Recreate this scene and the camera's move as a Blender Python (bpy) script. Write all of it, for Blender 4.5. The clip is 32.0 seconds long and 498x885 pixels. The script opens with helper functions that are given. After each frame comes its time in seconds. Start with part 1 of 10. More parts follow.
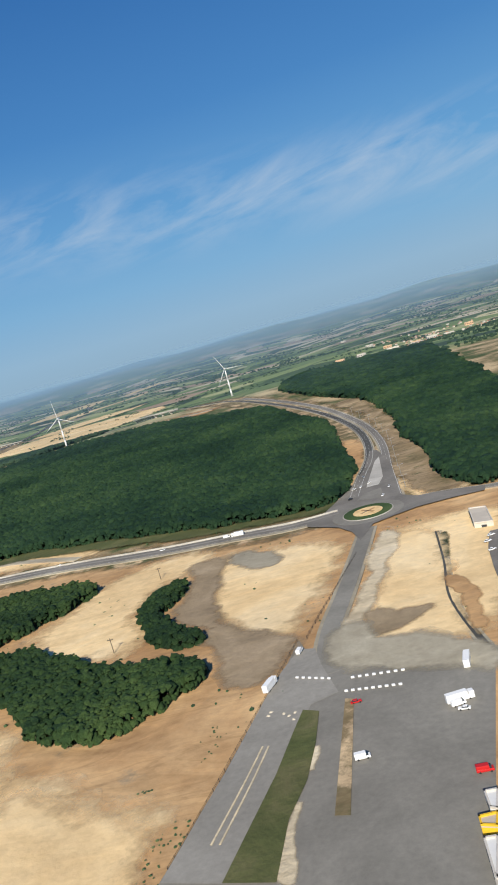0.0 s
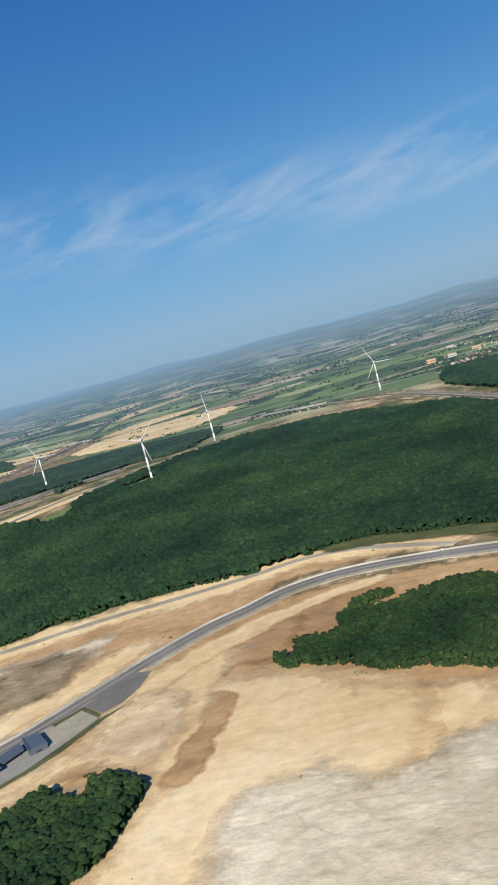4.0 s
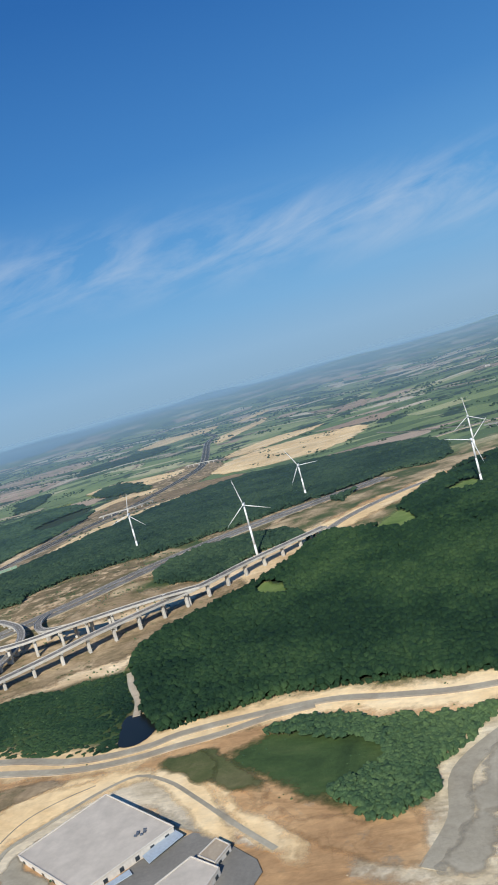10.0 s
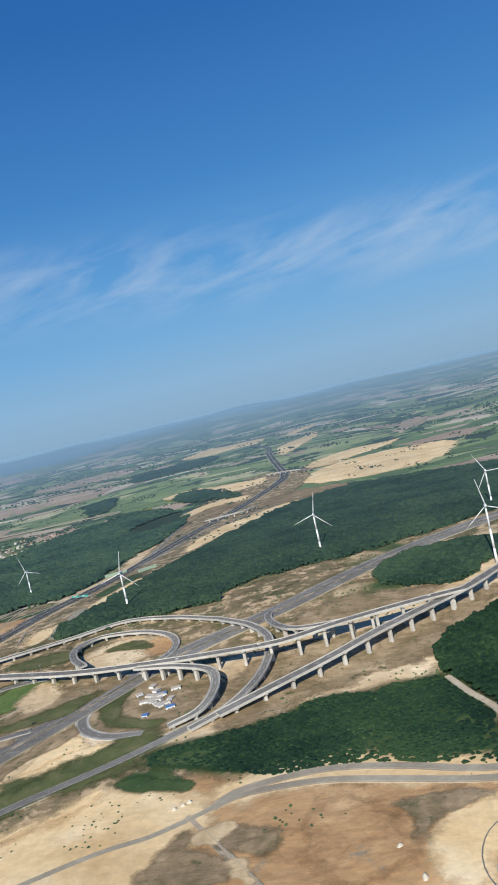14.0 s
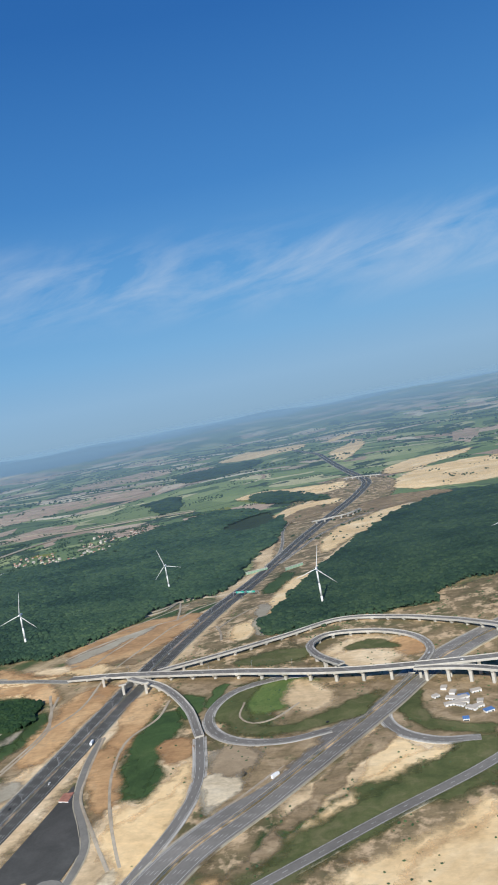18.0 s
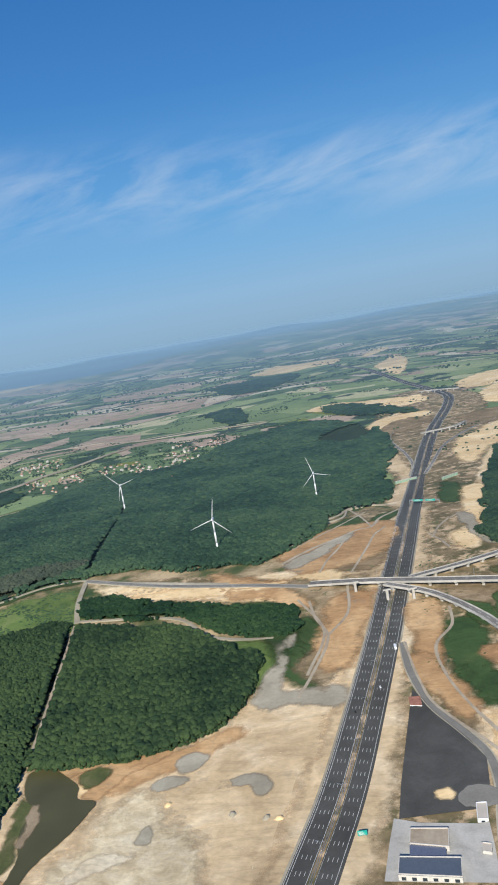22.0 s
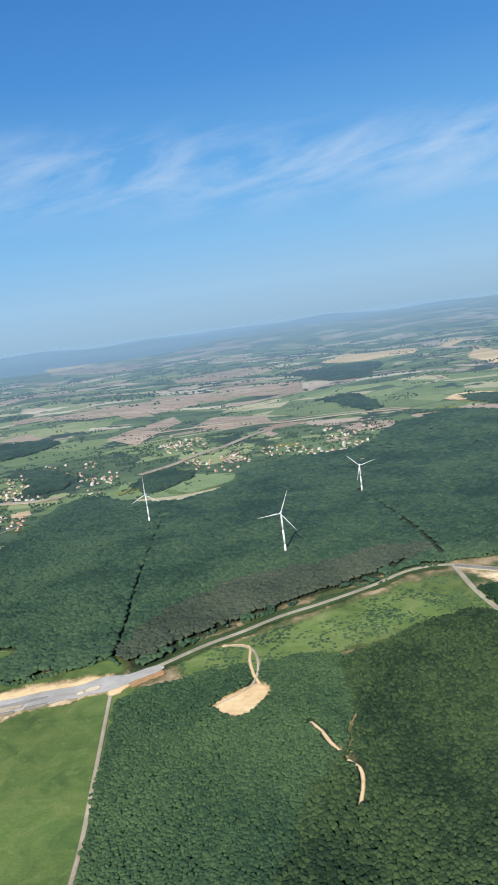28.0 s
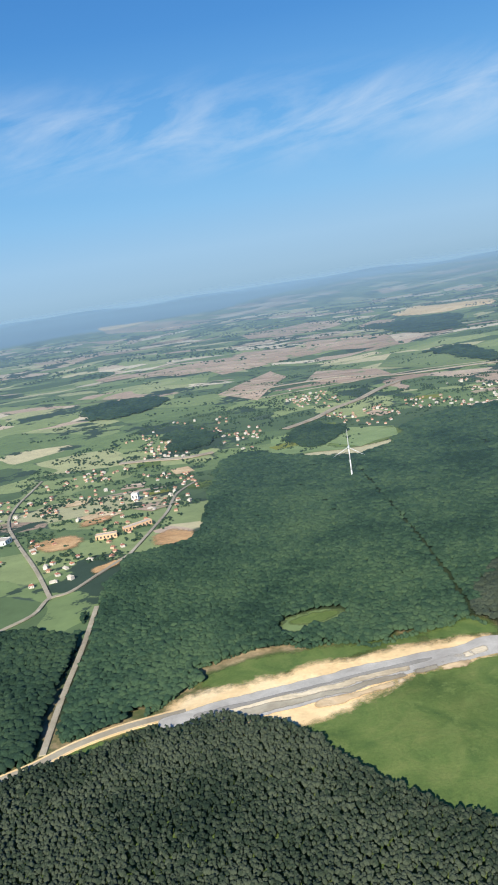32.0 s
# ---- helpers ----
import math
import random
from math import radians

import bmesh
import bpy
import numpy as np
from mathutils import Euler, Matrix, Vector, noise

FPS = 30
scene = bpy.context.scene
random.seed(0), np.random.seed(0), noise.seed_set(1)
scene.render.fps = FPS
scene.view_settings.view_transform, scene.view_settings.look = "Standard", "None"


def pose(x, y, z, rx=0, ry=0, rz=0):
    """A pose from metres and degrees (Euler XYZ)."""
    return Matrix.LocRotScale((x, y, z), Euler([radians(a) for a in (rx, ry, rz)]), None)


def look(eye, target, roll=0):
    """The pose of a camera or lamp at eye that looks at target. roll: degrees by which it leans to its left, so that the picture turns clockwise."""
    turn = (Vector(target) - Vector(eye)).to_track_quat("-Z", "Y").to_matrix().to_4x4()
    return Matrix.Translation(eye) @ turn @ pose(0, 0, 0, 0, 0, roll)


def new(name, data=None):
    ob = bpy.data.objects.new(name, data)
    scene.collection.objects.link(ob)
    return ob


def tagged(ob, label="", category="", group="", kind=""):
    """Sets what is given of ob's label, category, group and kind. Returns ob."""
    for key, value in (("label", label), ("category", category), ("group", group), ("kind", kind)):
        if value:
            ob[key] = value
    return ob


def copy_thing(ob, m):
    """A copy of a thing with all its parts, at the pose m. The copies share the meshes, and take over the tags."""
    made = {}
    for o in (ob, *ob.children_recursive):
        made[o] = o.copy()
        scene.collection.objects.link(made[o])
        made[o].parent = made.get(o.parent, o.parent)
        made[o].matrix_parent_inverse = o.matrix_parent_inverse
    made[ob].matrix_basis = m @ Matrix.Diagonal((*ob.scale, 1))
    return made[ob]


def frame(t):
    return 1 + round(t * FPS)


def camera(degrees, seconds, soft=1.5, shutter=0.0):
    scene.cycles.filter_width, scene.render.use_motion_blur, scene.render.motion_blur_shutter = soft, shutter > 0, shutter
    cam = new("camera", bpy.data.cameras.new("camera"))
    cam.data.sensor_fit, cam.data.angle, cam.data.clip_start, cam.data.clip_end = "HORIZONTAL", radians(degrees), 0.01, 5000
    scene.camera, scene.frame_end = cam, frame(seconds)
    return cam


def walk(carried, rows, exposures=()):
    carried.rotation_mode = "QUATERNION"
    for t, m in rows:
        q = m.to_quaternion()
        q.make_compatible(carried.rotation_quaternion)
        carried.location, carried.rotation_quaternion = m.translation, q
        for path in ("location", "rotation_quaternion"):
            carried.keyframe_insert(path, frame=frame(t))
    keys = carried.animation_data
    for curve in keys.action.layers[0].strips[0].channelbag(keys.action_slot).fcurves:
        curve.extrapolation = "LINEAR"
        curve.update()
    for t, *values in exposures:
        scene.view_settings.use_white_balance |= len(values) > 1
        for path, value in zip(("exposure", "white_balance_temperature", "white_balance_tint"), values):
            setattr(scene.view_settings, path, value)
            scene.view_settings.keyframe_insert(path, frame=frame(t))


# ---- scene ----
cam = camera(35.94, 32.0, soft=1.9)
ROWS = [
    (0.0, 0.00, 0.00, 52.20, 81.90, 15.51, 6.22),
    (0.5, -13.89, 0.26, 54.61, 82.59, 14.60, 6.62),
    (1.0, -27.80, 0.52, 57.01, 83.34, 14.35, 6.77),
    (1.5, -41.73, 0.77, 59.39, 83.83, 14.23, 6.76),
    (2.0, -55.69, 1.00, 61.75, 84.03, 14.08, 6.81),
    (2.5, -69.67, 1.23, 64.09, 83.82, 14.26, 6.72),
    (4.5, -125.85, 2.07, 73.25, 82.34, 15.28, 6.93),
    (5.0, -139.97, 2.25, 75.49, 83.43, 15.52, 7.71),
    (5.5, -154.12, 2.43, 77.71, 85.09, 15.13, 8.52),
    (6.0, -168.31, 2.60, 79.90, 86.13, 14.57, 9.08),
    (6.5, -182.52, 2.76, 82.08, 86.23, 14.71, 9.46),
    (7.0, -196.78, 2.91, 84.23, 85.94, 14.88, 9.39),
    (7.5, -211.07, 3.06, 86.35, 85.75, 14.96, 9.11),
    (8.0, -225.40, 3.19, 88.46, 85.74, 14.97, 8.83),
    (8.5, -239.78, 3.32, 90.54, 85.67, 15.15, 8.56),
    (9.0, -254.19, 3.43, 92.59, 85.42, 15.32, 8.40),
    (9.5, -268.65, 3.54, 94.62, 85.29, 15.31, 8.34),
    (10.0, -283.15, 3.64, 96.63, 85.10, 15.28, 8.34),
    (10.5, -297.71, 3.73, 98.62, 84.86, 15.13, 8.32),
    (11.0, -312.31, 3.81, 100.57, 85.04, 14.63, 8.46),
    (11.5, -326.96, 3.89, 102.51, 85.40, 14.40, 8.52),
    (12.0, -341.67, 3.95, 104.42, 85.69, 14.02, 8.54),
    (12.5, -356.43, 4.01, 106.30, 86.04, 13.60, 8.69),
    (13.0, -371.25, 4.05, 108.16, 86.24, 13.43, 8.85),
    (13.5, -386.13, 4.09, 109.99, 86.49, 13.00, 9.13),
    (14.0, -401.07, 4.12, 111.80, 86.58, 12.91, 9.33),
    (14.5, -416.07, 4.14, 113.59, 86.82, 12.56, 9.35),
    (16.5, -476.75, 4.14, 120.47, 88.24, 11.41, 9.44),
    (17.0, -492.10, 4.12, 122.13, 88.44, 10.94, 9.56),
    (17.5, -507.52, 4.09, 123.77, 88.06, 10.90, 9.60),
    (18.0, -523.03, 4.05, 125.38, 87.21, 10.72, 9.67),
    (18.5, -538.62, 4.00, 126.97, 86.26, 10.61, 9.68),
    (19.0, -554.29, 3.95, 128.53, 85.69, 10.51, 9.64),
    (19.5, -570.04, 3.89, 130.07, 84.81, 10.81, 9.46),
    (20.0, -585.89, 3.82, 131.59, 83.40, 10.68, 9.14),
    (20.5, -601.82, 3.74, 133.09, 81.95, 10.70, 8.94),
    (21.0, -617.85, 3.65, 134.56, 81.26, 10.65, 8.98),
    (21.5, -633.98, 3.56, 136.01, 81.07, 10.28, 9.10),
    (22.0, -650.21, 3.46, 137.44, 80.89, 9.68, 9.26),
    (22.5, -666.53, 3.35, 138.85, 80.54, 9.40, 9.53),
    (23.0, -682.97, 3.23, 140.23, 80.33, 9.12, 9.73),
    (23.5, -699.50, 3.11, 141.60, 80.02, 9.07, 9.73),
    (24.0, -716.15, 2.98, 142.94, 79.93, 9.21, 9.71),
    (24.5, -732.92, 2.84, 144.27, 79.98, 9.16, 9.71),
    (25.0, -749.80, 2.70, 145.58, 79.92, 8.82, 9.81),
    (25.5, -766.79, 2.55, 146.86, 79.85, 8.63, 9.86),
    (26.0, -783.91, 2.39, 148.13, 79.84, 8.56, 9.93),
    (26.5, -801.16, 2.22, 149.39, 79.90, 8.34, 10.04),
    (28.5, -871.45, 1.50, 154.24, 80.26, 7.45, 10.18),
    (29.0, -889.36, 1.30, 155.42, 80.27, 7.45, 10.24),
    (29.5, -907.42, 1.10, 156.58, 80.34, 7.18, 10.37),
    (30.0, -925.63, 0.89, 157.73, 80.07, 7.15, 10.37),
    (30.5, -943.99, 0.67, 158.87, 79.18, 7.42, 10.20),
    (31.0, -962.50, 0.45, 160.00, 78.02, 7.73, 9.83),
    (31.5, -981.17, 0.23, 161.12, 77.23, 8.23, 10.18),
    (32.0, -1000.00, 0.00, 162.23, 77.34, 8.57, 11.87),
]
walk(cam, [(t, pose(*row)) for t, *row in ROWS], [(0.0, 0.25, 6480, 10), (5.0, 0.23, 6250, 10), (14.0, 0.22, 6050, 10), (20.0, 0.24, 6050, 10), (23.0, 0.33, 6100, 10), (26.0, 0.47, 6150, 10), (29.0, 0.56, 6250, 10), (32.0, 0.57, 6300, 10)])

# ---------------------------------------------------------------- light
SUN_ELEVATION, SUN_AZIMUTH = 31.5, 181.3      # degrees; azimuth clockwise from +y
world = bpy.data.worlds.new("sky")
scene.world = world
world.use_nodes = True
wt = world.node_tree
wt.nodes.clear()


def wnode(kind):
    return wt.nodes.new(kind)


def wmath(op, a, b=None, c=None):
    n = wnode("ShaderNodeMath")
    n.operation = op
    for i, v in enumerate((a, b, c)):
        if v is None:
            continue
        if isinstance(v, (int, float)):
            n.inputs[i].default_value = v
        else:
            wt.links.new(v, n.inputs[i])
    return n.outputs[0]


sky = wnode("ShaderNodeTexSky")
sky.sky_type, sky.sun_disc = "NISHITA", False
sky.sun_elevation, sky.sun_rotation = radians(SUN_ELEVATION), radians(SUN_AZIMUTH)
sky.altitude, sky.air_density, sky.dust_density, sky.ozone_density = 0.0, 1.15, 0.7, 2.2
back = wnode("ShaderNodeBackground")
back.inputs["Strength"].default_value = 0.8
out = wnode("ShaderNodeOutputWorld")
# thin high cirrus, drawn out along the horizon
coord = wnode("ShaderNodeTexCoord")
sep = wnode("ShaderNodeSeparateXYZ")
wt.links.new(coord.outputs["Generated"], sep.inputs[0])
azimuth = wmath("ARCTAN2", sep.outputs[0], sep.outputs[1])
height = wmath("ADD", sep.outputs[2], wmath("MULTIPLY", azimuth, 0.06))
strand = wmath("SUBTRACT", sep.outputs[2], wmath("MULTIPLY", azimuth, 0.16))
flat = wnode("ShaderNodeCombineXYZ")
wt.links.new(wmath("MULTIPLY", azimuth, 3.4), flat.inputs[0])
wt.links.new(wmath("MULTIPLY", strand, 13.0), flat.inputs[1])
flat.inputs[2].default_value = 5.3
wisp = wnode("ShaderNodeTexNoise")
wisp.inputs["Scale"].default_value, wisp.inputs["Detail"].default_value = 1.7, 8.0
wisp.inputs["Roughness"].default_value, wisp.inputs["Distortion"].default_value = 0.6, 0.5
wt.links.new(flat.outputs[0], wisp.inputs["Vector"])
veil = wnode("ShaderNodeMapRange")
veil.inputs[1].default_value, veil.inputs[2].default_value = 0.40, 0.74
wt.links.new(wisp.outputs["Fac"], veil.inputs[0])
low = wnode("ShaderNodeMapRange")
low.interpolation_type = "SMOOTHSTEP"
low.inputs[1].default_value, low.inputs[2].default_value = 0.085, 0.155
wt.links.new(height, low.inputs[0])
top = wnode("ShaderNodeMapRange")
top.interpolation_type = "SMOOTHSTEP"
top.inputs[1].default_value, top.inputs[2].default_value, top.inputs[3].default_value, top.inputs[4].default_value = 0.165, 0.235, 1.0, 0.0
wt.links.new(height, top.inputs[0])
amount = wmath("MULTIPLY", wmath("MULTIPLY", veil.outputs[0], low.outputs[0]), wmath("MULTIPLY", top.outputs[0], 0.68))
# the clear sky: deep blue above, paling into haze at the horizon
depth = wnode("ShaderNodeValToRGB")
tones = depth.color_ramp.elements
while len(tones) < 9:
    tones.new(0.5)
for k, (at, col) in zip(tones, ((0.0, (0.25, 0.385, 0.49)), (0.032, (0.275, 0.42, 0.54)), (0.05, (0.30, 0.455, 0.59)), (0.085, (0.305, 0.485, 0.655)), (0.14, (0.22, 0.445, 0.685)),
                                (0.21, (0.125, 0.355, 0.645)), (0.33, (0.052, 0.225, 0.53)), (0.50, (0.020, 0.135, 0.41)), (1.0, (0.008, 0.06, 0.26)))):
    k.position, k.color = at, (*col, 1)
wt.links.new(wmath("ADD", sep.outputs[2], 0.05), depth.inputs[0])
scaled_sky = wnode("ShaderNodeMix")
scaled_sky.data_type, scaled_sky.blend_type = "RGBA", "MULTIPLY"
scaled_sky.inputs[0].default_value = 1.0
wt.links.new(sky.outputs[0], scaled_sky.inputs[6])
scaled_sky.inputs[7].default_value = (0.085, 0.1, 0.125, 1)
clear = wnode("ShaderNodeMix")
clear.data_type = "RGBA"
share = wnode("ShaderNodeMapRange")
share.interpolation_type = "SMOOTHSTEP"
share.inputs[1].default_value, share.inputs[2].default_value, share.inputs[3].default_value, share.inputs[4].default_value = 0.03, 0.25, 1.0, 0.85
wt.links.new(sep.outputs[2], share.inputs[0])
wt.links.new(share.outputs[0], clear.inputs[0])
wt.links.new(scaled_sky.outputs[2], clear.inputs[6])
wt.links.new(depth.outputs[0], clear.inputs[7])
mix = wnode("ShaderNodeMix")
mix.data_type = "RGBA"
wt.links.new(amount, mix.inputs[0])
wt.links.new(clear.outputs[2], mix.inputs[6])
mix.inputs[7].default_value = (0.52, 0.62, 0.74, 1)
wt.links.new(mix.outputs[2], back.inputs["Color"])
wt.links.new(back.outputs[0], out.inputs[0])

sun_data = bpy.data.lights.new("sun", "SUN")
sun_data.energy, sun_data.angle, sun_data.color = 5.0, radians(0.53), (1.0, 0.93, 0.79)
sun = new("sun", sun_data)
e, a = radians(SUN_ELEVATION), radians(SUN_AZIMUTH)
sun.matrix_world = look((0, 0, 900), Vector((0, 0, 900)) - Vector((math.sin(a) * math.cos(e), math.cos(a) * math.cos(e), math.sin(e))))

# ---------------------------------------------------------------- materials


def material(name, rough=0.9, metal=0.0):
    m = bpy.data.materials.new(name)
    m.use_nodes = True
    b = m.node_tree.nodes["Principled BSDF"]
    b.inputs["Roughness"].default_value, b.inputs["Metallic"].default_value = rough, metal
    b.inputs["Specular IOR Level"].default_value = 0.25
    return m, m.node_tree, b


def link(tree, a, b):
    tree.links.new(a, b)


def noise_node(tree, scale, detail=4.0, rough=0.55, vec=None, twist=0.0):
    n = tree.nodes.new("ShaderNodeTexNoise")
    n.inputs["Scale"].default_value, n.inputs["Detail"].default_value, n.inputs["Roughness"].default_value = scale, detail, rough
    n.inputs["Distortion"].default_value = twist
    if vec is None:
        vec = tree.nodes.new("ShaderNodeTexCoord").outputs["Object"]
    tree.links.new(vec, n.inputs["Vector"])
    return n.outputs["Fac"]


def ramp(tree, fac, stops):
    n = tree.nodes.new("ShaderNodeValToRGB")
    el = n.color_ramp.elements
    while len(el) < len(stops):
        el.new(0.5)
    for k, (pos, col) in zip(el, stops):
        k.position, k.color = pos, (*col, 1)
    tree.links.new(fac, n.inputs[0])
    return n.outputs["Color"]


def blend(tree, fac, a, b, mode="MIX"):
    n = tree.nodes.new("ShaderNodeMix")
    n.data_type, n.blend_type = "RGBA", mode
    for v, k in ((fac, 0), (a, 6), (b, 7)):
        if isinstance(v, (int, float)):
            n.inputs[k].default_value = v
        elif isinstance(v, tuple):
            n.inputs[k].default_value = (*v, 1)
        else:
            tree.links.new(v, n.inputs[k])
    return n.outputs[2]


def place(tree, sx=1.0, sy=1.0, sz=1.0, turn=0.0):
    c = tree.nodes.new("ShaderNodeTexCoord")
    m = tree.nodes.new("ShaderNodeMapping")
    m.inputs["Scale"].default_value = (sx, sy, sz)
    m.inputs["Rotation"].default_value = (0, 0, radians(turn))
    tree.links.new(c.outputs["Object"], m.inputs["Vector"])
    return m.outputs[0]


def bump(tree, b, fac, strength, distance):
    n = tree.nodes.new("ShaderNodeBump")
    n.inputs["Strength"].default_value, n.inputs["Distance"].default_value = strength, distance
    tree.links.new(fac, n.inputs["Height"])
    tree.links.new(n.outputs[0], b.inputs["Normal"])


def soil(name, dark, mid, light, scale=0.05, fine=0.9, relief=0.35, streak=(1, 1, 0), rough=0.95, spots=None, amount=0.5, tracks=0.0):
    """Bare ground: three tones in large stains, finer mottling, wandering scrape marks and a fine relief."""
    m, t, b = material(name, rough)
    vec = place(t, streak[0], streak[1], 1, streak[2])
    big = noise_node(t, scale, 8, 0.66, vec, 0.7)
    col = ramp(t, big, [(0.30, dark), (0.5, mid), (0.68, light)])
    broad = noise_node(t, scale * 0.28, 3, 0.5)
    col = blend(t, 0.8, col, ramp(t, broad, [(0.34, (0.80, 0.78, 0.76)), (0.66, (1.16, 1.16, 1.14))]), "MULTIPLY")
    small = noise_node(t, fine, 5, 0.65, vec)
    col = blend(t, 0.32, col, ramp(t, small, [(0.3, (0.62, 0.6, 0.58)), (0.7, (1.25, 1.24, 1.2))]), "MULTIPLY")
    if spots:
        patchy = noise_node(t, scale * 2.7, 7, 0.7)
        mask = ramp(t, patchy, [(amount, (0, 0, 0)), (amount + 0.1, (1, 1, 1))])
        col = blend(t, mask, col, spots)
    if tracks:
        marks = noise_node(t, 0.075, 3, 0.55, place(t, 0.45, 1.3, 1), 1.2)
        lines = ramp(t, marks, [(0.44, (1, 1, 1)), (0.475, (0.72, 0.70, 0.66)), (0.49, (1, 1, 1)), (0.53, (1.0, 1.0, 1.0)), (0.55, (1.22, 1.2, 1.16)), (0.58, (1, 1, 1))])
        col = blend(t, tracks, col, lines, "MULTIPLY")
        ruts = noise_node(t, 0.2, 7, 0.75, place(t, 0.45, 1.2, 1), 0.8)
        col = blend(t, tracks, col, ramp(t, ruts, [(0.34, (0.62, 0.60, 0.57)), (0.48, (1, 1, 1)), (0.66, (1.28, 1.27, 1.24))]), "MULTIPLY")
    link(t, col, b.inputs["Base Color"])
    form = t.nodes.new("ShaderNodeMath")
    form.operation = "MULTIPLY_ADD"
    link(t, noise_node(t, 0.11, 4, 0.5), form.inputs[0])
    form.inputs[1].default_value = 2.2 * min(1.0, relief * 3)
    link(t, small, form.inputs[2])
    bump(t, b, form.outputs[0], min(0.4, relief * 0.7), 0.5)
    return m


def soften(m):
    """A copy of a ground material that frays out towards the edge of its sheet."""
    k = m.copy()
    k.name = m.name + "_edge"
    t = k.node_tree
    b = t.nodes["Principled BSDF"]
    at = t.nodes.new("ShaderNodeAttribute")
    at.attribute_name = "fade"
    n1, n2 = noise_node(t, 0.30, 6, 0.7), noise_node(t, 0.06, 4, 0.55)
    add = t.nodes.new("ShaderNodeMath")
    add.operation = "MULTIPLY_ADD"
    link(t, n1, add.inputs[0])
    add.inputs[1].default_value = 0.9
    link(t, at.outputs["Fac"], add.inputs[2])
    add2 = t.nodes.new("ShaderNodeMath")
    add2.operation = "MULTIPLY_ADD"
    link(t, n2, add2.inputs[0])
    add2.inputs[1].default_value = 1.1
    link(t, add.outputs[0], add2.inputs[2])
    cut = t.nodes.new("ShaderNodeMapRange")
    cut.inputs[1].default_value, cut.inputs[2].default_value = 1.04, 1.50
    link(t, add2.outputs[0], cut.inputs[0])
    clear_bsdf, both = t.nodes.new("ShaderNodeBsdfTransparent"), t.nodes.new("ShaderNodeMixShader")
    link(t, cut.outputs[0], both.inputs[0])
    link(t, clear_bsdf.outputs[0], both.inputs[1])
    link(t, b.outputs[0], both.inputs[2])
    link(t, both.outputs[0], t.nodes["Material Output"].inputs[0])
    return k


def plain(name, col, rough=0.6, metal=0.0, vary=0.12, scale=1.5):
    m, t, b = material(name, rough, metal)
    n = noise_node(t, scale, 5, 0.6)
    lo, hi = tuple(c * (1 - vary) for c in col), tuple(min(1, c * (1 + vary)) for c in col)
    link(t, ramp(t, n, [(0.3, lo), (0.7, hi)]), b.inputs["Base Color"])
    return m


def leaves(name, dark, mid, light, stain=0.02, vary=0.18):
    """Foliage: a tone for every clump, drifting slowly over the wood."""
    m, t, b = material(name, 0.75)
    geo = t.nodes.new("ShaderNodeNewGeometry")
    drift = noise_node(t, stain, 4, 0.6)
    add = t.nodes.new("ShaderNodeMath")
    add.operation = "MULTIPLY_ADD"
    link(t, geo.outputs["Random Per Island"], add.inputs[0])
    add.inputs[1].default_value = vary
    link(t, drift, add.inputs[2])
    col = ramp(t, add.outputs[0], [(0.44, dark), (0.60, mid), (0.80, light)])
    fine = noise_node(t, 2.2, 4, 0.7)
    col = blend(t, 0.6, col, ramp(t, fine, [(0.34, (0.55, 0.57, 0.57)), (0.68, (1.36, 1.34, 1.26))]), "MULTIPLY")
    link(t, col, b.inputs["Base Color"])
    # leaves scatter light every way: the clump's own form shows at half strength
    even = t.nodes.new("ShaderNodeVectorMath")
    even.operation = "ADD"
    link(t, geo.outputs["Normal"], even.inputs[0])
    even.inputs[1].default_value = (0, 0, 1.35)
    unit = t.nodes.new("ShaderNodeVectorMath")
    unit.operation = "NORMALIZE"
    link(t, even.outputs[0], unit.inputs[0])
    rough_n = t.nodes.new("ShaderNodeBump")
    rough_n.inputs["Strength"].default_value, rough_n.inputs["Distance"].default_value = 0.6, 0.35
    link(t, fine, rough_n.inputs["Height"])
    link(t, unit.outputs[0], rough_n.inputs["Normal"])
    link(t, rough_n.outputs[0], b.inputs["Normal"])
    b.inputs["Specular IOR Level"].default_value = 0.15
    return m


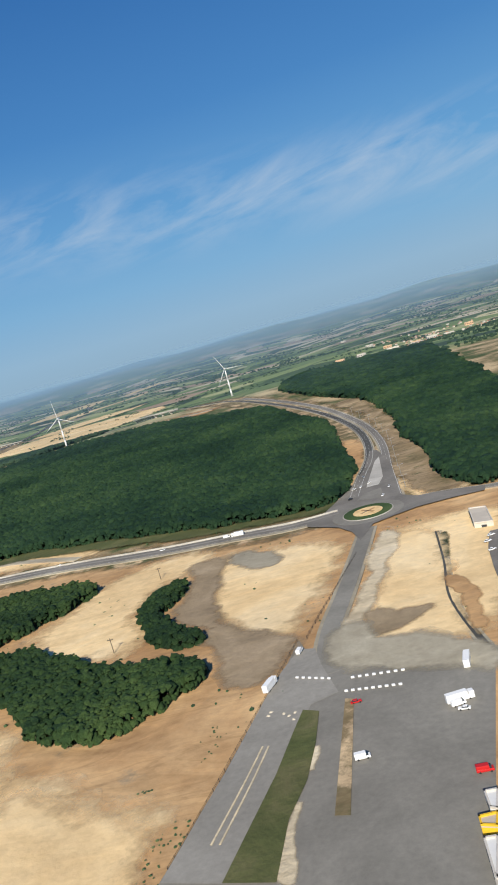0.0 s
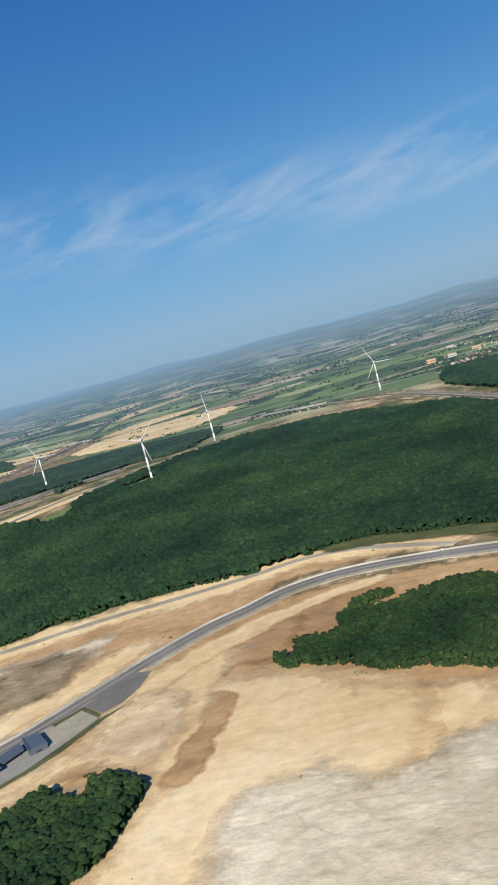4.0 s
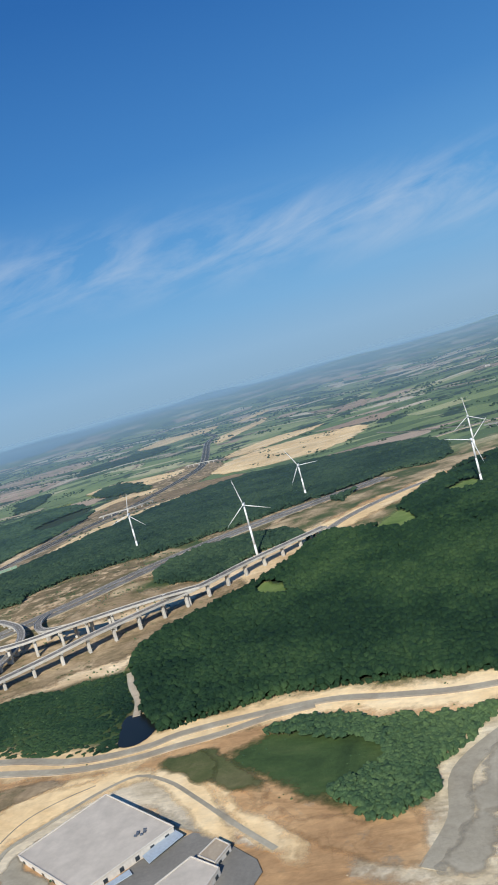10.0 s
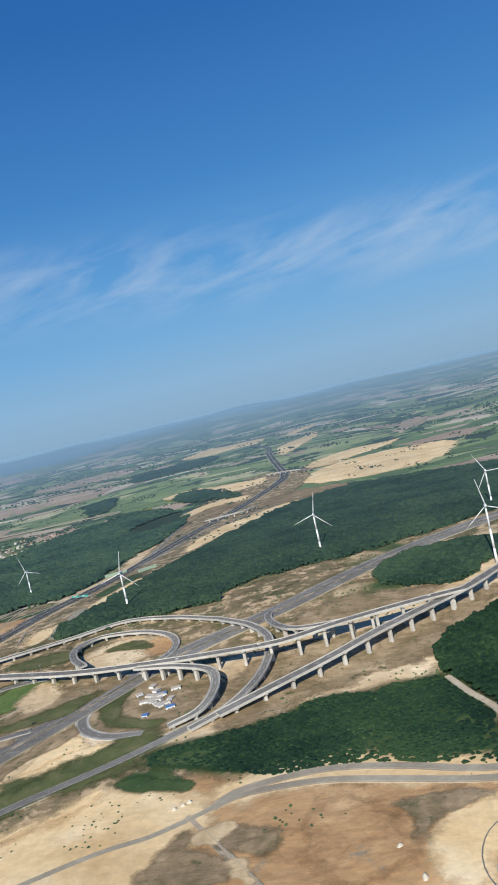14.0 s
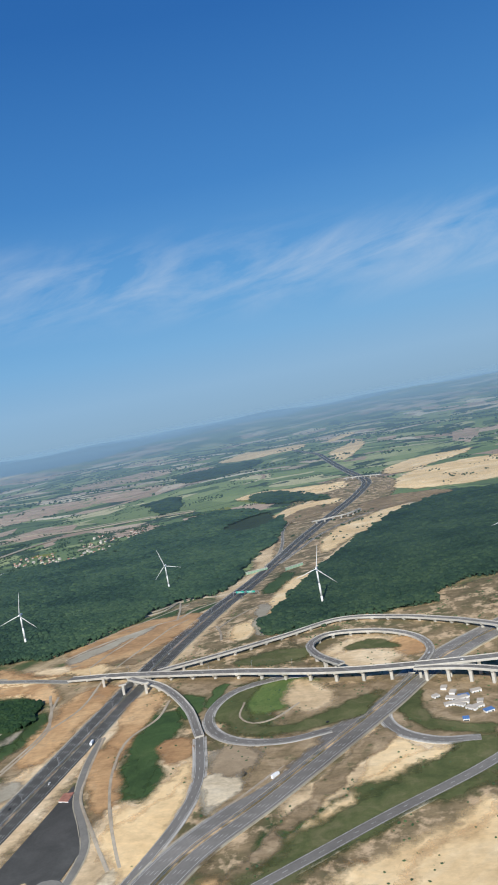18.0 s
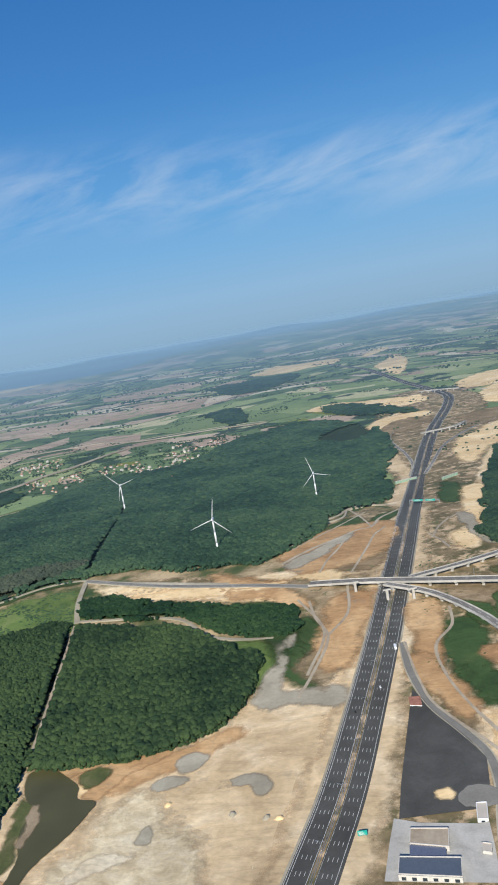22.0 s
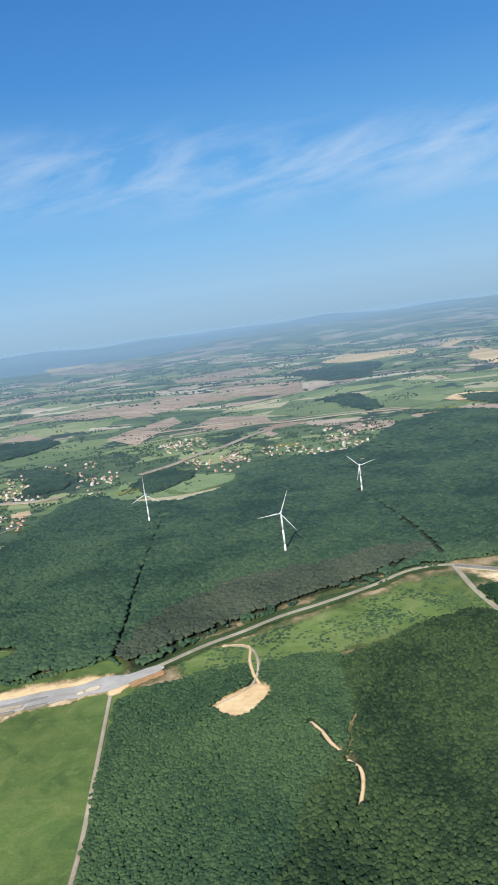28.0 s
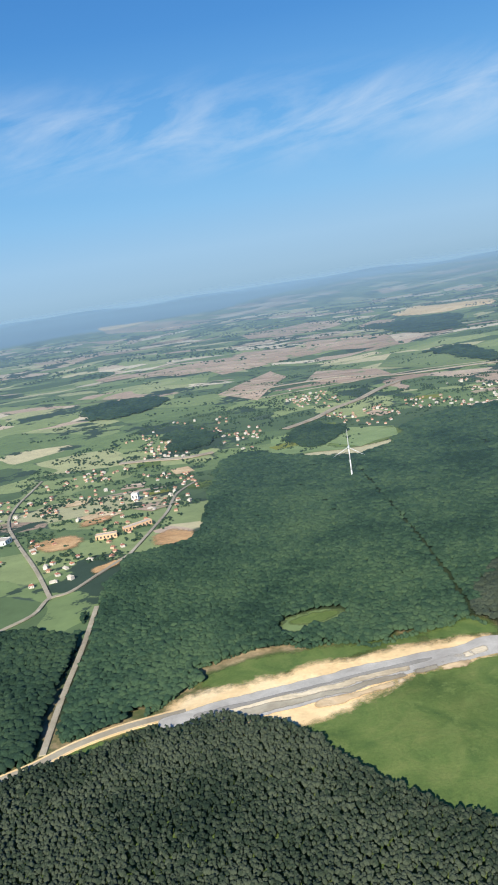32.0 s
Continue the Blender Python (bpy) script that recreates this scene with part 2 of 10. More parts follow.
def fields():
    """Farmland that goes on to the horizon: plots of grass, crops and ploughed soil between dark hedges."""
    m, t, b = material("farmland", 0.95)
    vec = place(t, 0.0055, 0.0085, 0.0, 18)
    warp = t.nodes.new("ShaderNodeTexNoise")
    warp.inputs["Scale"].default_value, warp.inputs["Detail"].default_value = 0.9, 2.0
    link(t, vec, warp.inputs["Vector"])
    shift = t.nodes.new("ShaderNodeVectorMath")
    shift.operation = "MULTIPLY_ADD"
    link(t, warp.outputs["Color"], shift.inputs[0])
    shift.inputs[1].default_value = (0.9, 0.9, 0)
    link(t, vec, shift.inputs[2])

    def plots(scale, feature="F1"):
        v = t.nodes.new("ShaderNodeTexVoronoi")
        v.feature = feature
        v.inputs["Scale"].default_value, v.inputs["Randomness"].default_value = scale, 0.85
        link(t, shift.outputs[0], v.inputs["Vector"])
        return v

    def split(v):
        s = t.nodes.new("ShaderNodeSeparateColor")
        link(t, v.outputs["Color"], s.inputs[0])
        return s.outputs

    small, large = split(plots(1.7)), split(plots(0.5))
    green = ramp(t, small[0], [(0.0, (0.068, 0.112, 0.056)), (0.35, (0.132, 0.195, 0.082)), (0.62, (0.19, 0.255, 0.105)), (0.85, (0.28, 0.33, 0.145)), (1.0, (0.55, 0.49, 0.30))])
    brown = ramp(t, small[1], [(0.0, (0.33, 0.24, 0.17)), (0.5, (0.48, 0.37, 0.275)), (1.0, (0.68, 0.60, 0.44))])
    some = t.nodes.new("ShaderNodeMath")
    some.operation = "MULTIPLY_ADD"
    link(t, large[2], some.inputs[0])
    some.inputs[1].default_value = 0.55
    half = t.nodes.new("ShaderNodeMath")
    half.operation = "MULTIPLY"
    link(t, small[2], half.inputs[0])
    half.inputs[1].default_value = 0.45
    link(t, half.outputs[0], some.inputs[2])
    col = blend(t, ramp(t, some.outputs[0], [(0.66, (0, 0, 0)), (0.67, (1, 1, 1))]), green, brown)
    edges = plots(1.7, "DISTANCE_TO_EDGE")
    gaps = noise_node(t, 0.02, 4, 0.6)
    hedge = t.nodes.new("ShaderNodeMath")
    hedge.operation = "MULTIPLY_ADD"
    link(t, gaps, hedge.inputs[0])
    hedge.inputs[1].default_value = 0.35
    link(t, edges.outputs["Distance"], hedge.inputs[2])
    col = blend(t, ramp(t, hedge.outputs[0], [(0.145, (1, 1, 1)), (0.165, (0, 0, 0))]), col, (0.055, 0.085, 0.06))
    copse = noise_node(t, 0.009, 7, 0.65)
    col = blend(t, ramp(t, copse, [(0.565, (0, 0, 0)), (0.58, (1, 1, 1))]), col, (0.038, 0.068, 0.045))
    fine = noise_node(t, 0.05, 7, 0.7)
    col = blend(t, 0.5, col, ramp(t, fine, [(0.3, (0.65, 0.66, 0.66)), (0.7, (1.28, 1.27, 1.22))]), "MULTIPLY")
    # rough heath on the plateau: dry grass, low scrub and bare sandy soil
    heath = ramp(t, noise_node(t, 0.035, 7, 0.65), [(0.36, (0.045, 0.08, 0.028)), (0.45, (0.10, 0.115, 0.045)), (0.52, (0.27, 0.21, 0.115)), (0.62, (0.52, 0.40, 0.24))])
    heath = blend(t, 0.5, heath, ramp(t, noise_node(t, 0.6, 5, 0.65), [(0.3, (0.65, 0.64, 0.62)), (0.7, (1.25, 1.24, 1.2))]), "MULTIPLY")
    where = t.nodes.new("ShaderNodeSeparateXYZ")
    link(t, place(t), where.inputs[0])
    reach = t.nodes.new("ShaderNodeMath")
    reach.operation = "MULTIPLY_ADD"
    link(t, copse, reach.inputs[0])
    reach.inputs[1].default_value = 300.0
    west = t.nodes.new("ShaderNodeMapRange")
    west.inputs[1].default_value, west.inputs[2].default_value, west.inputs[3].default_value, west.inputs[4].default_value = -1060.0, -1240.0, 0.0, 500.0
    link(t, where.outputs[0], west.inputs[0])
    off = t.nodes.new("ShaderNodeMath")
    link(t, where.outputs[1], off.inputs[0])
    link(t, west.outputs[0], off.inputs[1])
    link(t, off.outputs[0], reach.inputs[2])
    valley = t.nodes.new("ShaderNodeMapRange")
    valley.inputs[1].default_value, valley.inputs[2].default_value = 690.0, 760.0
    link(t, reach.outputs[0], valley.inputs[0])
    col = blend(t, valley.outputs[0], heath, col)
    link(t, col, b.inputs["Base Color"])
    return m


FARM = fields()
SAND = soil("pale_sand", (0.66, 0.455, 0.225), (0.82, 0.61, 0.335), (0.89, 0.72, 0.455), 0.03, 0.35, tracks=0.22)
EARTH = soil("ochre_earth", (0.33, 0.19, 0.09), (0.50, 0.31, 0.15), (0.66, 0.45, 0.24), 0.03, 0.4, spots=(0.27, 0.22, 0.15), amount=0.60, tracks=0.5)
CHALK = soil("quarry_rubble", (0.40, 0.32, 0.205), (0.61, 0.515, 0.35), (0.82, 0.725, 0.54), 0.11, 0.5, 0.9, spots=(0.55, 0.42, 0.26), amount=0.57, tracks=0.6)
RUBBLE = soil("broken_rubble", (0.44, 0.345, 0.21), (0.64, 0.53, 0.345), (0.77, 0.67, 0.475), 0.13, 0.6, 0.9, spots=(0.48, 0.37, 0.23), amount=0.60, tracks=0.25)
DRY = soil("dry_grass", (0.075, 0.092, 0.035), (0.185, 0.145, 0.078), (0.36, 0.265, 0.15), 0.045, 0.5, spots=(0.55, 0.405, 0.245), amount=0.50, tracks=0.5)
MEADOW = soil("meadow_grass", (0.060, 0.110, 0.030), (0.105, 0.160, 0.042), (0.165, 0.205, 0.062), 0.06, 0.9, 0.8, spots=(0.13, 0.18, 0.05), amount=0.53)
SCRUB = soil("green_scrub", (0.028, 0.055, 0.018), (0.05, 0.09, 0.028), (0.08, 0.115, 0.04), 0.05, 0.7, 0.7)
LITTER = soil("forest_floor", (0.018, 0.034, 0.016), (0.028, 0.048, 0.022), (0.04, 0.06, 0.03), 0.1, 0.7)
BANK = soil("weedy_brown_bank", (0.14, 0.115, 0.055), (0.29, 0.215, 0.125), (0.46, 0.355, 0.225), 0.07, 0.6, 0.6, spots=(0.085, 0.095, 0.04), amount=0.57, tracks=0.6)
BROWN = soil("dark_brown_soil", (0.16, 0.115, 0.06), (0.25, 0.18, 0.10), (0.36, 0.265, 0.155), 0.06, 0.5, spots=(0.13, 0.14, 0.06), amount=0.56, tracks=0.5)
TAN = soil("tan_graded_earth", (0.46, 0.335, 0.19), (0.65, 0.495, 0.30), (0.80, 0.655, 0.445), 0.04, 0.4, spots=(0.44, 0.34, 0.22), amount=0.60, tracks=0.4)
PALE = soil("pale_stony_ground", (0.47, 0.42, 0.33), (0.58, 0.525, 0.42), (0.66, 0.605, 0.495), 0.08, 0.6, 0.6)
CREAM = soil("pale_tan_stony_ground", (0.50, 0.415, 0.28), (0.635, 0.54, 0.38), (0.75, 0.655, 0.485), 0.06, 0.6, 0.7, tracks=0.5)
GRAVEL = soil("grey_gravel", (0.285, 0.252, 0.188), (0.37, 0.332, 0.252), (0.46, 0.418, 0.322), 0.06, 0.7)
ASPHALT = soil("dark_asphalt", (0.060, 0.059, 0.054), (0.078, 0.077, 0.070), (0.10, 0.098, 0.09), 0.08, 1.6, 0.1, rough=0.85)
WORN = soil("worn_asphalt", (0.18, 0.172, 0.15), (0.225, 0.214, 0.188), (0.275, 0.262, 0.23), 0.05, 1.2, 0.1, rough=0.9)
PAVED = soil("pale_road_surface", (0.235, 0.225, 0.20), (0.285, 0.272, 0.243), (0.335, 0.32, 0.288), 0.05, 1.2, 0.1, rough=0.9)
TARMAC = soil("grey_tarmac", (0.145, 0.136, 0.122), (0.19, 0.178, 0.16), (0.24, 0.225, 0.203), 0.06, 1.2, 0.1, rough=0.9)
CONCRETE = soil("pale_concrete", (0.36, 0.345, 0.31), (0.45, 0.43, 0.39), (0.53, 0.51, 0.47), 0.15, 2.0, 0.1, rough=0.85)
CLAY = soil("brown_gravelly_clay", (0.235, 0.178, 0.11), (0.325, 0.25, 0.16), (0.43, 0.335, 0.225), 0.05, 0.6, 0.5)
DIRT = soil("dirt_track", (0.28, 0.22, 0.16), (0.42, 0.35, 0.26), (0.52, 0.45, 0.35), 0.06, 0.8)
PLOUGH = soil("ploughed_soil", (0.33, 0.235, 0.165), (0.48, 0.36, 0.265), (0.62, 0.49, 0.375), 0.012, 0.05, 0.1, (1, 5, 20), spots=(0.20, 0.25, 0.12), amount=0.53)
GLADE = soil("light_glade_grass", (0.085, 0.140, 0.036), (0.135, 0.195, 0.055), (0.195, 0.235, 0.085), 0.08, 0.8, 0.4)
OLIVE = soil("olive_grass", (0.060, 0.078, 0.026), (0.098, 0.110, 0.040), (0.16, 0.15, 0.07), 0.1, 0.9, 0.5)
CROP = soil("green_crop", (0.13, 0.19, 0.085), (0.18, 0.25, 0.105), (0.23, 0.295, 0.13), 0.008, 0.08, 0.1)
STUBBLE = soil("yellow_green_crop", (0.14, 0.17, 0.03), (0.19, 0.21, 0.04), (0.22, 0.24, 0.06), 0.01, 0.1, 0.1)
BROAD = leaves("broadleaf", (0.011, 0.031, 0.015), (0.022, 0.052, 0.022), (0.046, 0.086, 0.032))
# copy of the broadleaf foliage, toned by itself to keep the groves dark
GROVE_LEAF = leaves("dark_grove_foliage", (0.012, 0.030, 0.012), (0.026, 0.054, 0.018), (0.055, 0.092, 0.028), 0.035)
BROAD2 = leaves("broadleaf_bright", (0.034, 0.070, 0.036), (0.058, 0.106, 0.048), (0.095, 0.152, 0.062), 0.016, 0.26)
PINE = leaves("pine_needles", (0.018, 0.032, 0.020), (0.036, 0.053, 0.033), (0.072, 0.090, 0.058), 0.03, 0.34)
FARWOOD = leaves("far_foliage", (0.018, 0.040, 0.024), (0.031, 0.062, 0.036), (0.054, 0.092, 0.047), 0.016, 0.24)
# far foliage lightened by a quarter: haze over the west forest put into colour
WESTWOOD_PALED = leaves("forest_foliage", (0.023, 0.050, 0.030), (0.039, 0.078, 0.044), (0.067, 0.114, 0.057), 0.016, 0.26)
DEAD = leaves("dead_foliage", (0.05, 0.046, 0.03), (0.08, 0.07, 0.045), (0.115, 0.10, 0.065), 0.03)
GREYWOOD = leaves("thin_grey_foliage", (0.045, 0.060, 0.040), (0.064, 0.082, 0.054), (0.088, 0.104, 0.068), 0.03)
# plantation greens in a sun-glare copy and a dim copy, light put into colour
YOUNG_LIT = leaves("plantation_foliage", (0.028, 0.060, 0.031), (0.049, 0.092, 0.042), (0.082, 0.134, 0.055), 0.016, 0.28)
MATURE_DARK = leaves("mature_foliage", (0.0165, 0.035, 0.017), (0.031, 0.058, 0.025), (0.059, 0.095, 0.036), 0.02, 0.32)
BARK = plain("bark", (0.10, 0.08, 0.06), 0.9)
WHITE = plain("white_coating", (0.70, 0.70, 0.69), 0.4, 0, 0.04)
LINE = plain("road_marking", (0.62, 0.61, 0.57), 0.7, 0, 0.15)
WALL = plain("render_wall", (0.56, 0.52, 0.46), 0.85)
TILE = plain("clay_tiles", (0.34, 0.155, 0.105), 0.8, 0, 0.35, 0.8)
ROOFGREY = plain("sheet_roof", (0.50, 0.445, 0.37), 0.8, 0.0, 0.14, 0.25)
STEEL = plain("galvanised_steel", (0.55, 0.56, 0.57), 0.4, 0.8)
DARK = plain("dark_rubber", (0.03, 0.03, 0.032), 0.7)
GLASS, _t, _b = material("window_glass", 0.08)
_b.inputs["Base Color"].default_value = (0.03, 0.04, 0.05, 1)
_b.inputs["Specular IOR Level"].default_value = 0.6
PALEBLUE = plain("pale_blue_sheet", (0.36, 0.42, 0.48), 0.5)
BLUE = plain("blue_sheet", (0.10, 0.20, 0.42), 0.5)
SLATE = plain("grey_blue_panel", (0.11, 0.13, 0.16), 0.45, 0.2)
GREEN = plain("green_sign", (0.02, 0.30, 0.24), 0.5)
PANEL = plain("solar_panel", (0.16, 0.18, 0.24), 0.25, 0.3)


def water(name, col, rough):
    m, t, b = material(name, rough)
    n = noise_node(t, 0.05, 4)
    link(t, ramp(t, n, [(0.3, tuple(c * 0.7 for c in col)), (0.7, col)]), b.inputs["Base Color"])
    bump(t, b, noise_node(t, 2.0, 3), 0.05, 0.1)
    b.inputs["Specular IOR Level"].default_value = 0.3
    return m


MUDDY = water("muddy_water", (0.098, 0.090, 0.036), 0.45)
BLACKWATER = water("dark_water", (0.012, 0.014, 0.012), 0.3)
BLACKWATER.node_tree.nodes["Principled BSDF"].inputs["Specular IOR Level"].default_value = 0.15
# sea blue paled and left rough: distance haze is put into its colour
SEA_HAZED = water("sea_water", (0.22, 0.35, 0.47), 0.6)
# blue diffuse mixed with clear: a sheet standing in for distance haze
HAZE_SHEET = bpy.data.materials.new("summer_haze")
HAZE_SHEET.use_nodes = True
_t = HAZE_SHEET.node_tree
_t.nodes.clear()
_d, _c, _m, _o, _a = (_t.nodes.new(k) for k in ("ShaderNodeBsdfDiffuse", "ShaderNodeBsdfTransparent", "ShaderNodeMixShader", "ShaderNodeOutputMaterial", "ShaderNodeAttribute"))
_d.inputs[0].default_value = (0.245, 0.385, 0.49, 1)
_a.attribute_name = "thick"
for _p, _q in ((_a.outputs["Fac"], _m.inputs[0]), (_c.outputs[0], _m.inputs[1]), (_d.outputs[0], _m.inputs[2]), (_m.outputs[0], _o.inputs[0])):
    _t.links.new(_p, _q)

# ---------------------------------------------------------------- ground form
HILLS = [(-500, 300, -2.2), (-570, 1130, 1.6), (-1260, 540, 1.1), (-90, 600, 6.0), (-30, 120, -0.6), (-920, 260, 4.6), (-1080, 870, -1.7), (-720, 600, -5.9), (-270, 210, -4.9), (-700, 200, -3.2), (-240, 430, 4.3), (-1040, 440, -2.2), (-460, 490, 4.4)]
HILLS_B = [(-1210, 720, -5.2), (-890, 640, 0.9), (-760, 440, 1.7), (-1070, 590, -0.4), (-10, 260, -3.0), (-660, 340, 4.3), (-220, 570, -0.2), (-340, 320, -1.9), (-580, 450, -2.5), (-800, 280, -5.3), (-930, 430, 7.3), (-610, 590, -2.3), (-1170, 490, 0.3)]


def ease(t):
    t = np.clip(t, 0, 1)
    return t * t * (3 - 2 * t)


def terrain(x, y):
    """Height of the ground: a plateau that falls to the valley, low hills, and a rise far away."""
    x, y = np.asarray(x, float), np.asarray(y, float)
    d = y + 0.25 * (-x - 500)
    z = 2 - 24 * ease((d - 480) / 520) - 18 * ease((y - 1100) / 1200) + 95 * ease((y - 2500) / 2200) - 90 * ease((y - 4720) / 260)
    for cx, cy, h in HILLS + HILLS_B:
        z = z + h * np.exp(-((x - cx) ** 2 + (y - cy) ** 2) / (2 * 95.0 ** 2))
    far = ease((y - 800) / 800)
    return z + far * (9 * np.sin(x / 210 + y / 330) * np.sin(y / 260 - x / 510) + 5 * np.sin(x / 97 + 1.3) * np.sin(y / 141))


def ground(x, y):
    return float(terrain(x, y))


# ---------------------------------------------------------------- building helpers


def mesh_object(name, verts, faces, mat, smooth=False):
    me = bpy.data.meshes.new(name)
    me.from_pydata(verts, [], faces)
    me.materials.append(mat)
    if smooth:
        me.polygons.foreach_set("use_smooth", [True] * len(me.polygons))
    me.update()
    return new(name, me)


def quick_mesh(name, verts, tris, mat, smooth=False):
    """A mesh from arrays of points and triangles."""
    me = bpy.data.meshes.new(name)
    verts, tris = np.ascontiguousarray(verts, dtype=np.float32), np.ascontiguousarray(tris, dtype=np.int32)
    me.vertices.add(len(verts))
    me.vertices.foreach_set("co", verts.ravel())
    me.loops.add(tris.size)
    me.loops.foreach_set("vertex_index", tris.ravel())
    me.polygons.add(len(tris))
    me.polygons.foreach_set("loop_start", np.arange(0, tris.size, 3, dtype=np.int32))
    me.polygons.foreach_set("loop_total", np.full(len(tris), 3, dtype=np.int32))
    if smooth:
        me.polygons.foreach_set("use_smooth", np.ones(len(tris), dtype=bool))
    me.materials.append(mat)
    me.update(calc_edges=True)
    return new(name, me)


def part(name, bm, mat, parent=None, label="", smooth=False):
    me = bpy.data.meshes.new(name)
    bm.to_mesh(me)
    bm.free()
    me.materials.append(mat)
    if smooth:
        me.polygons.foreach_set("use_smooth", [True] * len(me.polygons))
    ob = new(name, me)
    if parent is not None:
        ob.parent = parent
    if label:
        tagged(ob, label)
    return ob


def under(ob, parent, label=""):
    ob.parent = parent
    if label:
        tagged(ob, label)
    return ob


def empty(name, x, y, z=None, turn=0.0):
    ob = new(name)
    ob.matrix_world = pose(x, y, ground(x, y) if z is None else z, 0, 0, turn)
    return ob


def box(bm, x0, y0, z0, x1, y1, z1, bevel=0.0):
    made = bmesh.ops.create_cube(bm, size=1.0)["verts"]
    for v in made:
        v.co = Vector((x0 + (v.co.x + 0.5) * (x1 - x0), y0 + (v.co.y + 0.5) * (y1 - y0), z0 + (v.co.z + 0.5) * (z1 - z0)))
    if bevel:
        edges = list({e for v in made for e in v.link_edges})
        bmesh.ops.bevel(bm, geom=edges, offset=bevel, segments=1, affect="EDGES")
    return bm


def boxed(*args, **kw):
    return box(bmesh.new(), *args, **kw)


def tube(bm, a, b, r0, r1, sides=10):
    """A tapered round bar from a to b."""
    a, b = Vector(a), Vector(b)
    d = b - a
    m = Matrix.Translation((a + b) / 2) @ d.to_track_quat("Z", "Y").to_matrix().to_4x4()
    bmesh.ops.create_cone(bm, cap_ends=True, segments=sides, radius1=r0, radius2=r1, depth=d.length, matrix=m)
    return bm


def curve_points(pts, step, closed=False):
    """Points at even steps on a smooth curve through pts."""
    p = np.array(pts, float)
    n = len(p)
    out_pts = []
    spans = n if closed else n - 1
    for i in range(spans):
        if closed:
            a, b, c, d = p[(i - 1) % n], p[i], p[(i + 1) % n], p[(i + 2) % n]
        else:
            b, c = p[i], p[i + 1]
            a = p[i - 1] if i else 2 * b - c
            d = p[i + 2] if i + 2 < n else 2 * c - b
        ab, bc, cd = (max(np.linalg.norm(v[:2]) ** 0.5, 1e-3) for v in (b - a, c - b, d - c))
        m1 = (c - b) + bc * ((b - a) / ab - (c - a) / (ab + bc))
        m2 = (c - b) + bc * ((d - c) / cd - (d - b) / (bc + cd))
        k = max(2, int(np.linalg.norm((c - b)[:2]) / step) + 1)
        for s in np.linspace(0, 1, k, endpoint=False):
            out_pts.append((2 * s ** 3 - 3 * s ** 2 + 1) * b + (s ** 3 - 2 * s ** 2 + s) * m1 + (-2 * s ** 3 + 3 * s ** 2) * c + (s ** 3 - s ** 2) * m2)
    if not closed:
        out_pts.append(p[-1])
    return np.array(out_pts)


def inside(poly, x, y):
    """Which of the points lie in the closed outline."""
    px, py = poly[:, 0], poly[:, 1]
    hit = np.zeros(len(x), bool)
    j = len(px) - 1
    for i in range(len(px)):
        if py[i] != py[j]:
            cross = ((py[i] > y) != (py[j] > y)) & (x < (px[j] - px[i]) * (y - py[i]) / (py[j] - py[i]) + px[i])
            hit ^= cross
        j = i
    return hit


def outline(pts, rough, step=None):
    """A smooth closed outline with a ragged edge."""
    p = np.array(pts, float)[:, :2]
    size = np.ptp(p, axis=0).max()
    step = step or max(1.2, size / 120)
    c = curve_points(p, step, True)
    if rough:
        for i, q in enumerate(c):
            v = noise.noise_vector(Vector((q[0] / 9, q[1] / 9, 1.7))) * rough + noise.noise_vector(Vector((q[0] / 2.5, q[1] / 2.5, 4.1))) * rough * 0.45
            c[i] += (v.x, v.y)
    return c


from mathutils.geometry import delaunay_2d_cdt


SOFT = {}
HARD = (ASPHALT, WORN, PAVED, TARMAC, CONCRETE, BLACKWATER, MUDDY)


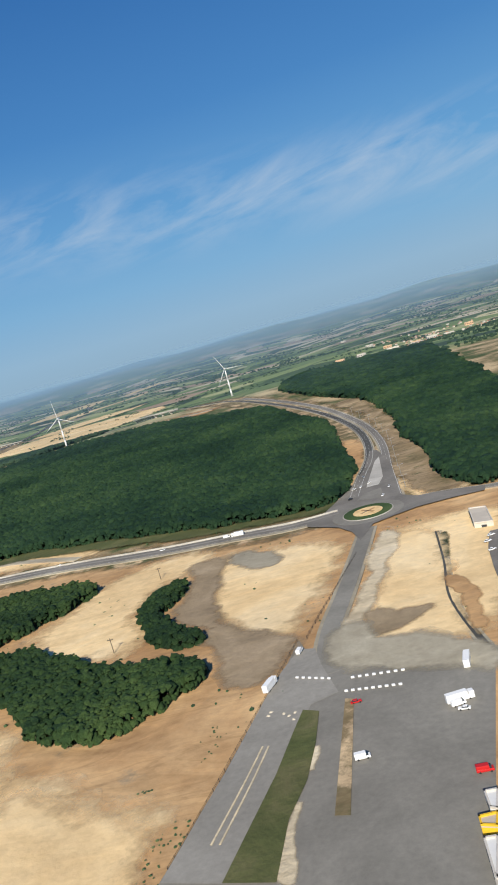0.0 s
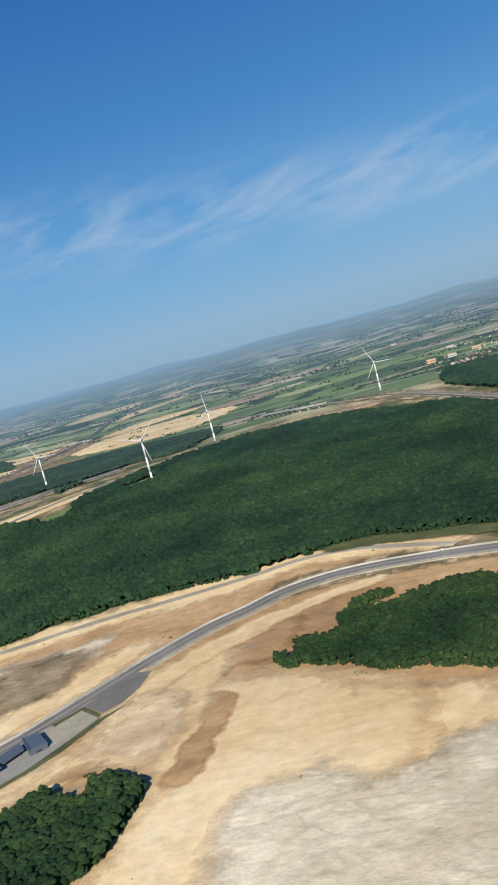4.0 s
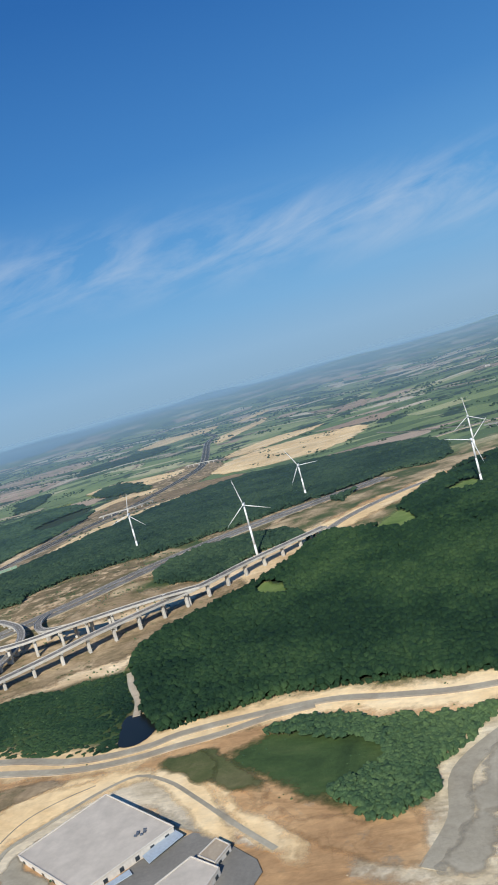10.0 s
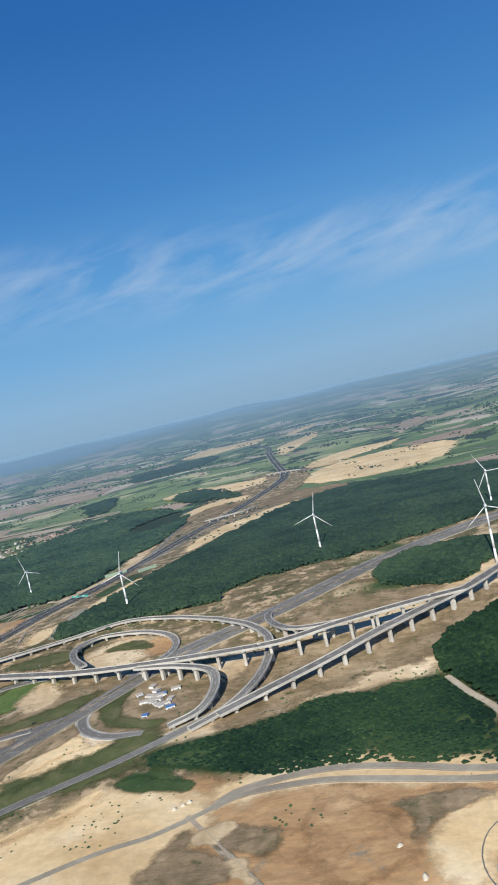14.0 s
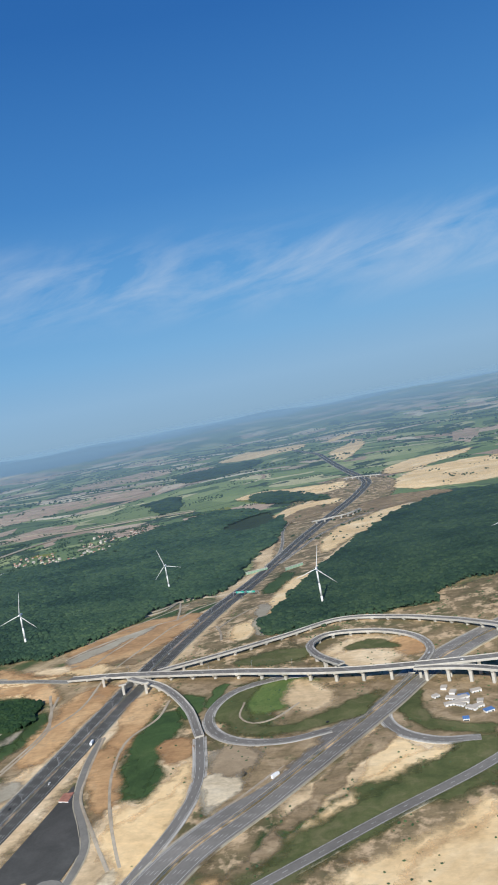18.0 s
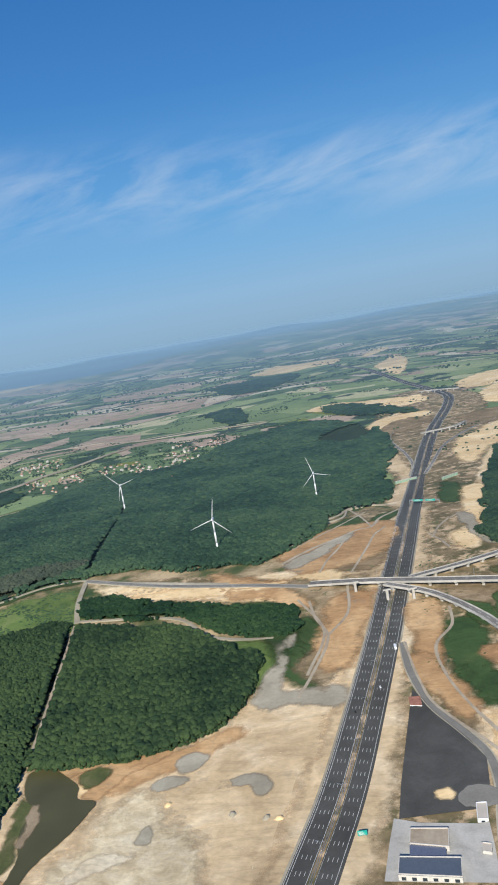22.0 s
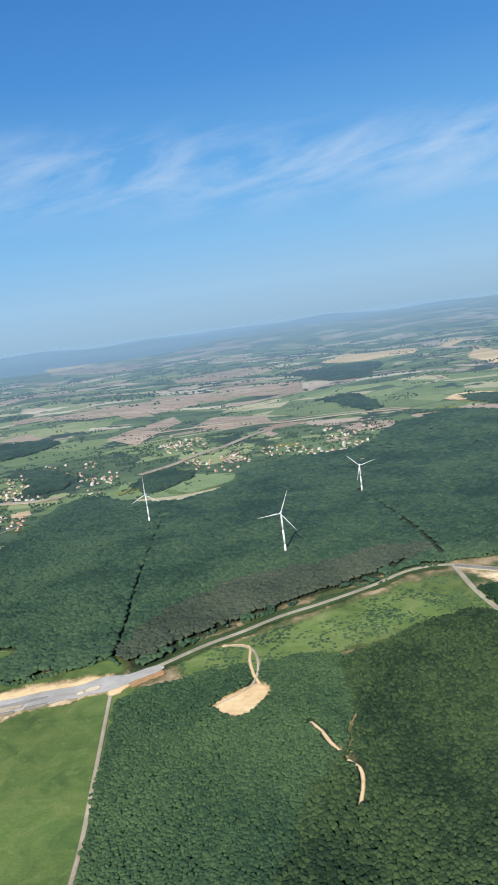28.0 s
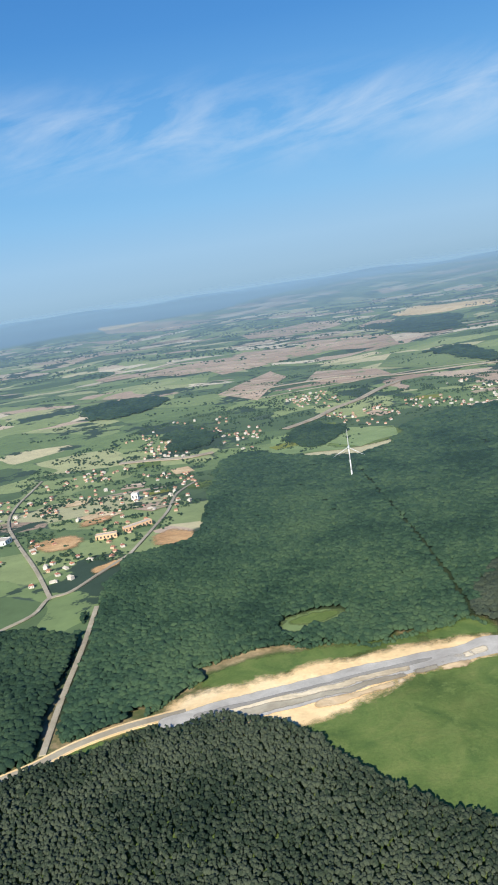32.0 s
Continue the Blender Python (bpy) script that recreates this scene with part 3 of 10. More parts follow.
def patch(name, pts, mat, lift, rough=1.5, label="", category="ground", cell=None, kind="structure", step=None):
    """A piece of ground cover that lies on the terrain, thin at its ragged edge."""
    soft = rough >= 0.6
    if soft:
        c = outline(pts, rough, step)
        nxt = np.roll(c, -1, 0)
        size = abs(float(np.sum(c[:, 0] * nxt[:, 1] - nxt[:, 0] * c[:, 1]))) / float(np.sum(np.linalg.norm(nxt - c, axis=1)))
        band = 0.8 if mat in HARD else min(12.0, size * 0.75)
        if step is not None:
            band = step * 0.9
        mid = np.roll(c, -1, 0) - np.roll(c, 1, 0)
        mid /= np.maximum(np.linalg.norm(mid, axis=1, keepdims=True), 1e-6)
        turn = 1.0 if np.sum(c[:, 0] * np.roll(c[:, 1], -1) - np.roll(c[:, 0], -1) * c[:, 1]) > 0 else -1.0
        if mat not in HARD and mat is not LITTER:
            c = outline(c[::max(1, len(c) // 60)] + (np.column_stack([mid[:, 1], -mid[:, 0]]) * turn * band * 0.32)[::max(1, len(c) // 60)], rough, step)
    else:
        p = np.array(pts, float)[:, :2]
        c = np.concatenate([np.linspace(p[i], p[(i + 1) % len(p)], max(2, int(np.linalg.norm(p[(i + 1) % len(p)] - p[i]) / (step or 3.0)) + 1), endpoint=False) for i in range(len(p))])
    lo, hi = c.min(0), c.max(0)
    cell = cell or min(22.0, max(5.0, (hi - lo).max() / 45))
    gx, gy = np.meshgrid(np.arange(lo[0], hi[0], cell), np.arange(lo[1], hi[1], cell))
    gx, gy = gx.ravel() + cell * 0.31, gy.ravel() + cell * 0.17
    keep = inside(c, gx, gy)
    g = np.stack([gx[keep], gy[keep]], 1)
    if len(g):
        near = np.array([np.min(np.hypot(c[:, 0] - q[0], c[:, 1] - q[1])) for q in g])
        g = g[near > cell * 0.3]
    if soft:
        mid = np.roll(c, -1, 0) - np.roll(c, 1, 0)
        mid /= np.maximum(np.linalg.norm(mid, axis=1, keepdims=True), 1e-6)
        for sgn in (1, -1):
            ring = c + np.column_stack([mid[:, 1], -mid[:, 0]]) * band * sgn
            ring = ring[inside(c, ring[:, 0], ring[:, 1])]
            if len(ring):
                far_in = np.array([np.min(np.hypot(c[:, 0] - q[0], c[:, 1] - q[1])) for q in ring])
                g = np.concatenate([g, ring[far_in > band * 0.75]]) if len(g) else ring[far_in > band * 0.75]
    pts2 = [Vector(q) for q in c] + [Vector(q) for q in g]
    n = len(c)
    vs, _, fs, *_ = delaunay_2d_cdt(pts2, [(i, (i + 1) % n) for i in range(n)], [list(range(n))], 1, 1e-4)
    xy = np.array([(v.x, v.y) for v in vs])
    z = terrain(xy[:, 0], xy[:, 1]) + lift
    if soft:
        if mat.name not in SOFT:
            SOFT[mat.name] = soften(mat)
        mat = SOFT[mat.name]
    ob = mesh_object(name, [(a, b, h) for (a, b), h in zip(xy, z)], [tuple(f) for f in fs], mat)
    if soft:
        rim = np.array([np.min(np.hypot(c[:, 0] - q[0], c[:, 1] - q[1])) for q in xy])
        fade = ob.data.attributes.new("fade", "FLOAT", "POINT")
        fade.data.foreach_set("value", np.clip(rim / band, 0, 1).astype(np.float32))
    if ob.data.polygons and ob.data.polygons[0].normal.z < 0:
        ob.data.flip_normals()
    return tagged(ob, label, category, kind=kind)


def line_of(pts, step=4.0, lift=0.0):
    """The centre line of a way: smooth, on the terrain, or at the heights given with the points."""
    p = np.array(pts, float)
    c = curve_points(p, step)
    if c.shape[1] == 2:
        z = terrain(c[:, 0], c[:, 1])
        c = np.column_stack([c, z])
    c[:, 2] += lift
    return c


def sideways(c):
    d = np.gradient(c[:, :2], axis=0)
    d /= np.maximum(np.linalg.norm(d, axis=1, keepdims=True), 1e-6)
    return np.column_stack([d[:, 1], -d[:, 0]])


def strip(name, c, left, right, mat, up=0.0, thick=0.0, parent=None, label="", drape=False):
    """A band along the line c, between two distances to its right; thick: how far its sides go down."""
    s = sideways(c)
    a = np.column_stack([c[:, :2] + s * left, c[:, 2] + up])
    b = np.column_stack([c[:, :2] + s * right, c[:, 2] + up])
    if drape:
        a[:, 2] = np.maximum(a[:, 2], terrain(a[:, 0], a[:, 1]) + up)
        b[:, 2] = np.maximum(b[:, 2], terrain(b[:, 0], b[:, 1]) + up)
    n = len(c)
    rows = [a, b]
    if thick:
        rows = [a - (0, 0, thick), a, b, b - (0, 0, thick)]
    verts = np.concatenate(rows)
    faces = [(k * n + i, k * n + i + 1, (k + 1) * n + i + 1, (k + 1) * n + i) for k in range(len(rows) - 1) for i in range(n - 1)]
    if thick:
        faces += [((3 * n) + i, (3 * n) + i + 1, i + 1, i) for i in range(n - 1)] + [(0, n, 2 * n, 3 * n), (n - 1, 4 * n - 1, 3 * n - 1, 2 * n - 1)]
    ob = mesh_object(name, verts.tolist(), faces, mat)
    me = ob.data
    k = n - 1 if thick else 0
    if me.polygons[k].normal.z < 0:
        me.flip_normals()
    if parent is not None:
        ob.parent = parent
    if label:
        tagged(ob, label)
    return ob


def dashes(name, c, offset, mat, up, length, gap, width, parent):
    """Short painted strokes along a line."""
    s = sideways(c)
    p = np.column_stack([c[:, :2] + s * offset, c[:, 2] + up])
    run = np.concatenate([[0], np.cumsum(np.linalg.norm(np.diff(p, axis=0), axis=1))])
    verts, faces, at = [], [], 0.0
    while at + length < run[-1]:
        e0 = np.array([np.interp(at, run, p[:, k]) for k in range(3)])
        e1 = np.array([np.interp(at + length, run, p[:, k]) for k in range(3)])
        d = (e1 - e0)[:2] / max(np.linalg.norm((e1 - e0)[:2]), 1e-6)
        w = np.array([d[1], -d[0], 0]) * width / 2
        i = len(verts)
        verts += [tuple(e0 - w), tuple(e0 + w), tuple(e1 + w), tuple(e1 - w)]
        faces.append((i, i + 1, i + 2, i + 3))
        at += length + gap
    if not verts:
        return None
    ob = mesh_object(name, verts, faces, mat)
    ob.parent = parent
    return tagged(ob, kind="stuff")


# icosahedron, the seed of a leaf clump
_p = (1 + 5 ** 0.5) / 2
ICO = np.array([(-1, _p, 0), (1, _p, 0), (-1, -_p, 0), (1, -_p, 0), (0, -1, _p), (0, 1, _p), (0, -1, -_p), (0, 1, -_p), (_p, 0, -1), (_p, 0, 1), (-_p, 0, -1), (-_p, 0, 1)]) / (1 + _p * _p) ** 0.5
ICO_ALL = np.array([(0, 11, 5), (0, 5, 1), (0, 1, 7), (0, 7, 10), (0, 10, 11), (1, 5, 9), (5, 11, 4), (11, 10, 2), (10, 7, 6), (7, 1, 8), (3, 9, 4), (3, 4, 2), (3, 2, 6), (3, 6, 8), (3, 8, 9), (4, 9, 5), (2, 4, 11), (6, 2, 10), (8, 6, 7), (9, 8, 1)])
ICO_F = ICO_ALL[ICO[ICO_ALL][:, :, 2].mean(1) > -0.35]      # open below, where nothing looks in
ICO_CAP = ICO_ALL[ICO[ICO_ALL][:, :, 2].mean(1) > -0.05]


def clumps(rng, centre, radius, squash, cap=False):
    """Ragged leaf clumps, one for each centre; cap: the upper half alone."""
    n = len(centre)
    v = np.repeat(ICO[None], n, 0)
    turn = rng.uniform(0, 2 * np.pi, n)
    c, s = np.cos(turn)[:, None], np.sin(turn)[:, None]
    v = np.stack([v[..., 0] * c - v[..., 1] * s, v[..., 0] * s + v[..., 1] * c, v[..., 2]], -1)
    v = v * rng.uniform(0.66, 1.28, (n, 12, 1))
    v[..., 2] *= np.where(v[..., 2] < 0, 1.3, 1.0) * squash[:, None]
    v = v * radius[:, None, None] + centre[:, None, :]
    f = (ICO_CAP if cap else ICO_F)[None] + 12 * np.arange(n)[:, None, None]
    return v.reshape(-1, 3), f.reshape(-1, 3)


WAYS = []


def clear_of_ways(x, y, extra=0.3):
    keep = np.ones(len(x), bool)
    for c, w in WAYS:
        lo, hi = c.min(0) - w - 1, c.max(0) + w + 1
        idx = np.where((x > lo[0]) & (x < hi[0]) & (y > lo[1]) & (y < hi[1]) & keep)[0]
        for s in range(0, len(idx), 2000):
            part_idx = idx[s:s + 2000]
            d = np.min(np.hypot(x[part_idx, None] - c[None, :, 0], y[part_idx, None] - c[None, :, 1]), axis=1)
            keep[part_idx[d < w + extra]] = False
    return keep


def wood(name, pts, spacing, tall, mat, lumps, label, seed, rough=2.5, holes=(), trunk=False, pointed=1.0, floor=True, sparse=0.0, spread=0.92, near=0.0):
    """A wood: crowns of several leaf clumps on trunks, at uneven steps, over a dark floor. near: beyond this y the crowns grow wider and fewer."""
    rng = np.random.default_rng(seed)
    c = outline(pts, rough)
    lo, hi = c.min(0), c.max(0)
    gx, gy = np.meshgrid(np.arange(lo[0], hi[0], spacing), np.arange(lo[1], hi[1], spacing * 0.87))
    gx[1::2] += spacing / 2
    x = (gx + rng.uniform(-0.42, 0.42, gx.shape) * spacing).ravel()
    y = (gy + rng.uniform(-0.42, 0.42, gy.shape) * spacing).ravel()
    keep = inside(c, x, y)
    for h in holes:
        keep &= ~inside(np.array(h, float), x, y)
    if sparse:
        thin = np.array([noise.noise(Vector((a / 16, b / 16, seed))) for a, b in zip(x, y)])
        keep &= (thin + rng.uniform(-0.55, 0.55, len(x)) > sparse)
    keep[keep] = clear_of_ways(x[keep], y[keep], 0.5)
    grow = np.clip(y / near, 1.0, 2.6) if near else np.ones(len(y))
    keep &= rng.uniform(0, 1, len(y)) < 1.08 / grow ** 2
    x, y, grow = x[keep], y[keep], grow[keep]
    n = len(x)
    z = terrain(x, y)
    swell = np.array([noise.noise(Vector((a / 14, b / 14, seed * 0.7))) + 0.6 * noise.noise(Vector((a / 5, b / 5, seed * 0.3))) for a, b in zip(x, y)])
    size = rng.uniform(0.86, 1.12, n) + 0.16 * swell
    h = tall * size
    r = spacing * spread * rng.uniform(0.72, 1.3, n) * grow
    vs, fs, base = [], [], 0
    for k in range(lumps):
        if k == 0:
            cen = np.stack([x, y, z + h * 0.60], 1)
            rad, sq = r, np.clip(h * (0.3 if lumps == 1 else 0.215) / r, 0.25, 1.5) * pointed
        else:
            ang = rng.uniform(0, 2 * np.pi, n)
            off = r * rng.uniform(0.25, 0.85, n)
            cen = np.stack([x + np.cos(ang) * off, y + np.sin(ang) * off, z + h * rng.uniform(0.64, 0.80, n)], 1)
            rad, sq = r * rng.uniform(0.28, 0.55, n), rng.uniform(0.4, 0.75, n)
        v, f = clumps(rng, cen, rad, sq, k > 0 or lumps == 1)
        vs.append(v)
        fs.append(f + base)
        base += len(v)
    # low boughs that close the edge of the wood down to the ground
    rim = curve_points(c[::max(1, len(c) // 160)], spacing * 0.34, True)[:, :2]
    rim = rim + rng.uniform(-0.3, 0.3, rim.shape) * spacing
    ok = np.ones(len(rim), bool)
    for q in holes:
        ok &= ~inside(np.array(q, float), rim[:, 0], rim[:, 1])
    rim = rim[ok]
    rim = rim[clear_of_ways(rim[:, 0], rim[:, 1], 0.3)]
    if len(rim) and not sparse:
        rr = min(spacing, 2.0) * rng.uniform(0.3, 0.62, len(rim))
        v, f = clumps(rng, np.stack([rim[:, 0], rim[:, 1], terrain(rim[:, 0], rim[:, 1]) + tall * rng.uniform(0.1, 0.56, len(rim))], 1), rr, rng.uniform(0.8, 1.25, len(rim)))
        vs.append(v)
        fs.append(f + base)
    ob = quick_mesh(name, np.concatenate(vs), np.concatenate(fs), mat, smooth=True)
    tagged(ob, label, "trees", kind="stuff")
    if trunk:
        gap = np.array([np.min(np.hypot(c[:, 0] - a, c[:, 1] - b)) for a, b in zip(x, y)])
        shown = gap < 3.0 * spacing
        x, y, z, h, n = x[shown], y[shown], z[shown], h[shown], int(shown.sum())
        a = np.array([0, 2.09, 4.19])
        ring = np.stack([np.cos(a), np.sin(a)], 1) * 0.11
        lowr = np.stack([x[:, None] + ring[:, 0], y[:, None] + ring[:, 1], np.repeat((z - 0.1)[:, None], 3, 1)], -1)
        upr = np.stack([x[:, None] + ring[:, 0] * 0.5, y[:, None] + ring[:, 1] * 0.5, np.repeat((z + h * 0.6)[:, None], 3, 1)], -1)
        tv = np.concatenate([lowr, upr], 1).reshape(-1, 3)
        tf = np.array([(0, 1, 4), (0, 4, 3), (1, 2, 5), (1, 5, 4), (2, 0, 3), (2, 3, 5)])
        tf = (tf[None] + 6 * np.arange(n)[:, None, None]).reshape(-1, 3)
        t = quick_mesh("trunks", tv, tf, BARK)
        under(t, ob)
        tagged(t, kind="stuff")
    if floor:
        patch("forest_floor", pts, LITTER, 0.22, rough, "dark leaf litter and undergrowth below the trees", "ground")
    return ob


def lane(pts, width):
    """The outline of a narrow gap along a line."""
    c = curve_points(pts, 6.0)[:, :2]
    s = sideways(c) * width / 2
    return np.concatenate([c + s, (c - s)[::-1]])

# ---------------------------------------------------------------- ground


def axis(lo, fine_lo, fine_hi, hi, fine, coarse):
    out_axis, v = [], fine_lo
    while v < fine_hi:
        out_axis.append(v)
        v += fine
    step = fine
    right = []
    while v < hi:
        right.append(v)
        step = min(step * 1.12, coarse)
        v += step
    right.append(hi)
    v, step, left = fine_lo, fine, []
    while v > lo:
        step = min(step * 1.12, coarse)
        v -= step
        left.append(max(v, lo))
    return np.array(left[::-1] + out_axis + right)


def shore(x):
    """How far off the coast lies."""
    return np.interp(x, [-5600, -4000, -3000, -2550, -2200, -1900, -1200, 200, 700], [2700, 2900, 3150, 3230, 3540, 3720, 4100, 4500, 5200]) + 60 * np.sin(x / 260) + 25 * np.sin(x / 71)


def land(name, xs, ys, mat, label, category, water=False):
    gx, gy = np.meshgrid(xs, ys)
    gz = terrain(gx, gy)
    nx, ny = len(xs), len(ys)
    i = np.arange((ny - 1) * nx).reshape(ny - 1, nx)[:, :-1].ravel()
    tris = np.concatenate([np.stack([i, i + 1, i + nx + 1], 1), np.stack([i, i + nx + 1, i + nx], 1)])
    wet = gy.ravel() > shore(gx.ravel())
    tris = tris[wet[tris].sum(1) >= 2] if water else tris[wet[tris].sum(1) < 2]
    ob = quick_mesh(name, np.stack([gx.ravel(), gy.ravel(), gz.ravel()], 1), tris, mat, True)
    return tagged(ob, label, category, kind="structure")


ALONG, AWAY = axis(-5600, -1500, 250, 4600, 10, 60), axis(-3500, 40, 1300, 5350, 10, 60)
land("ground", ALONG, AWAY, FARM, "rolling green and brown farmland reaching to the hazy horizon", "ground")
land("sea", ALONG, AWAY, SEA_HAZED, "blue sea along the horizon, haze mixed into its colour", "sea", True)

# bare and green ground, from the largest sheets to the smallest
patch("bare_ground", [(-420, 195), (-380, 212), (-300, 222), (-250, 219), (-190, 232), (-126, 238), (-95, 222), (-12, 205), (32, 196), (60, 190), (60, 40), (-200, 20), (-440, 20), (-440, 100)], EARTH, 0.29, 1.5, "ochre earth stripped bare round the airport roads")
patch("bare_ground", [(-380, 40), (-380, 200), (-440, 214), (-520, 236), (-560, 215), (-600, 190), (-600, 40)], EARTH, 0.25, 1.5, "ochre earth beside the country road")
patch("verge", [(-544.1, 280.3), (-519.5, 297.9), (-494.5, 323.7), (-456.5, 347.2), (-420.1, 374.1), (-379.8, 393.8), (-321.1, 437.6), (-331.2, 379.9), (-356, 354), (-385.7, 320.8), (-402, 287.1), (-423, 277.1), (-444, 272.3), (-471.1, 259.1), (-496.2, 251), (-521.7, 236.7)], TAN, 0.28, 2, "stony tan slope below the viaduct")
patch("verge", [(-708.1, 363.9), (-697.7, 435.5), (-677.5, 517.1), (-592.3, 418.5), (-548.7, 434.9), (-483.8, 447.3), (-444.1, 458.4), (-469.3, 298.2), (-478.6, 236.7), (-518.7, 204.8), (-555.6, 200.9), (-628.4, 211.6)], DRY, 0.27, 2, "dry patchy grass between the slip roads")
patch("verge", [(-560, 60), (-560, 216), (-600, 190), (-617, 230), (-600, 330), (-700, 420), (-720, 360), (-716, 260), (-760, 208), (-780, 172), (-790, 60)], DRY, 0.26, 2, "dry grass and bare soil along the motorway")
patch("pond_bank", [(-802, 40), (-794, 215), (-786, 230), (-765, 236), (-735, 236), (-700, 180), (-700, 40)], TAN, 0.31, 1.5, "bare earth bank round the muddy pond")
OLD = [(-470, 209.1), (-465.5, 214.2), (-455.9, 218.2), (-438.7, 221.4), (-417.4, 218.3), (-397.3, 212.2), (-384.6, 211.5), (-371.9, 214), (-363.6, 218.4)] + [(-318, 224), (-300, 219.5), (-278, 214.7), (-251.6, 215.1), (-232, 219), (-207, 225.5), (-181, 229), (-156, 234), (-143, 238.5), (-127, 238.5), (-110, 231), (-94.2, 221.8)]
patch("road_verge", lane(OLD, 15.0), SAND, 0.36, 1.5, "sandy bare verge along the country road")
patch("road_verge", lane([(-326, 411), (-315.8, 430), (-279.7, 467), (-248, 485), (-184, 519), (-144.1, 531), (-97.4, 533)], 20.0), EARTH, 0.4, 2, "bare earth embankment of the road beyond the wood")
patch("road_verge", lane([(-706, 60), (-697, 110)] + [(-685.3, 171.8), (-679, 204.1), (-672.5, 250.3), (-664.6, 311.3), (-654.7, 406.3), (-646, 507.7), (-629.3, 682.3), (-603.7, 906.2), (-574.3, 1062.6), (-565.9, 1156), (-583.8, 1279), (-617.9, 1457.8), (-662.9, 1693.8), (-732.4, 2126.8), (-809.7, 2341.3)][:6], 24.0), TAN, 0.44, 1.5, "pale graded shoulder of the motorway")
patch("road_verge", lane([(-602.9, 207.7), (-582, 238.2), (-561.1, 271.1), (-542.9, 300.1), (-525.9, 329.9), (-505.8, 358.4), (-476.5, 393.9), (-449.8, 422.5), (-422.7, 421.2), (-376.3, 473.2), (-334.9, 505.6), (-288, 531.9)][6:], 30.0), DRY, 0.38, 2, "dry graded verge of the trunk road")
patch("road_verge", lane([(-219.5, 145.1), (-201, 164.6), (-188.8, 178.6), (-176.1, 193.2), (-161.4, 204.7), (-145.2, 212.1), (-128.5, 217.3), (-97.8, 214.4), (-62.4, 205.8), (-40, 202.7), (-23.4, 199.7), (-11.3, 201.1)][5:], 15.0), DRY, 0.37, 1.5, "dry verge along the new road")
patch("road_verge", lane([(-6.9, 215.1), (-4, 238.5), (0.4, 270.2), (-0.6, 318), (-9.4, 367.2), (-27.7, 427.7), (-55.8, 494.5), (-91.3, 560.4), (-124.1, 594.2), (-286.9, 1087)][:9], 22.0), DRY, 0.37, 1.5, "dry brown verge along the curved road")
patch("sand", [(-825.7, 392.1), (-784.8, 382.6), (-744.1, 376.8), (-701.7, 362.8), (-699.1, 344.8), (-723.8, 349.7), (-747.2, 358.5), (-772.3, 368.6), (-804.7, 374.1)], SAND, 0.5, 1.0, "pale sandy strip below the country road")
patch("motorway_cutting", [(-691.5, 172.3), (-741.6, 176.4), (-758.2, 208.6), (-730.2, 238.8), (-714.1, 257.1), (-714.2, 285.7), (-700.3, 300.7), (-714.3, 346.5), (-810, 378.4), (-813.2, 394.4), (-716.2, 387.2), (-668.7, 406.7), (-651.3, 555.6), (-675.3, 958), (-611, 1294.9), (-530.3, 1170), (-569.3, 742.7), (-600.9, 508.1), (-607.3, 413.4), (-579.1, 365.5), (-595.8, 258.8), (-610.6, 164.7), (-647.3, 168.1)], DRY, 0.33, 2, "brown graded slopes along the motorway")
patch("meadow", [(-502.5, 242.8), (-492.3, 251.9), (-470.8, 258.2), (-444, 272.3), (-418.6, 275.5), (-401.9, 279.3), (-388.2, 249.1), (-387.5, 233), (-382, 216.3), (-403.9, 216.4), (-438.5, 220.4), (-472.2, 229.2)], SCRUB, 0.34, 2, "dark green scrub below the viaduct", "meadow")
FOREST_ROAD = [(-977, 289), (-965.3, 300.0), (-950.0, 315.7), (-934.9, 328.1), (-919.6, 342.7), (-900.0, 356.8), (-877.1, 375.9), (-855.8, 397.1), (-837.8, 403.2), (-822, 399), (-795.2, 392.5), (-745.4, 380.3)]
patch("road_verge", lane(FOREST_ROAD[:9], 9.0), SCRUB, 0.42, 1.0, "green rough grass along the forest road", "grass")
patch("meadow", [(-957.7, 301.5), (-943.3, 313.1), (-927.6, 323.8), (-897.5, 347.0), (-867.4, 371.4), (-836.6, 388.6), (-821.2, 367.6), (-818.6, 333.4), (-832.0, 331.5), (-854.9, 326.7), (-876.1, 314.0), (-896.3, 301.6), (-912.3, 287.7), (-932.8, 281.7), (-951.3, 288.1)], GLADE, 0.40, 2, "bright rough grass strip along the forest road", "meadow")
patch("meadow", [(-1160, 60), (-1160, 205), (-1105, 242), (-1056, 262), (-1000, 282), (-975, 283), (-930, 120), (-930, 60)], MEADOW, 0.30, 1, "smooth green grass field beside the new road", "meadow")
patch("earthworks", [(-736.5, 171.1), (-768, 171.4), (-760.3, 185.6), (-755.7, 208), (-776.2, 228.2), (-749, 229.6), (-731.4, 242.6), (-718.4, 254.9), (-708.6, 272.5), (-677.2, 275), (-683, 205.2), (-685.8, 169.6)], TAN, 0.42, 2, "graded sandy earthworks beside the motorway")
patch("quarry", [(-312.9, 144.1), (-292.8, 152.6), (-292.4, 175.7), (-276.1, 196.2), (-247.8, 198), (-226.1, 208.2), (-217.8, 194.4), (-205.6, 163.5), (-221.9, 137.9), (-232.4, 126.7)], CHALK, 0.45, 2, "pale rubble of a worked-out quarry")
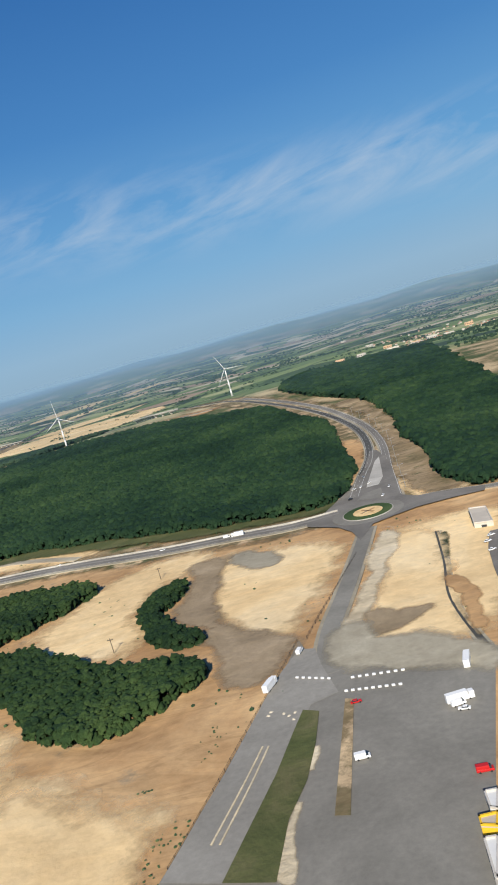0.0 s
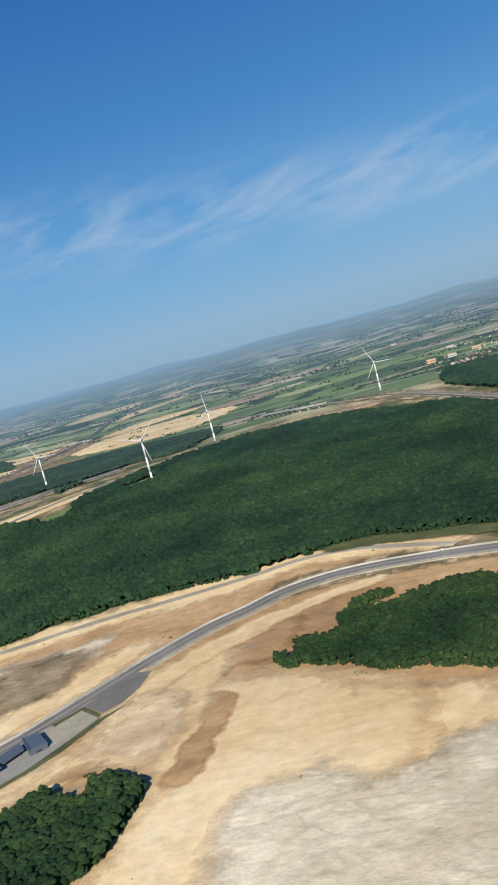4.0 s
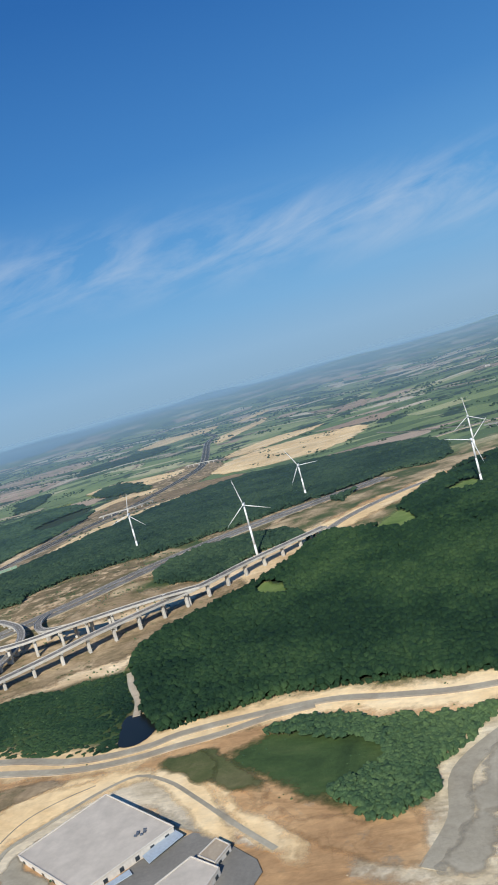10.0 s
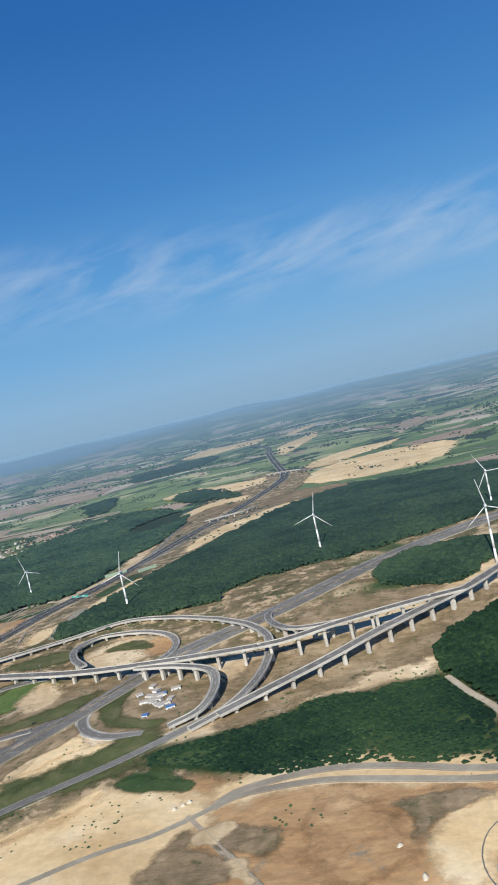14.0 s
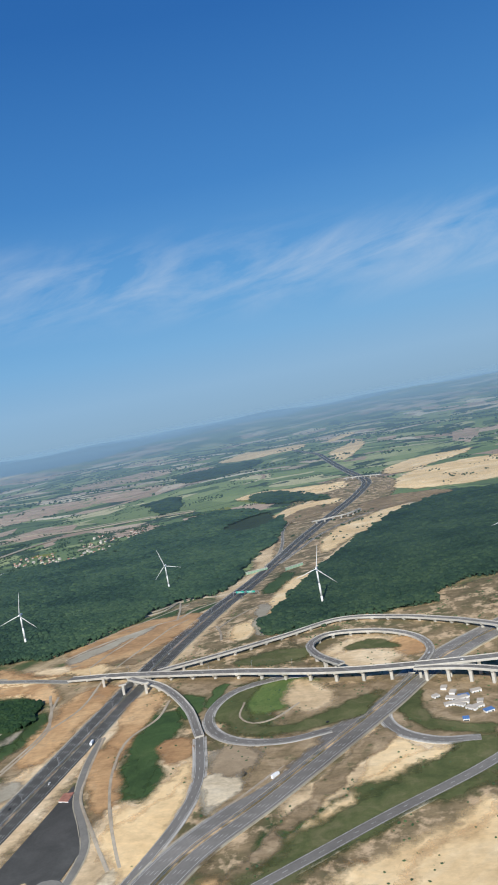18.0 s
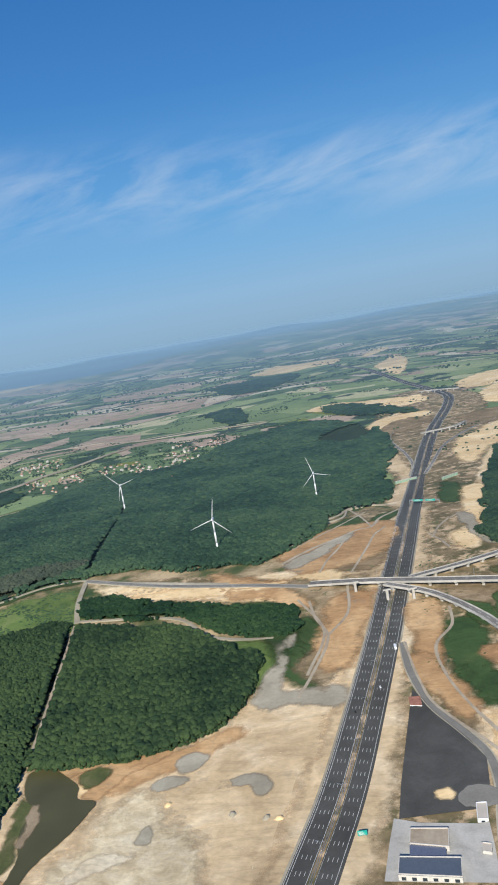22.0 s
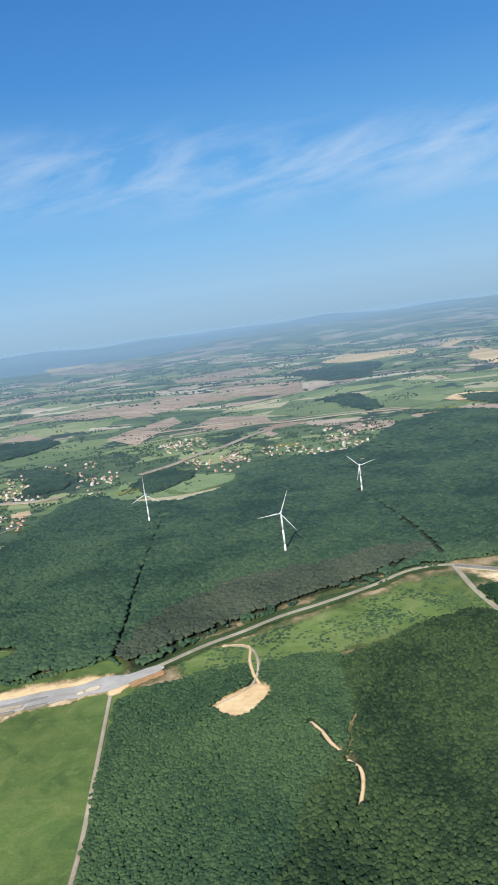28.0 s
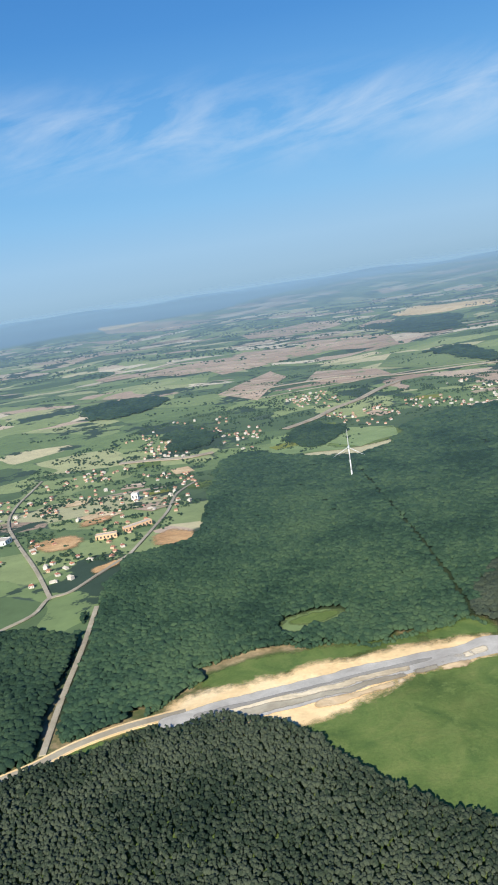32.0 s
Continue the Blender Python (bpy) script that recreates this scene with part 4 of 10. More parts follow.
for pts in ([(-79.7, 151), (-75.3, 177.9), (-59.7, 194.8), (-48.2, 191.9), (-47.7, 177.8), (-55.1, 174.1), (-56.2, 156.4), (-52.6, 142.4), (-55, 131.8), (-60.6, 134.3)], [(-41.5, 184.9), (-27.6, 182.1), (-10.8, 169.7), (-16.3, 143.7), (-21.2, 124.7), (-29.2, 131), (-38, 143.7), (-40.2, 157.7)], [(-8.3, 120.5), (-4.9, 150.4), (1.3, 170.1), (7, 174.8), (24.8, 172.9), (12.5, 113.5), (3.3, 109.9)], [(-103.6, 123.4), (-92.7, 123.6), (-75.5, 112.1), (-54.9, 92.7), (-43.9, 82.9), (-34.9, 78.8), (-35.3, 73), (-61, 78.4), (-84.5, 83.4)], [(-233.1, 172.9), (-203.3, 176.2), (-186.5, 189.1), (-176.3, 194.4), (-188.4, 176.8), (-204.7, 158.8), (-218.5, 143.1)], [(-208.8, 123.4), (-190.3, 135.6), (-181.9, 149.6), (-172.4, 169.2), (-158.1, 163.9), (-132.8, 156), (-114.2, 142.3), (-124.4, 89.8), (-159.3, 97.7), (-164.5, 113.9), (-167, 135.3), (-176.4, 136.7), (-194, 129.3)]):
    patch("sand", pts, SAND, 0.5, 1.6, "pale yellow sand scraped flat")
for pts in ([(-599.9, 244.8), (-604.6, 235.7), (-619.9, 248.6), (-629.3, 237), (-624.1, 218), (-612.5, 209.1), (-626.3, 211.3), (-638.4, 238.7), (-634, 266.3), (-615.3, 270.3)], [(-575.4, 227.5), (-557.8, 251.4), (-535.5, 262.7), (-527.5, 259.1), (-541.2, 241.3), (-564.8, 228.9)], [(-569.9, 357.5), (-556, 380.3), (-532.5, 367.9), (-529.2, 352.1), (-547.2, 347.2)], [(-536.9, 280.2), (-533.8, 299), (-520.7, 306.4), (-494.4, 299.7), (-493.8, 279.8), (-508.2, 269.6), (-524, 270.8)], [(-579.7, 299.1), (-580.5, 327), (-573.1, 328.2), (-570.4, 312.9), (-575.9, 303.4)], [(-631.1, 243.6), (-619.1, 255.7), (-612.7, 262.2), (-609.5, 239.5), (-612.7, 199.6), (-619.4, 165.5), (-636.4, 167.1), (-635.7, 202.9), (-635.2, 231.2)], [(-809.8, 382), (-784.5, 380.1), (-742, 365), (-712.8, 361.5), (-708.9, 348), (-740.1, 357.6), (-779.7, 366.8)], [(-734.6, 385.2), (-701.2, 390.5), (-656, 401.8), (-663.6, 377.1), (-701.7, 374.1)], [(-663.2, 543.6), (-648.6, 624.7), (-659.9, 685.5), (-673.4, 756.9), (-664.2, 821.1), (-644.6, 698), (-641.3, 593.1), (-653.8, 514)], [(-605.4, 493.7), (-597, 568.6), (-567.8, 702.7), (-537.7, 786.4), (-583.8, 577.3), (-608.8, 414), (-625.9, 400.1), (-628.4, 422.7), (-611.2, 451.6)], [(-676, 979.1), (-639.5, 1055.9), (-617.7, 1010), (-653.6, 916.2)]):
    patch("sand", pts, TAN, 0.5, 1.2, "pale sandy bank beside the slip roads")
for pts in ([(-601.6, 309.3), (-599, 328.6), (-576.4, 332.1), (-578.1, 314.8), (-589.7, 301.3)], [(-636.3, 251.9), (-642.6, 280.5), (-642, 308.6), (-629.9, 310.8), (-624.7, 289.8), (-626.6, 264.7), (-623.5, 242.4)], [(-579.7, 211), (-555.4, 236.9), (-512.2, 262.1), (-510.4, 255.7), (-542.9, 225.3), (-568.3, 206.7)], [(-507.4, 230.3), (-498.8, 235.4), (-482, 224.4), (-482.4, 221.4), (-496.3, 223.8)], [(-638.5, 271.8), (-622.4, 264.2), (-622.6, 245.5), (-633, 244), (-637.6, 259.6)], [(-714.7, 309.6), (-704.9, 312), (-688.5, 288.2), (-691.3, 263.7), (-702.8, 276.5)]):
    patch("grass", pts, SCRUB, 0.53, 1.2, "patch of dark green grass between the slip roads", "grass")
for pts in ([(-706.1, 442), (-701.3, 470.6), (-690.1, 491.4), (-682.7, 497.8), (-676, 469.6), (-681.6, 463.4), (-690.6, 453.4), (-698.9, 441.4)], [(-671.8, 483.6), (-664.5, 500.6), (-651.6, 506.5), (-658.5, 482.2), (-664.3, 469.3), (-670.7, 463.7)], [(-625.4, 524.8), (-617.1, 586), (-610.3, 571.5), (-611.7, 528.5), (-618.8, 503.4)], [(-702.1, 309.8), (-699.6, 325.2), (-694.6, 326.5), (-685.7, 311.5), (-693, 300), (-694.3, 286.4)], [(-705.1, 299.8), (-698.8, 301), (-697.4, 287.2), (-698.4, 277.5)]):
    patch("grass", pts, SCRUB, 0.56, 1.0, "rough green weeds beside the works tracks", "grass")
for pts in ([(-615.1, 361.7), (-601.4, 371.7), (-579.5, 373.6), (-577.1, 362.4), (-591.2, 354.5)], [(-604.4, 309.6), (-599.5, 316.3), (-594.3, 330.7), (-593.3, 309.2), (-576.8, 293), (-563.4, 301.3), (-569.8, 284.7), (-582.2, 280.8), (-594.5, 283.3), (-600.7, 291.3)]):
    patch("grass", pts, OLIVE, 0.55, 1.0, "thin olive grass between the slip roads", "grass")
for pts in ([(-690.6, 417.4), (-679.6, 430.7), (-669, 451.2), (-661.5, 447.6), (-661.5, 420.9), (-663.8, 391.4), (-670.9, 378.3), (-690.1, 383.3)], [(-654.7, 290.1), (-645.2, 287.8), (-642.5, 256.2), (-635, 234.1), (-637.2, 228.2), (-643.2, 238.8), (-648.3, 253.8)]):
    patch("soil", pts, BROWN, 0.57, 1.0, "brown weedy soil on a cut slope")
for pts in ([(-632.1, 280.3), (-622.6, 287.2), (-616.9, 281.3), (-617, 268.5), (-621.6, 265.4), (-625.1, 272.3)],):
    patch("soil", pts, EARTH, 0.57, 1.0, "reddish bare soil beside the grass")
for pts in ([(-719.3, 398.8), (-707.1, 416.4), (-694.5, 437), (-683.3, 452.7), (-681.8, 444), (-692, 424.4), (-701.2, 405.3), (-714.4, 392.7)], [(-619.9, 480), (-612.5, 467.3), (-609.7, 432.7), (-604.6, 402), (-610, 403.1), (-616.2, 435.9)]):
    patch("gravel", pts, GRAVEL, 0.585, 0.8, "grey gravel spread beside the motorway")
for pts in ([(-623.7, 427.5), (-616.7, 430.1), (-616.5, 397.7), (-623.5, 400.4)], [(-632, 241.7), (-626.1, 238.9), (-621.8, 248.4), (-618.3, 256.9), (-614.5, 265.9), (-612.3, 257.6), (-612.4, 236.4), (-611.4, 226.8), (-617.7, 216.1), (-626.4, 218.9)]):
    patch("sand", pts, SAND, 0.56, 1.0, "pale yellow sand scraped flat")
patch("rubble_field", [(-623.8, 206.3), (-619, 208.2), (-619.2, 195.7), (-621.4, 182.7), (-622.4, 177.4), (-625.4, 177.8), (-625.1, 191.9)], CHALK, 0.58, 0.9, "strip of pale broken rubble")
patch("meadow", [(-730.9, 312.1), (-725.2, 312), (-709.2, 301.2), (-710.6, 281.2), (-713.9, 271.4), (-722.9, 277), (-727.3, 290.8)], MEADOW, 0.5, 1.0, "green plot beside the thicket", "meadow")
patch("gravel_way", [(-49.6, 183.0), (-45.0, 184.3), (-40.3, 185.5), (-40.5, 170.3), (-39.3, 154.5), (-35.9, 142.1), (-30.7, 133.7), (-24.1, 126.5), (-19.0, 122.4), (-20.2, 115.6), (-21.7, 110.2), (-23.9, 107.4), (-27.7, 109.7), (-31.7, 117.9), (-34.7, 126.1), (-38.6, 132.6), (-42.8, 141.4), (-46.2, 149.4), (-45.9, 160.3), (-46.5, 170.3)], CLAY, 0.60, 1.0, "brown gravelly way round the groves")
patch("sand", [(-191.5, 179.3), (-150.4, 161.5), (-116.2, 141.5), (-98.9, 132.6), (-88.2, 126.0), (-77.3, 114.7), (-70.0, 104.4), (-62.6, 94.2), (-56.5, 85.9), (-52.7, 78.6), (-50.6, 68.1), (-69.9, 59.1), (-103.2, 63.0), (-127.1, 81.0)], SAND, 0.60, 2.0, "broad slope of golden sand")
patch("sand", [(-172.0, 168.0), (-157.9, 162.7), (-138.7, 156.4), (-124.4, 146.0), (-114.5, 139.2), (-120.7, 107.5), (-137.2, 88.7), (-164.0, 84.8), (-166.9, 98.6), (-163.5, 114.4), (-161.4, 120.0), (-167.3, 134.6), (-170.0, 151.1)], SAND, 0.61, 2.0, "broad slope of golden sand beside the grove")
patch("stony_ground", [(-144.6, 114.0), (-135.0, 120.6), (-126.4, 115.2), (-117.6, 115.5), (-113.9, 118.1), (-95.7, 117.2), (-87.6, 109.0), (-76.2, 97.2), (-67.2, 88.0), (-62.3, 80.6), (-62.0, 70.0), (-74.9, 59.7), (-109.6, 63.8), (-147.3, 87.0), (-147.6, 95.0), (-146.4, 104.1)], CREAM, 0.63, 3.0, "pale grey stony ground scraped bare")
patch("soil", [(-158.4, 154.1), (-152.2, 154.7), (-153.0, 137.4), (-154.4, 126.3), (-157.0, 121.6), (-160.7, 123.1), (-158.5, 131.4), (-157.3, 141.2)], EARTH, 0.64, 1.2, "brown wheel-worn strip across the sand")
patch("soil", [(-172.5, 158.4), (-170.0, 151.1), (-167.3, 134.6), (-168.4, 131.0), (-175.8, 134.6), (-178.3, 130.7), (-185.6, 132.2), (-184.2, 139.7), (-178.7, 147.5)], EARTH, 0.635, 1.5, "brown bare soil above the grove")
patch("sand", [(-181.5, 148.6), (-177.5, 167.1), (-168.2, 181.1), (-151.1, 193.4), (-129.3, 205.0), (-116.7, 206.8), (-118.9, 201.4), (-129.7, 199.5), (-150.8, 183.5), (-165.4, 170.2), (-171.9, 159.0), (-177.6, 148.2), (-189.5, 133.6), (-201.7, 123.1), (-211.4, 115.6), (-214.3, 121.0), (-209.7, 125.4), (-198.3, 131.7), (-188.9, 139.4)], SAND, 0.655, 1.2, "bright sandy shoulder below the new road")
patch("sand", [(-0.2, 166.9), (3.9, 170.2), (10.5, 162.2), (8.1, 140.9), (6.8, 121.5), (6.8, 110.1), (-1.4, 113.4), (-7.5, 117.7), (-5.7, 134.7)], SAND, 0.60, 1.2, "orange sand beside the airport road")
patch("gravel", [(0.3, 176.6), (2.1, 168.7), (-2.7, 143.9), (-6.7, 128.4), (-10.3, 117.8), (-11.6, 120.2), (-8.5, 136.7), (-4.2, 157.9)], CREAM, 0.62, 0.8, "pale gravel strip along the airport road")
patch("verge", [(-8.3, 424.9), (3.7, 352.5), (7.5, 268.9), (7.6, 229.4), (12.9, 200.7), (20.4, 198.9), (20.4, 230.2), (17.1, 299.8), (8.3, 376.1), (-0.4, 424.4)], BANK, 0.61, 1.2, "brown weedy slope beside the curved road")
patch("verge", [(-140.3, 254.3), (-109.8, 243.6), (-75.7, 230.7), (-45.8, 218.9), (-24.7, 212.9), (-13.0, 216.1), (-12.7, 209.8), (-44.7, 210.8), (-73.3, 221.6), (-106.1, 233.9), (-135.2, 243.7)], OLIVE, 0.62, 0.8, "green grassy foot of the wood along the road")
patch("sand", [(-59.4, 87.0), (-47.1, 84.1), (-38.1, 77.9), (-32.3, 65.2), (-39.2, 59.7), (-46.8, 61.1)], SAND, 0.62, 1.5, "golden sand in the corner of the bare earth")
patch("soil", [(-7.8, 130.4), (-2.2, 124.5), (3.4, 122.9), (1.6, 119.8), (-3.7, 116.8), (-8.3, 117.6), (-7.1, 123.5)], CLAY, 0.64, 0.7, "damp grey earth across the sand")
patch("sand", [(9.5, 138.5), (11.7, 127.8), (10.8, 113.2), (11.1, 99.3), (9.7, 103.5), (8.0, 117.2)], EARTH, 0.63, 1.0, "orange earth beside the dark ditch")
patch("ditch", [(11.3, 163.7), (12.4, 162.7), (9.4, 136.7), (9.3, 117.6), (10.2, 104.4), (9.3, 103.9), (8.1, 118.3), (8.4, 137.5)], LITTER, 0.6, 0.7, "dark overgrown ditch across the sand", "ditch")
patch("soil", [(-38.1, 185.4), (-28.8, 180.7), (-26.6, 170.1), (-32, 169.8), (-37.9, 178.3)], GRAVEL, 0.6, 0.8, "damp grey patch on the sand")
patch("clearing", [(-934.1, 264), (-925.4, 275.9), (-918.7, 282.1), (-914.6, 277.9), (-915.4, 267.8), (-922.2, 258.2), (-928.4, 258.2)], SAND, 0.56, 0.8, "bare sandy clearing in the plantation")
patch("gravel", [(-716.3, 315.3), (-703.4, 315.1), (-702.7, 297.5), (-705.1, 276), (-705.4, 267.2), (-696.1, 267.2), (-680.1, 264.5), (-680.9, 254.2), (-696.3, 256.7), (-707.3, 255.8), (-713.6, 262.4), (-711, 281.3), (-709.6, 298.9)], GRAVEL, 0.55, 1.2, "grey gravel works track")
patch("sand", [(-1109.9, 250.2), (-1087, 263.6), (-1048.5, 279.9), (-1006.9, 289.5), (-988.1, 291.9), (-977.2, 285.2), (-995.7, 275.8), (-1020.5, 261.9), (-1042.4, 243.5), (-1056.6, 234.1), (-1079.8, 236.6), (-1103.2, 237.7)], SAND, 0.5, 1.2, "orange sandy edge of the unfinished road")
patch("meadow", [(-1103.7, 267.3), (-1087.4, 282.5), (-1051.9, 291.5), (-1003.8, 302.2), (-989.6, 307.8), (-981.3, 294.8), (-1007, 290.5), (-1048.5, 279.9), (-1087, 263.6)], MEADOW, 0.46, 1.0, "grass strip between the new road and the forest", "meadow")
patch("soil", [(-500.9, 214.6), (-494, 215.3), (-490.5, 209.5), (-495.7, 208.5)], GRAVEL, 0.52, 0.8, "grey patch on the bare earth")
patch("sand", [(-512.9, 219.9), (-503.2, 224.2), (-484.5, 221.3), (-471.1, 210.1), (-483.7, 205.5), (-495.9, 201.1), (-502.4, 199.8)], SAND, 0.47, 1.5, "pale sand beside the country road")
patch("clearing", [(-934.3, 265.1), (-917.7, 281.6), (-914.9, 276.1), (-921, 256.4), (-929.2, 257.5)], SAND, 0.5, 1.0, "sandy clearing in the plantation")
patch("soil", [(-978.3, 284), (-965, 295), (-962.6, 291.5), (-974.8, 282.8)], EARTH, 0.5, 0.6, "strip of red earth beside the road")

for pts in ([(-408.6, 168.9), (-410.1, 179.6), (-398.2, 193.2), (-388.2, 196.9), (-380, 196.2), (-381.4, 192.6), (-393.1, 181.2), (-399, 173.9), (-399.3, 165.1)], [(-360.8, 196.3), (-354.3, 194.5), (-343.6, 182), (-331.3, 168.2), (-321, 155.4), (-321.6, 149.8), (-331.6, 157.7), (-346.4, 176), (-357.2, 188.9)], [(-409.7, 170), (-409.5, 183.3), (-400.5, 196.3), (-386.3, 202.3), (-381.2, 197.2), (-389, 191.6), (-396.9, 183.6), (-400.6, 173.8), (-399.1, 162.9), (-396.6, 158.4), (-406.5, 161.2)], [(-511.2, 223.8), (-516.5, 188.2), (-554.9, 192.6), (-535.3, 206.8)], [(-546.2, 269.8), (-528.3, 257.4), (-547, 239.1), (-569.1, 223.9), (-577.5, 210.7), (-571.6, 224.3), (-549.4, 244.8)], [(-777.4, 227.1), (-758.3, 232.2), (-732.7, 234.6), (-743.9, 223.6), (-757.7, 210.5), (-764.6, 210.8), (-772.3, 220.9)], [(-345.4, 408.7), (-315.8, 441.1), (-275.1, 473.3), (-252.6, 503.4), (-268.2, 464.1), (-301.4, 426.9), (-328.2, 400.1)], [(7.6, 237.4), (11.9, 219.8), (20.3, 201), (12.5, 197.9), (7, 210.7)], [(-517.6, 895.9), (-547.4, 867.4), (-566.6, 822.7), (-584.2, 795.3), (-599, 717.8), (-591.6, 644.3), (-579.9, 673.6), (-567.2, 713.7), (-550.8, 741.8), (-530.9, 821.6)], [(-607.4, 551.2), (-595.3, 560.9), (-598, 508), (-606.4, 465.4), (-611.4, 441.5), (-616.5, 453.1), (-611.9, 504.9)], [(-680.7, 973), (-666.1, 1019.3), (-640.3, 1035.3), (-605.8, 1039.2), (-601.3, 1002.8), (-630.2, 986), (-654.5, 966.3), (-669.8, 935.5)], [(-804, 370.9), (-790.1, 376.4), (-768, 378.2), (-739.5, 379.8), (-713.3, 376.7), (-706, 384.7), (-705.4, 402), (-697.7, 403.9), (-685.3, 390.2), (-688.9, 363.3), (-710.2, 365.3), (-734.9, 365.9), (-766.1, 365.7)], [(-224.8, 139.5), (-219.8, 147), (-212.5, 153.3), (-204.9, 160.5), (-201.4, 171.8), (-191.3, 182.1), (-180, 188), (-174.1, 190.2), (-178.3, 181.6), (-192.6, 167.5), (-203.9, 155.3), (-214.4, 145.7), (-220.5, 137.7)], [(-203.6, 117.2), (-198, 124.1), (-188.4, 129.6), (-182.7, 138.8), (-176.4, 151.4), (-171.5, 164.3), (-163.2, 178), (-150.9, 192), (-138.3, 200.3), (-139.8, 191.4), (-152.1, 182.1), (-163.9, 166.4), (-168.2, 150.5), (-174, 137.8), (-182.1, 129.4), (-192.6, 122.7), (-196.4, 115.4)], [(-165.3, 151.6), (-161.9, 158.8), (-156.8, 155.4), (-156.4, 143.7), (-158.7, 132.6), (-164.1, 134.4)], [(7, 232.2), (7.2, 211.9), (14.2, 199.9), (21.6, 198.1), (19.1, 211.1), (12.5, 217.6)]):
    patch("sand", pts, SAND, 0.56, 1.0, "pale sandy bank")
patch("soil", [(-227.8, 181.5), (-217.2, 196.1), (-203, 198), (-209.7, 185.9), (-217, 168.6)], BROWN, 0.6, 1.2, "dark brown soil with weeds above the road")
for pts in ([(-167.4, 173.3), (-160.2, 182.9), (-148.3, 190.6), (-139.3, 192.9), (-143.5, 168.3), (-153.7, 167.9), (-161.4, 165.8)], [(-721.8, 417), (-695.1, 468.3), (-659.4, 472.1), (-660, 419.2), (-679.7, 391.6), (-706.3, 383.8)], [(-688.4, 341.6), (-681.5, 352.7), (-670.1, 349), (-674.2, 308.7), (-682.4, 277.9), (-689.5, 279.6)], [(-653.2, 331), (-643.1, 334.3), (-642.8, 300.4), (-646.8, 269.5), (-650.9, 266.4), (-654.6, 303.4)], [(-7.9, 315.1), (-1.6, 294.7), (-2.4, 254.2), (-6, 232.7), (-9.6, 228.9), (-8.4, 271.1)]):
    patch("soil", pts, EARTH, 0.58, 1.2, "brown bare soil on a slope")
patch("verge", [(12.1, 299.7), (16.3, 259.2), (20.2, 209.8), (21, 200.3), (14, 209.9), (8.1, 232.6), (7.6, 271.2)], BANK, 0.5, 1.5, "dry brown slope beside the curved road")
patch("grass", [(-601.8, 317.1), (-592.8, 330.4), (-573.5, 332.5), (-577.8, 310), (-590.6, 302.7), (-598.6, 302.9)], MEADOW, 0.58, 0.8, "dark green grass inside the loop road", "grass")
patch("grass", [(-508.6, 256.4), (-519.4, 255.7), (-546.6, 234.1), (-568.4, 217.4), (-578.3, 201.4), (-571, 198.5), (-558.2, 209.9), (-534.3, 227.4), (-513, 243.4)], OLIVE, 0.58, 1.0, "dark green grassy bank between two roads", "grass")
patch("hardstanding", [(-606.8, 272.1), (-587.5, 269.6), (-585.2, 263.5), (-592.7, 254.9), (-599.7, 253.6), (-605.7, 263)], GRAVEL, 0.58, 1.2, "grey gravel patch between the roads")
patch("hardstanding", [(-604.5, 252.2), (-598.3, 256.6), (-590.3, 257.1), (-592.1, 244.7), (-595.3, 232), (-600.1, 232.8)], GRAVEL, 0.56, 1.2, "pale gravel patch between the roads")
patch("sand", [(-412.9, 175.4), (-410.6, 181.6), (-399.4, 192.0), (-386.3, 198.2), (-377.1, 200.6), (-364.2, 196.0), (-355.1, 192.5), (-343.7, 182.5), (-336.2, 174.3), (-323.5, 156.6), (-317.6, 148.3), (-319.1, 146.0), (-328.5, 155.6), (-336.8, 167.0), (-345.2, 178.1), (-357.9, 189.3), (-370.3, 195.3), (-375.9, 191.1), (-386.8, 183.7), (-395.0, 173.5), (-398.2, 165.4), (-395.6, 151.9), (-400.2, 152.6), (-407.4, 164.6)], SAND, 0.60, 0.8, "bright cream sand bank round the warehouse")
patch("soil", [(-323.1, 165.9), (-313.2, 161.2), (-304.7, 160.1), (-295.6, 161.0), (-294.5, 152.4), (-296.9, 143.5), (-304.1, 143.4), (-312.6, 150.7), (-322.9, 161.4), (-342.4, 188.5), (-339.4, 189.2)], EARTH, 0.58, 1.2, "reddish earth below the triangular grove")
patch("meadow", [(-360.9, 199.6), (-351.3, 206.1), (-336.9, 187.1), (-331.2, 180.1), (-339.3, 181.0), (-349.0, 190.4)], OLIVE, 0.62, 0.8, "rough grass at the foot of the sand bank", "meadow")
patch("sand", [(-567.6, 218.0), (-553.5, 237.5), (-534.9, 255.7), (-519.8, 261.8), (-526.4, 245.5), (-543.7, 232.4), (-559.4, 220.5), (-569.0, 210.0)], SAND, 0.59, 1.0, "pale sand strip beside the trunk road")
patch("grass", [(-571.9, 202.0), (-565.9, 211.0), (-555.0, 224.8), (-533.9, 243.2), (-519.7, 256.6), (-501.9, 255.7), (-508.7, 244.3), (-532.7, 227.4), (-552.4, 210.2), (-563.5, 200.8)], SCRUB, 0.595, 1.0, "dark green grassy bank between two roads", "grass")
patch("sand", [(-536.1, 195.3), (-518.8, 212.0), (-501.0, 224.3), (-481.3, 216.1), (-471.9, 205.1), (-478.0, 174.9), (-534.5, 181.0)], SAND, 0.585, 1.5, "wide pale sand field beside the slip road")
patch("grass", [(-509.1, 227.5), (-502.2, 231.7), (-492.5, 229.1), (-480.2, 223.3), (-481.2, 218.8), (-496.4, 221.3)], SCRUB, 0.60, 1.0, "strip of dark scrub across the sand", "grass")
